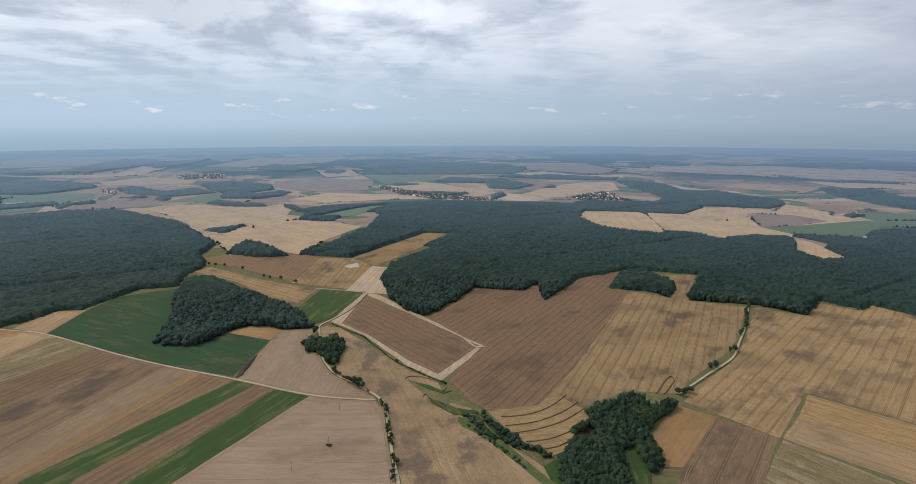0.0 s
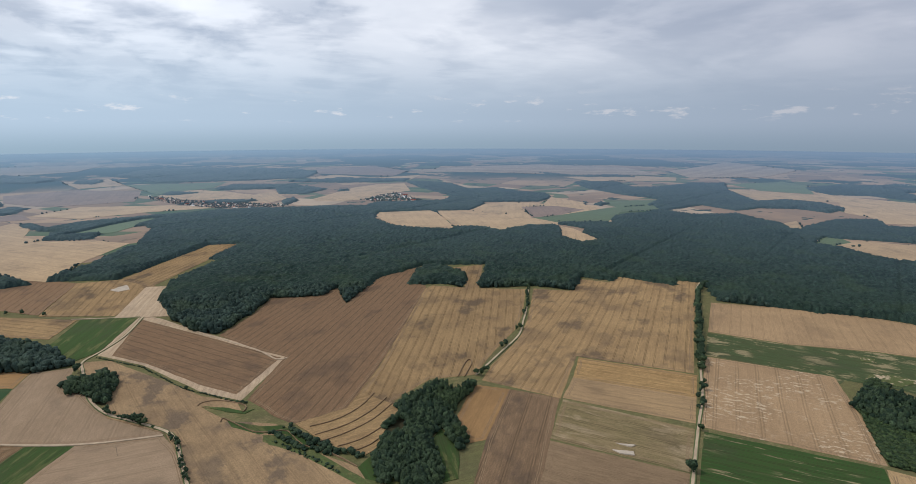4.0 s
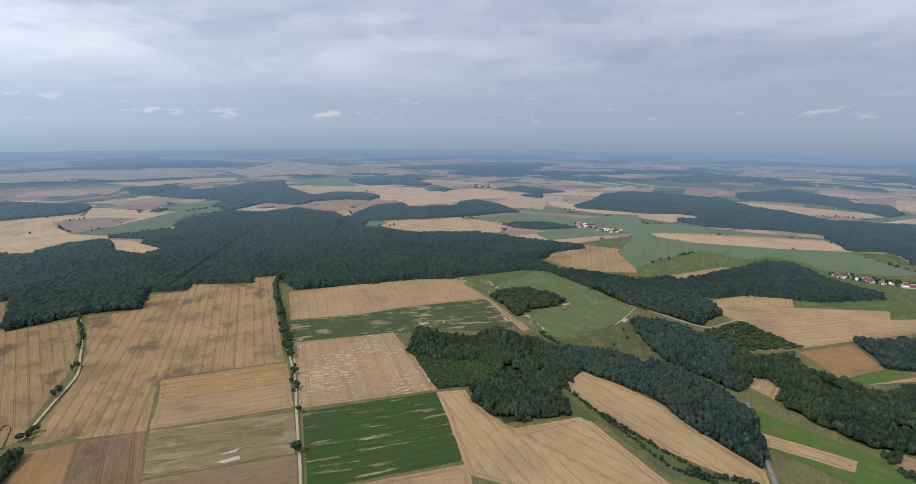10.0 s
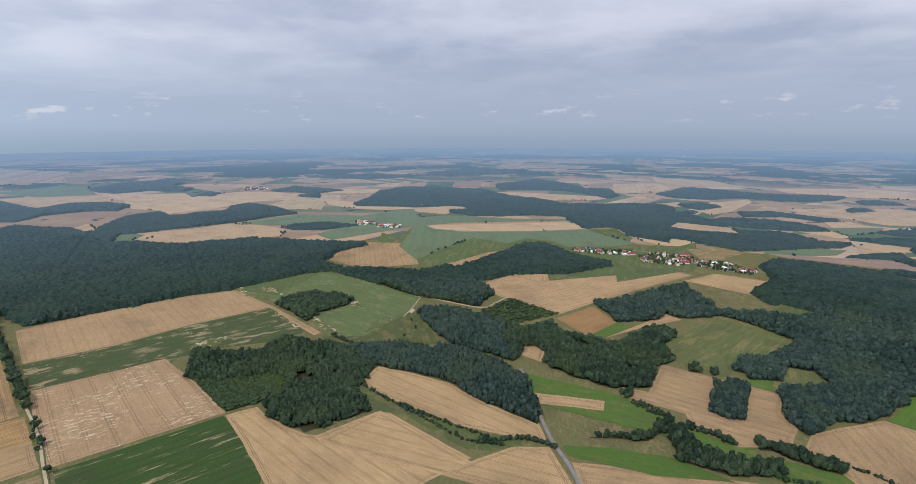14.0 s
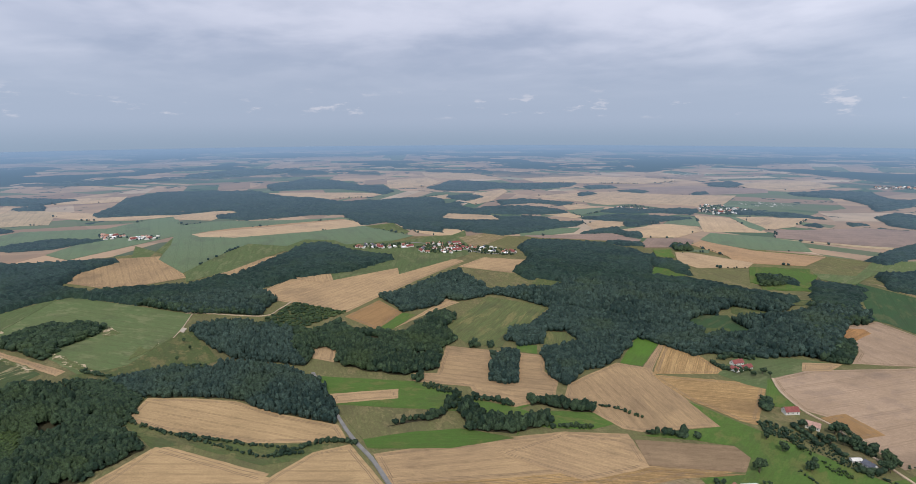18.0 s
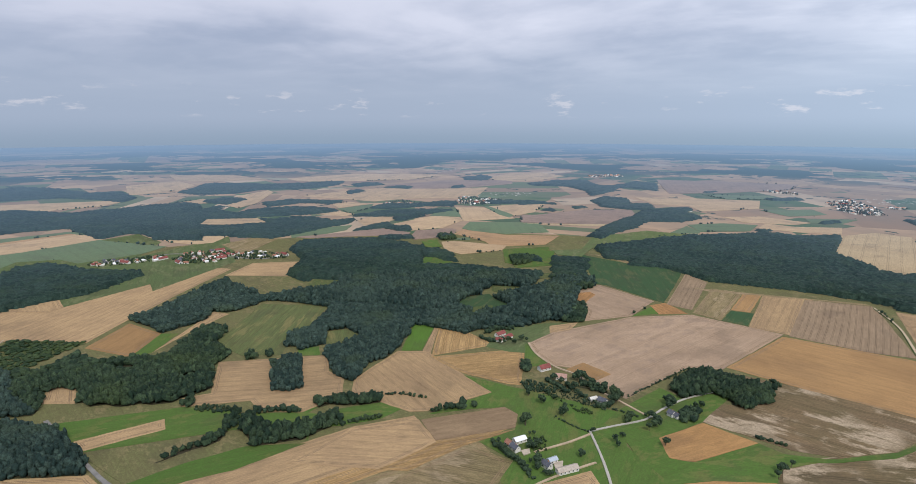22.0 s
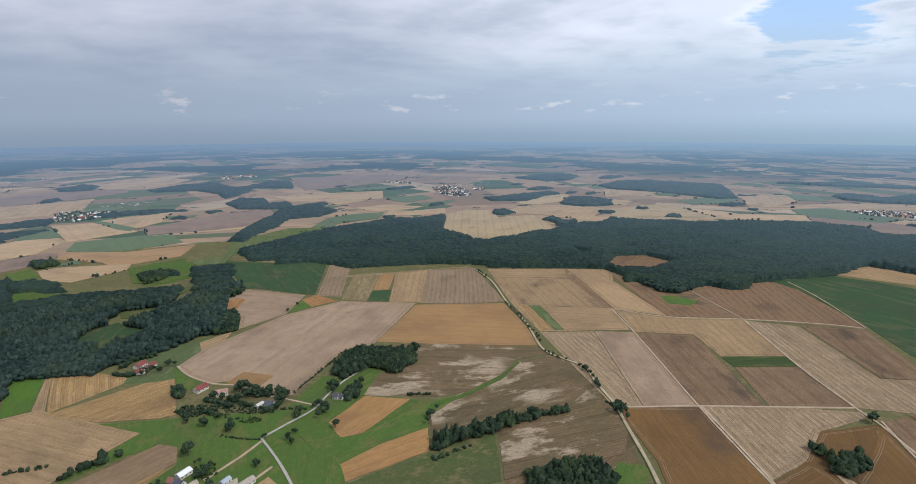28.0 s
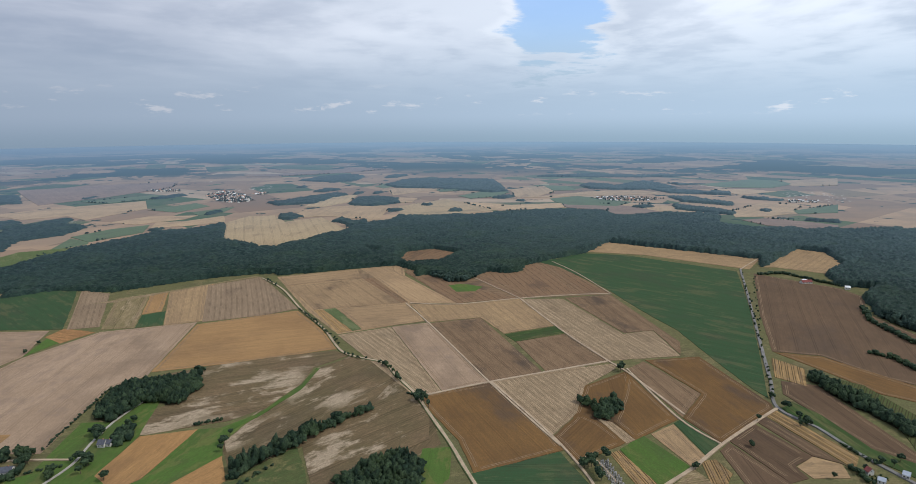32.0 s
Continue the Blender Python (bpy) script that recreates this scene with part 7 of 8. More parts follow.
# ---- buildings ----
WHITE_WALL = plain("white_render", (0.60, 0.58, 0.53), 0.85, 0.15)
BRICK_WALL = plain("reddish_brick_wall", (0.34, 0.17, 0.11), 0.9, 0.25)
PANE = plain("dark_window_glass", (0.03, 0.035, 0.04), 0.12, 0.2, specular=0.6)
DOOR = plain("brown_door_paint", (0.14, 0.08, 0.05), 0.6, 0.2)
ROOFS = {
    "white": (plain("white_metal_roof", (0.74, 0.75, 0.76), 0.5, 0.1), WHITE_WALL, "barn", "long barn with a bright white metal roof in a farmyard", "barn"),
    "rust": (plain("rusty_tile_roof", (0.27, 0.13, 0.09), 0.85, 0.3), WHITE_WALL, "house", "farmhouse wing with a weathered red-brown tile roof", "house"),
    "slate": (plain("dark_grey_roof", (0.085, 0.09, 0.11), 0.7, 0.25), WHITE_WALL, "house", "white-walled farmhouse with a dark grey gable roof", "house"),
    "steel": (plain("blue_grey_metal_roof", (0.36, 0.40, 0.46), 0.5, 0.12), WHITE_WALL, "barn", "farm outbuilding with a blue-grey metal roof", "barn"),
    "brownbarn": (plain("weathered_fibre_roof", (0.36, 0.31, 0.26), 0.9, 0.2), WHITE_WALL, "barn", "long low white barn with a weathered brownish roof", "barn"),
    "pale": (plain("pale_sheet_roof", (0.55, 0.53, 0.49), 0.8, 0.15), WHITE_WALL, "shed", "small pale farm shed beside trees", "shed"),
    "red": (plain("red_tile_roof", (0.20, 0.062, 0.055), 0.85, 0.3), WHITE_WALL, "house", "farm building with a red tiled roof and light walls", "house"),
    "pink": (plain("faded_tile_roof", (0.38, 0.235, 0.19), 0.85, 0.2), WHITE_WALL, "house", "long house with a faded pinkish tile roof and white gable", "house"),
}


def box(bm, x0, x1, y0, y1, z0, z1):
    made = bmesh.ops.create_cube(bm, size=1.0)
    for v in made["verts"]:
        v.co = (x0 if v.co.x < 0 else x1, y0 if v.co.y < 0 else y1, z0 if v.co.z < 0 else z1)


def build_house(style, length, width, eaves, detail=True):
    roof_mat, wall_mat, name, label, category = ROOFS[style]
    root = tagged(new(name), label, category)
    l, w, ridge = length / 2, width / 2, eaves + width * (0.42 if category == "house" else 0.28)
    bm = bmesh.new()
    ends = [[bm.verts.new((x, y, z)) for y, z in ((-w, -0.3), (w, -0.3), (w, eaves), (0, ridge), (-w, eaves))] for x in (-l, l)]
    bm.faces.new(ends[0][::-1])
    bm.faces.new(ends[1])
    for k in range(5):
        q = (k + 1) % 5
        bm.faces.new((ends[0][k], ends[0][q], ends[1][q], ends[1][k]))
    part("wall", bm, wall_mat, root)
    slope = (ridge - eaves) / w
    over = 0.5
    for side in (-1, 1):
        bm = bmesh.new()
        for x in (-l - 0.4, l + 0.4):
            for y, z in ((0, ridge + 0.05), (side * (w + over), eaves - slope * over + 0.05), (side * (w + over), eaves - slope * over + 0.3), (0, ridge + 0.3)):
                bm.verts.new((x, y, z))
        bm.verts.ensure_lookup_table()
        v = bm.verts
        for f in ((0, 1, 2, 3), (7, 6, 5, 4), (0, 4, 5, 1), (1, 5, 6, 2), (2, 6, 7, 3), (3, 7, 4, 0)):
            bm.faces.new([v[i] for i in f])
        bmesh.ops.recalc_face_normals(bm, faces=bm.faces[:])
        part("roof", bm, roof_mat, root)
    if category == "house":
        bm = bmesh.new()
        box(bm, l * 0.25, l * 0.25 + 0.7, -0.35, 0.35, ridge - 0.6, ridge + 1.1)
        part("chimney", bm, BRICK_WALL, root)
    if detail:
        count = max(2, int(length / 4))
        for side in (-1, 1):
            for i in range(count):
                x = -l + length * (i + 0.5) / count
                bm = bmesh.new()
                if i == count // 2 and side == 1:
                    box(bm, x - 0.6, x + 0.6, side * w - 0.05, side * w + 0.05, 0.0, 2.1)
                    part("door", bm, DOOR, root)
                else:
                    box(bm, x - 0.55, x + 0.55, side * w - 0.05, side * w + 0.05, eaves * 0.35, eaves * 0.35 + 1.3)
                    part("window", bm, PANE, root)
        for side in (-1, 1):
            bm = bmesh.new()
            box(bm, side * l - 0.05, side * l + 0.05, -0.5, 0.5, eaves * 0.9, eaves * 0.9 + 1.2)
            part("window", bm, PANE, root)
    return root


def house(style, x, y, turn, length, width, eaves):
    ob = build_house(style, length * 0.85, width * 0.82, eaves * 0.82)
    ob.matrix_world = pose(x, y, 0.3, 0, 0, turn)
    return ob


VILLAGE_KINDS = [build_house(*k, detail=False) for k in (("red", 9, 7, 3.2), ("pink", 10, 7, 3.4), ("slate", 9, 7, 3.4), ("pale", 8, 6, 2.8), ("white", 11, 7, 3.0), ("rust", 10, 7, 3.2), ("red", 24, 9, 3.6))]
placed = set()


def village(count, reddish, outline):
    """Houses of a distant village with trees between them."""
    spots = scatter(outline, 17.0)
    np.random.shuffle(spots)
    grain = random.uniform(0, 180)
    away = math.hypot(*outline[0])
    for x, y in spots[:count]:
        k = random.choice((0, 0, 5, 1, 6)) if random.random() < (reddish if away < 1700 else reddish * 0.3) else random.choice((2, 2, 3, 3, 4, 5) if away < 1700 else (3, 3, 4, 1))
        m = pose(x, y, bowl(math.hypot(x, y)) + 0.3, 0, 0, grain + random.choice((0, 90)) + random.uniform(-15, 15))
        if k in placed:
            ob = copy_thing(VILLAGE_KINDS[k], m)
        else:
            placed.add(k)
            ob = VILLAGE_KINDS[k]
            ob.matrix_world = m
        ob["group"] = "village houses"
    green = scatter(outline, 8.0, 0.6)
    np.random.shuffle(green)
    green = green[: int(len(green) * (0.75 if away < 1700 else 0.45))]
    if len(green):
        high = np.random.uniform(3.0, 7.0, len(green))
        tagged(new("village_trees", quick_mesh("village_trees", [(*crowd(green, high, high * 0.95, "far", 0.25), 0)], [LEAF if away < 1500 else FAR_LEAVES])), "garden trees among the houses of a village", "trees", kind="stuff")


def yard(outline):
    layer[0] += 1
    bm = bmesh.new()
    rim = [bm.verts.new((x, y, 1.2)) for x, y in roughened(outline, 5.0, 0.8)]
    low = [bm.verts.new((v.co.x, v.co.y, 0.0)) for v in rim]
    edges = [bm.edges.new((rim[i], rim[(i + 1) % len(rim)])) for i in range(len(rim))]
    bmesh.ops.triangle_fill(bm, edges=edges, use_beauty=True, normal=(0, 0, 1))
    for i in range(len(rim)):
        k = (i + 1) % len(rim)
        bm.faces.new((rim[i], low[i], low[k], rim[k]))
    me = bpy.data.meshes.new("gravel_yard")
    bm.to_mesh(me)
    bm.free()
    me.materials.append(WHITE_GRAVEL)
    return tagged(new("gravel_yard", me), "patch of bare whitish gravel and soil", "ground", kind="structure")


WHITE_GRAVEL = plain("white_gravel", (0.40, 0.34, 0.27), 0.9, 0.15, 0.4)
STONE = foliage("grave_stone", (0.22, 0.21, 0.21), (0.62, 0.60, 0.58), 0.5)


def graves(outline):
    """Rows of stones in a small cemetery."""
    pts = scatter(outline, 2.4, 0.15)
    cube = np.array([(x, y, z) for x in (-0.5, 0.5) for y in (-0.5, 0.5) for z in (0, 1)], float)
    tris = np.array([(0, 1, 3), (0, 3, 2), (4, 6, 7), (4, 7, 5), (0, 4, 5), (0, 5, 1), (2, 3, 7), (2, 7, 6), (1, 5, 7), (1, 7, 3)])
    verts, faces = [], []
    for i, (x, y) in enumerate(pts):
        for size, at in (((0.9, 1.9, 1.25), 0.0), ((0.8, 0.3, 1.9 + random.uniform(-0.2, 0.5)), 0.8)):
            verts.append(cube * size + (x, y + at, 0))
            faces.append(tris + 8 * len(faces))
    ob = new("gravestones", quick_mesh("gravestones", [(np.concatenate(verts), np.concatenate(faces), 0)], [STONE]))
    return tagged(ob, "close rows of grey and white gravestones in a cemetery", "graves", kind="stuff")


def border_trees():
    """Broken lines of trees and bushes along the borders of the far parcels."""
    spots = []
    for outline in FAR_BORDERS:
        for (x0, y0), (x1, y1) in zip(outline, outline[1:] + outline[:1]):
            span = math.hypot(x1 - x0, y1 - y0)
            if random.random() < 0.5 or span < 30:
                continue
            a, b = sorted((random.random(), random.random()))
            gap = random.choice((9.0, 14.0, 30.0))
            for i in range(int((b - a) * span / gap)):
                t = a + (i + random.uniform(-0.4, 0.4)) * gap / span
                spots.append((x0 + (x1 - x0) * t + random.gauss(0, 3), y0 + (y1 - y0) * t + random.gauss(0, 3)))
    spots = np.array(spots)
    high = np.random.uniform(2.5, 7.5, len(spots))
    ob = new("far_trees", quick_mesh("far_trees", [(*crowd(spots, high, high * np.random.uniform(0.8, 1.6, len(spots)), "far", 0.25), 0)], [FAR_LEAVES]))
    return tagged(ob, "broken lines of trees and bushes along far field borders", "trees", kind="stuff")


def garden(outline):
    pts = scatter(outline, 3.2, 0.6)
    high = np.random.uniform(0.8, 3.0, len(pts))
    ob = new("shrubs", quick_mesh("shrubs", [(*crowd(pts, high, high * 1.1, "near", 0.25), 0)], [YOUNG]))
    return tagged(ob, "cluttered farm garden of shrubs and small fruit trees", "shrubs", kind="stuff")


def thicket(high, outline):
    """Bushes and small trees grown into one another."""
    pts = scatter(outline, max(1.8, high * 0.42), 0.6)
    pts = pts[np.random.uniform(0, 1, len(pts)) < (0.8 if high > 4 else 0.4)]
    tall = high * np.random.uniform(0.4, 1.2, len(pts))
    ob = new("shrubs", quick_mesh("shrubs", [(*crowd(pts, tall, tall * np.random.uniform(0.7, 1.1, len(pts)) + 0.6, "leaf" if high > 5 else "near", 0.25), 0)], [LEAF]))
    return tagged(ob, "thicket of dark green bushes and small trees", "shrubs", kind="stuff")


def poles(places):
    timber = plain("grey_timber", (0.16, 0.13, 0.10), 0.9, 0.25)
    glaze = plain("brown_porcelain", (0.10, 0.05, 0.03), 0.3, 0.2)
    for i, (x, y) in enumerate(places):
        root = tagged(new("utility_pole"), "wooden utility pole standing alone in a bare field", "pole", "utility poles")
        bm = bmesh.new()
        limb(bm, Vector((0, 0, -0.5)), Vector((0, 0, 10)), 0.2, 0.12)
        part("pole", bm, timber, root)
        bm = bmesh.new()
        box(bm, -1.1, 1.1, -0.08, 0.08, 9.2, 9.4)
        part("crossarm", bm, timber, root)
        for side in (-0.9, 0, 0.9):
            bm = bmesh.new()
            bmesh.ops.create_cone(bm, cap_ends=True, segments=8, radius1=0.09, radius2=0.05, depth=0.3, matrix=Matrix.Translation((side, 0, 9.55)))
            part("insulator", bm, glaze, root)
        root.matrix_world = pose(x, y, 0.2, 0, 0, 35)
    x, y = places[1]
    pts = np.array([(x + random.gauss(0, 1.3), y + random.gauss(0, 1.3)) for _ in range(14)])
    high = np.random.uniform(0.8, 2.2, 14)
    tagged(new("shrubs", quick_mesh("shrubs", [(*crowd(pts, high, high, "near", 0.25), 0)], [LEAF])), "clump of weeds and shrubs round a pole's foot", "shrubs", kind="stuff")


def manure(outline):
    """A long dark heap of manure with a pale churned edge."""
    cx, cy = sum(p[0] for p in outline) / len(outline), sum(p[1] for p in outline) / len(outline)
    bm = bmesh.new()
    rings = []
    for shrink, z in ((1.15, 0.2), (0.9, 1.6), (0.55, 2.6), (0.15, 2.9)):
        rings.append([bm.verts.new((cx + (x - cx) * shrink, cy + (y - cy) * shrink, z + noise.noise((x, y, z)) * 0.6)) for x, y in roughened(outline, 4.0, 0.7)])
    for a, b in zip(rings, rings[1:]):
        for i in range(len(a)):
            bm.faces.new((a[i], a[(i + 1) % len(a)], b[(i + 1) % len(b)], b[i]))
    bm.faces.new(rings[-1])
    me = bpy.data.meshes.new("manure_heap")
    bmesh.ops.recalc_face_normals(bm, faces=bm.faces[:])
    bm.to_mesh(me)
    bm.free()
    me.materials.append(plain("manure", (0.06, 0.045, 0.035), 0.95, 0.4, 0.6))
    return tagged(new("manure_heap", me), "long dark brown heap of manure at a field corner", "heap")


# ---- things, in metres on the plan ----
tree_row(7, 5, [(-92, 604), (-81, 566), (-72, 519), (-63, 475), (-57, 448)])
tree_row(9, 8, [(-167, 681), (-158, 668), (-126, 644)])
single_trees(9, [(-132, 650), (-127, 647)])
single_trees(12, [(-225, 822)])
tree_row(11, 7, [(554, 1002), (505, 917), (455, 826)])
single_trees(9, [(444, 817), (404, 754), (395, 748), (350, 697), (341, 691), (274, 616), (268, 619), (284, 623)])
tree_row(4.6, 10.5, [(882, 841), (829, 806), (742, 718), (683, 654), (618, 588), (581, 548), (547, 510)])
tree_row(13, 7, [(539, 501), (505, 468), (466, 433)])
single_trees(8, [(490, 460), (483, 446), (439, 405)])
single_trees(11, [(376, 352)])
tree_row(13, 5, [(112, -1151), (76, -1086)])
tree_row(8, 5, [(33, -929), (17, -898), (-5, -828), (-20, -796), (-29, -750)])
tree_row(5, 5, [(-34, -727), (-47, -707), (-65, -698)])
tree_row(7, 6, [(-82, -680), (-88, -670), (-97, -638), (-102, -608)])
single_trees(10, [(-113, -567), (-116, -561), (-120, -567), (-122, -548), (-116, -578)])
tree_row(14, 4, [(-876, -945), (-769, -800), (-697, -707), (-614, -601), (-563, -530), (-518, -474)])
tree_row(17, 3.5, [(-876, -911), (-690, -688), (-624, -607)])
single_trees(8, [(-424, 1158), (-407, 1147), (-382, 1141), (-342, 1114), (-497, 1227), (-550, 1255), (-574, 1259), (-592, 1267)])
single_trees(10, [(-696, 1527), (-676, 1509), (-664, 1753)])
single_trees(13, [(311, -422), (278, -547)])
single_trees(11, [(211, -519), (224, -575), (221, -577), (332, -553), (308, -543), (330, -560)])
single_trees(9, [(220, -455), (227, -461), (220, -531), (270, -538), (273, -534), (307, -549), (302, -550), (314, -541), (294, -550), (195, -574), (197, -586), (259, -375)])
single_trees(7.5, [(237, -416), (228, -528), (202, -575), (200, -564), (283, -392), (279, -393), (279, -400), (276, -401), (303, -370), (297, -369), (307, -373), (288, -367), (255, -370), (324, -534)])
single_trees(5.5, [(296, -470), (297, -466), (238, -508), (184, -644), (195, -598), (268, -364), (276, -365), (263, -362), (244, -367), (241, -370), (296, -409), (292, -413), (253, -462), (226, -475), (283, -365), (323, -492), (337, -498), (303, -485)])
single_trees(5, [(352, -479), (329, -477), (296, -471), (267, -363), (266, -372)])
single_trees(13, [(313, -423)])
single_trees(9, [(296, -471), (329, -474), (352, -480)])
single_trees(12, [(-381, -580)])
single_trees(8, [(-509, -429), (-511, -419), (-505, -416)])
single_trees(7, [(-461, -434), (-342, -377), (-515, -473), (-419, -395)])
single_trees(10, [(-249, -410), (-250, -404), (-251, -397), (-248, -389), (-270, -415), (-249, -383), (-243, -404), (-257, -410)])
single_trees(7, [(-517, -342), (-491, -337), (-479, -335), (-523, -335), (-537, -340), (-452, -334)])
single_trees(9, [(-511, -448), (-497, -414), (-506, -414)])
single_trees(8, [(88, -541), (91, -525), (91, -513), (146, -709), (152, -713)])
single_trees(9, [(219, -578), (225, -530), (238, -510), (276, -550), (270, -548), (279, -555), (292, -554), (188, -492), (210, -520), (222, -575)])
single_trees(11, [(374, 352)])
hedge(4, [(552, -231), (533, -245), (516, -265)])
hedge(5, [(543, -227), (533, -247), (509, -265)])
hedge(4, [(454, -281), (445, -304), (435, -326)])
hedge(2, [(265, -560), (255, -635), (247, -692)])
hedge(5, [(76, -464), (59, -485), (45, -501), (21, -509)])
hedge(5, [(-3, -531), (-21, -544), (-35, -554)])
hedge(5, [(26, 576), (37, 548), (65, 511), (92, 489)])
hedge(3, [(640, 154), (597, 111), (567, 68), (534, 19), (508, -21)])
hedge(3, [(582, 94), (544, 51), (509, 12), (501, -28)])
hedge(4, [(508, -4), (515, -49), (499, -82)])
hedge(3, [(128, -573), (97, -578)])
hedge(3, [(-104, -587), (-109, -581)])
hedge(4, [(738, 200), (687, 162), (648, 141)])
hedge(4, [(802, 231), (775, 196), (693, 145)])
hedge(5, [(-906, -928), (-961, -924), (-980, -855), (-996, -817)])
hedge(6, [(-909, -696), (-866, -647), (-853, -598), (-839, -555)])
hedge(6, [(-747, -546), (-759, -523), (-751, -479)])
hedge(3, [(-509, -377), (-510, -347), (-517, -336)])
hedge(2.5, [(296, -522), (274, -517), (259, -521), (233, -525)])
hedge(2, [(300, -459), (277, -458), (255, -458)])
hedge(3, [(433, -387), (458, -375), (485, -346)])
hedge(3, [(74, -447), (58, -464), (40, -479)])
house("white", 296.3, -393.2, -107, 15.4, 9, 4.5)
house("rust", 299.6, -380.8, 165, 8.1, 8, 4.5)
house("slate", 290.2, -378.5, 167, 11.4, 8, 5)
house("slate", 250.9, -377.8, 170, 11.6, 8, 5)
house("steel", 252.3, -388.5, -107, 10.9, 7, 4)
house("brownbarn", 234.0, -386.2, -114, 25.2, 9, 4)
house("slate", 278.7, -524.9, 178, 12.2, 9, 4.5)
house("pale", 290.7, -523.7, -110, 11.5, 6, 3)
house("slate", 209.5, -553.6, 166, 8.2, 9, 4.5)
house("slate", 203.9, -553.7, 159, 9.0, 8, 4)
house("white", 188.0, -655.0, 35, 11.0, 8, 4)
house("pale", 180.1, -651.2, -132, 10.9, 7, 3.5)
house("red", 380.3, -549.4, -108, 18.7, 11, 4.5)
house("pink", 348.6, -542.8, -149, 16.0, 10, 4.5)
house("red", 500.1, -599.4, -94, 19.9, 10, 4.5)
house("red", 484.2, -598.0, -90, 20.3, 9, 4.5)
house("red", 485.9, -581.1, -164, 12.4, 8, 4)
house("red", -490.6, -332.4, 87, 5.3, 8, 4.5)
house("steel", -489.8, -319.9, 128, 6.6, 8, 4)
house("steel", -518.8, -320.5, 123, 6.2, 9, 4.5)
house("red", -947.3, -851.8, 175, 26.0, 10, 4)
house("white", -952.7, -861.3, 166, 11.7, 9, 4)
house("white", -990.5, -798.9, 141, 9.4, 10, 5)
village(20, 0.25, [(1455, -252), (1476, -291), (1455, -352), (1438, -410), (1385, -393), (1398, -324), (1413, -265)])
village(34, 0.5, [(1370, -409), (1417, -453), (1398, -537), (1337, -543), (1276, -488), (1290, -437), (1318, -406)])
village(16, 0.25, [(1342, -538), (1310, -594), (1235, -638), (1188, -614), (1231, -557), (1275, -517)])
village(51, 0.5, [(-440, 3079), (-289, 2873), (-130, 2740), (43, 2597), (176, 2508), (170, 2427), (15, 2447), (-118, 2489), (-269, 2668), (-419, 2930)])
village(51, 0.5, [(524, 2572), (736, 2813), (764, 2548), (779, 2424), (673, 2366), (538, 2445)])
village(23, 0.3, [(-1840, 2821), (-1733, 2781), (-1665, 2670), (-1755, 2700)])
village(68, 0.2, [(-1704, 3320), (-1481, 3458), (-1380, 3299), (-1607, 3191)])
village(27, 0.9, [(1906, 441), (1890, 367), (1830, 346), (1820, 411)])
village(23, 0.4, [(1830, 346), (1830, 254), (1772, 256), (1773, 325)])
village(23, 0.3, [(2386, 279), (2378, 201), (2321, 196), (2310, 270)])
village(17, 0.6, [(2988, 1292), (3012, 1179), (2917, 1142), (2896, 1253)])
village(20, 0.25, [(1802, -1367), (1833, -1497), (1740, -1483), (1661, -1490), (1637, -1368), (1717, -1317)])
village(44, 0.4, [(1714, -1719), (1720, -1786), (1608, -1803), (1492, -1805), (1454, -1712), (1500, -1593), (1572, -1589)])
village(34, 0.1, [(1821, -2952), (1665, -3100), (1626, -3031), (1776, -2882)])
village(74, 0.3, [(518, -2699), (464, -2869), (354, -2705), (269, -2448), (333, -2394), (407, -2441)])
village(20, 0.3, [(823, -3006), (684, -2976), (663, -2888), (797, -2916)])
village(20, 0.1, [(304, -2730), (240, -2738), (245, -2662), (303, -2656)])
village(44, 0.2, [(-1130, -2146), (-1274, -2178), (-1365, -2106), (-1429, -2041), (-1297, -1995), (-1154, -2053)])
village(23, 0.2, [(-1880, -1863), (-1985, -1814), (-1921, -1764), (-1829, -1810)])
yard([(-949, -711), (-996, -736), (-1005, -731), (-969, -696), (-938, -682), (-934, -695)])
yard([(-1010, -821), (-1027, -829), (-1015, -812), (-996, -804)])
yard([(922, 123), (936, 120), (927, 113), (909, 117)])
yard([(187, -651), (183, -664), (177, -663), (182, -649)])
yard([(285, -381), (281, -390), (275, -385), (278, -377)])
yard([(250, -389), (245, -397), (240, -389), (243, -381)])
yard([(-268, 1254), (-244, 1287), (-232, 1246), (-250, 1234)])
yard([(339, 418), (355, 406), (348, 405)])
yard([(328, 409), (345, 398), (342, 392), (332, 400)])
graves([(-260, -409), (-270, -409), (-267, -374), (-267, -348), (-255, -351), (-255, -377)])
garden([(295, -402), (282, -419), (276, -411), (279, -387)])
poles([(-137, 581), (-133, 510), (-159, 468)])
manure([(-291, 668), (-295, 701), (-290, 736), (-287, 719), (-285, 675)])
hedge(5, [(309, -373), (296, -369), (283, -365)])
hedge(4, [(277, -366), (262, -360), (248, -355)])
hedge(4, [(336, -533), (320, -528), (299, -520)])
hedge(5, [(324, -553), (300, -546), (288, -549)])
hedge(4, [(362, -527), (340, -521), (320, -516)])
hedge(5, [(271, -530), (271, -511), (282, -512)])
hedge(4, [(202, -557), (192, -567), (196, -591)])
hedge(5, [(517, -570), (493, -572), (478, -601)])
hedge(6, [(522, -590), (523, -615), (501, -635)])
garden([(283, -396), (274, -408), (266, -402), (273, -388)])
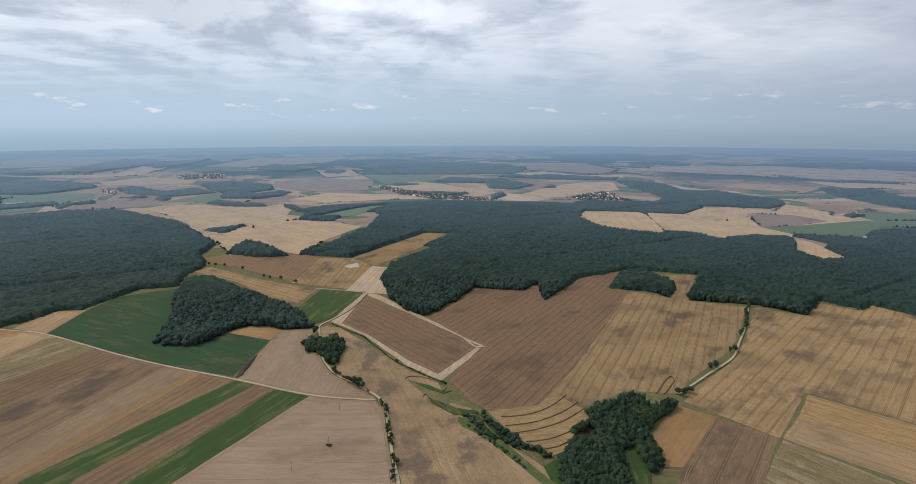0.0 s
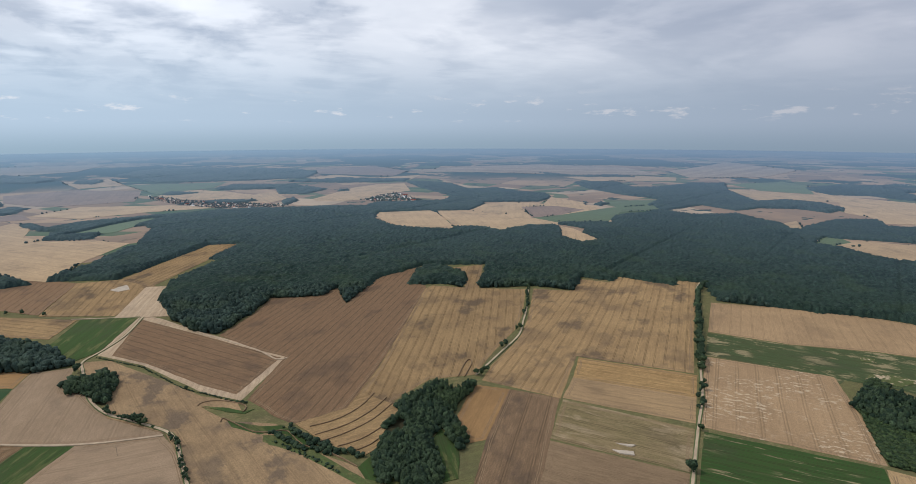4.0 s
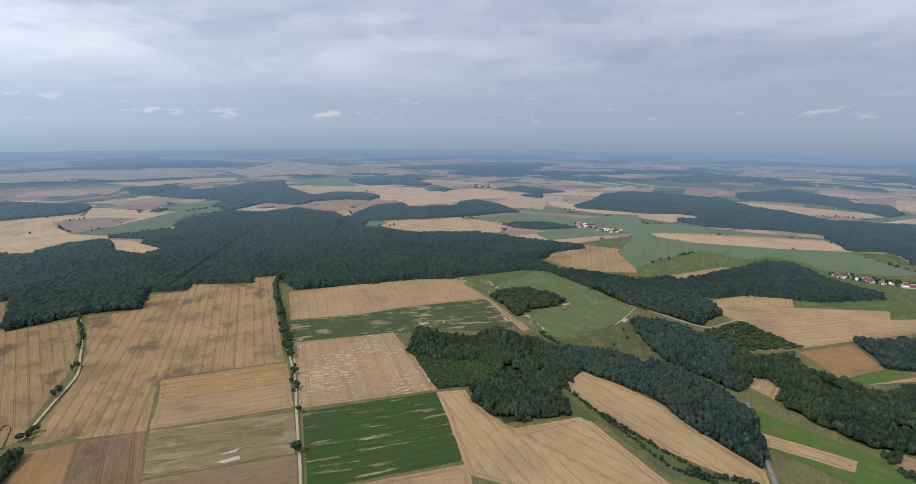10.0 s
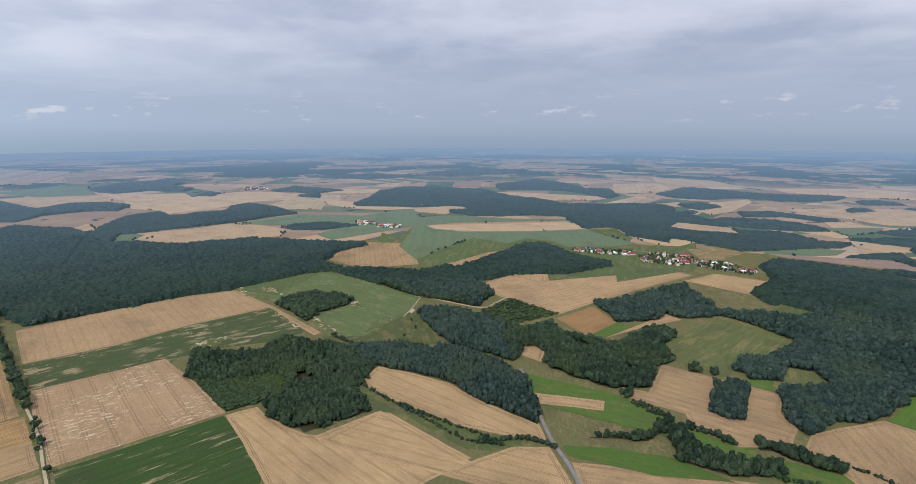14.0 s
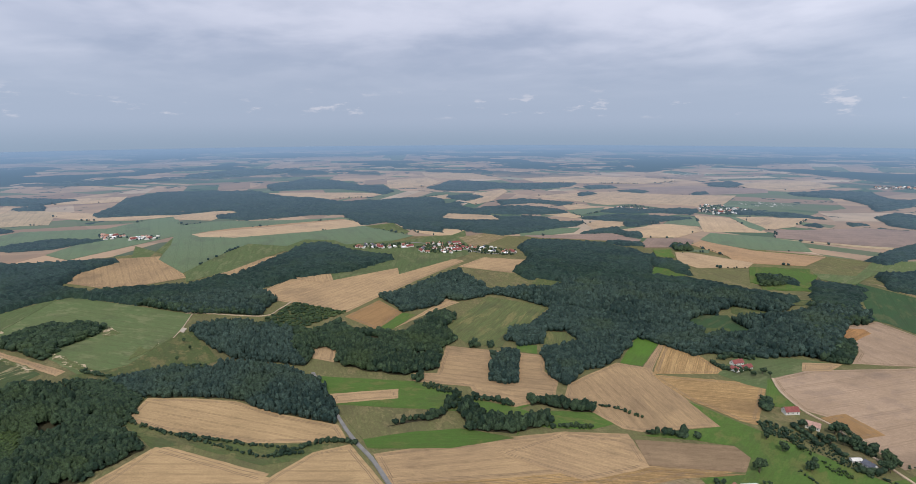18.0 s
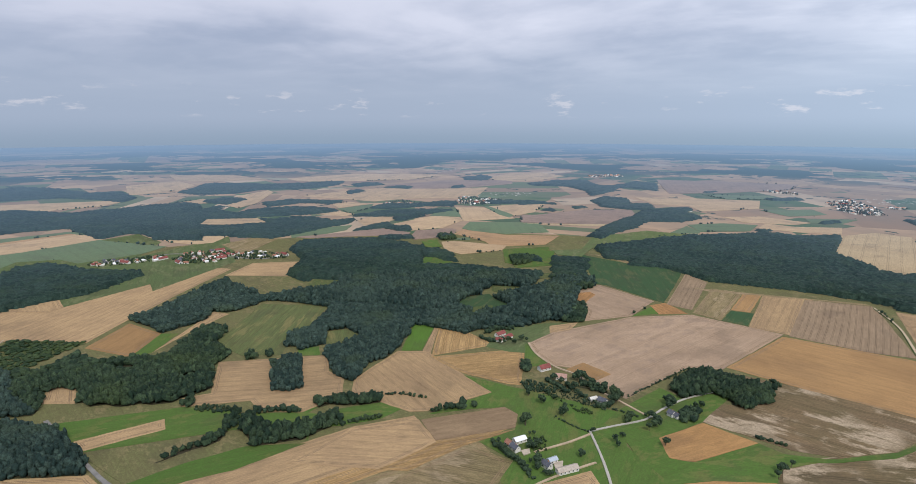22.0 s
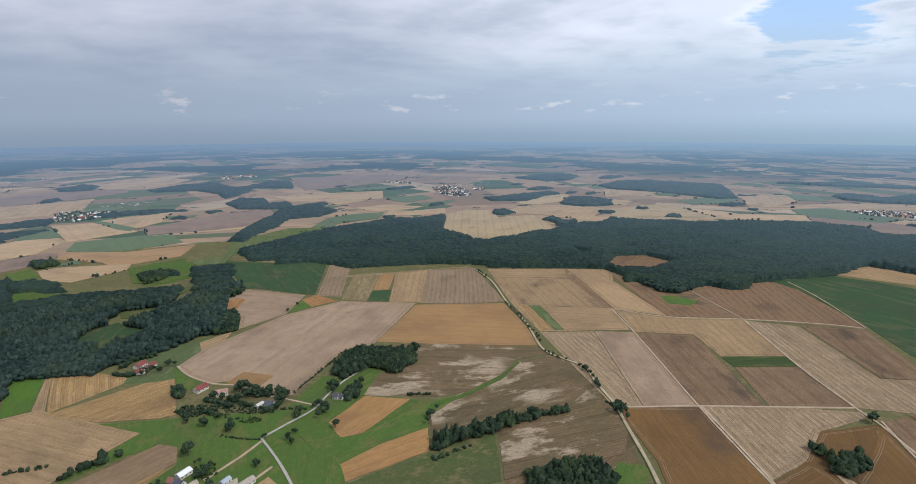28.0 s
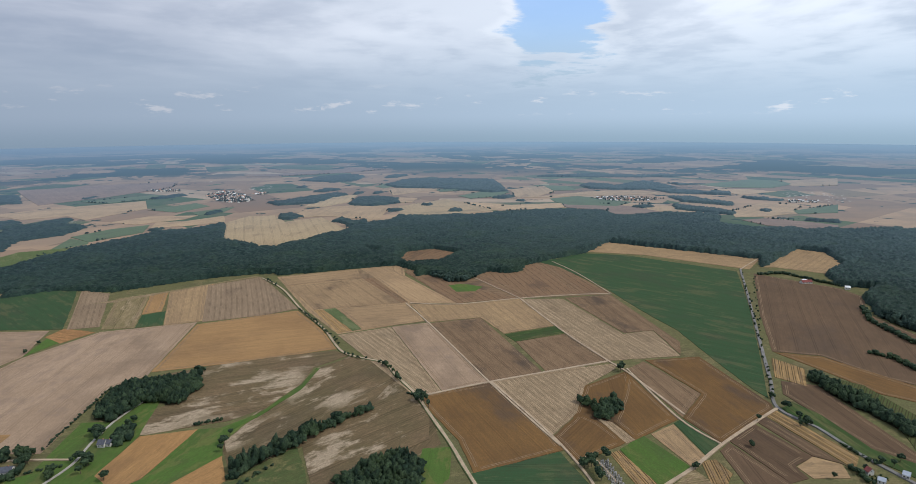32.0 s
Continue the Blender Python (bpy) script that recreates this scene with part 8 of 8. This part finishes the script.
garden([(304, -493), (282, -499), (265, -495), (287, -484)])
garden([(352, -514), (314, -502), (313, -489), (341, -493)])
garden([(-491, -340), (-498, -332), (-504, -320), (-484, -320), (-479, -332)])
hedge(4, [(-483, -344), (-481, -331), (-479, -321)])
hedge(1.6, [(-213, 869), (-147, 808), (-90, 718), (-22, 652)])
hedge(4, [(9, 569), (29, 536), (40, 520)])
thicket(4, [(39, 540), (44, 545), (50, 523), (64, 510), (72, 500), (63, 501), (46, 516)])
thicket(2.5, [(5, 554), (10, 553), (29, 527), (53, 494), (70, 466), (65, 467), (45, 498), (23, 527)])
thicket(2, [(-28, 664), (-16, 653), (-13, 643), (-25, 652)])
single_trees(8, [(-126, 639), (-120, 635), (-131, 646)])
single_trees(5, [(-110, 622), (-147, 661), (-156, 672), (-85, 713), (-20, 648)])
thicket(4, [(780, 248), (777, 226), (743, 193), (655, 145), (639, 151), (699, 190), (751, 232)])
thicket(5, [(708, 191), (706, 162), (655, 143), (669, 166)])
thicket(3, [(778, 119), (773, 87), (755, 68), (745, 88)])
thicket(5, [(738, 421), (739, 396), (702, 386), (693, 401)])
single_trees(8, [(865, 112), (831, 101), (791, 114)])
thicket(3, [(599, -178), (602, -193), (584, -206), (573, -216), (565, -208), (577, -192)])
thicket(7, [(621, -177), (627, -191), (614, -189), (605, -175)])
thicket(8, [(704, -289), (706, -301), (684, -293), (684, -284)])
thicket(6, [(694, -314), (691, -322), (675, -316), (676, -308)])
thicket(3, [(379, -497), (376, -511), (336, -518), (331, -504), (357, -486)])
thicket(1.6, [(348, -535), (315, -524), (273, -526), (272, -512), (301, -502), (334, -509)])
thicket(7, [(206, -569), (190, -586), (183, -562), (195, -545)])
thicket(6, [(419, -551), (401, -549), (388, -524), (405, -531)])
single_trees(13, [(331, -552)])
single_trees(10, [(276, -543), (267, -536), (217, -564), (212, -507), (319, -529)])
single_trees(7, [(350, -477), (293, -467), (236, -505), (194, -596), (292, -507), (296, -552)])
thicket(6, [(484, -746), (456, -765), (442, -739), (457, -724)])
thicket(7, [(510, -808), (494, -824), (474, -798), (490, -782)])
thicket(9, [(822, -1007), (796, -1050), (758, -1036), (750, -980), (759, -948)])
thicket(10, [(1144, -1067), (1120, -1104), (1065, -1062), (1083, -1022)])
single_trees(8, [(480, -575), (473, -576), (465, -590), (465, -606), (454, -607), (352, -531), (340, -530), (329, -528), (309, -547), (302, -546)])
single_trees(10, [(321, -556), (309, -552)])
thicket(5, [(735, 246), (739, 229), (686, 178), (638, 143), (626, 148), (654, 178), (694, 213)])
thicket(4.5, [(770, 224), (751, 182), (686, 141), (655, 146), (713, 186)])
single_trees(6, [(401, -871), (402, -836)])
thicket(5, [(768, 266), (765, 244), (739, 230), (731, 244)])
border_trees()
grow()
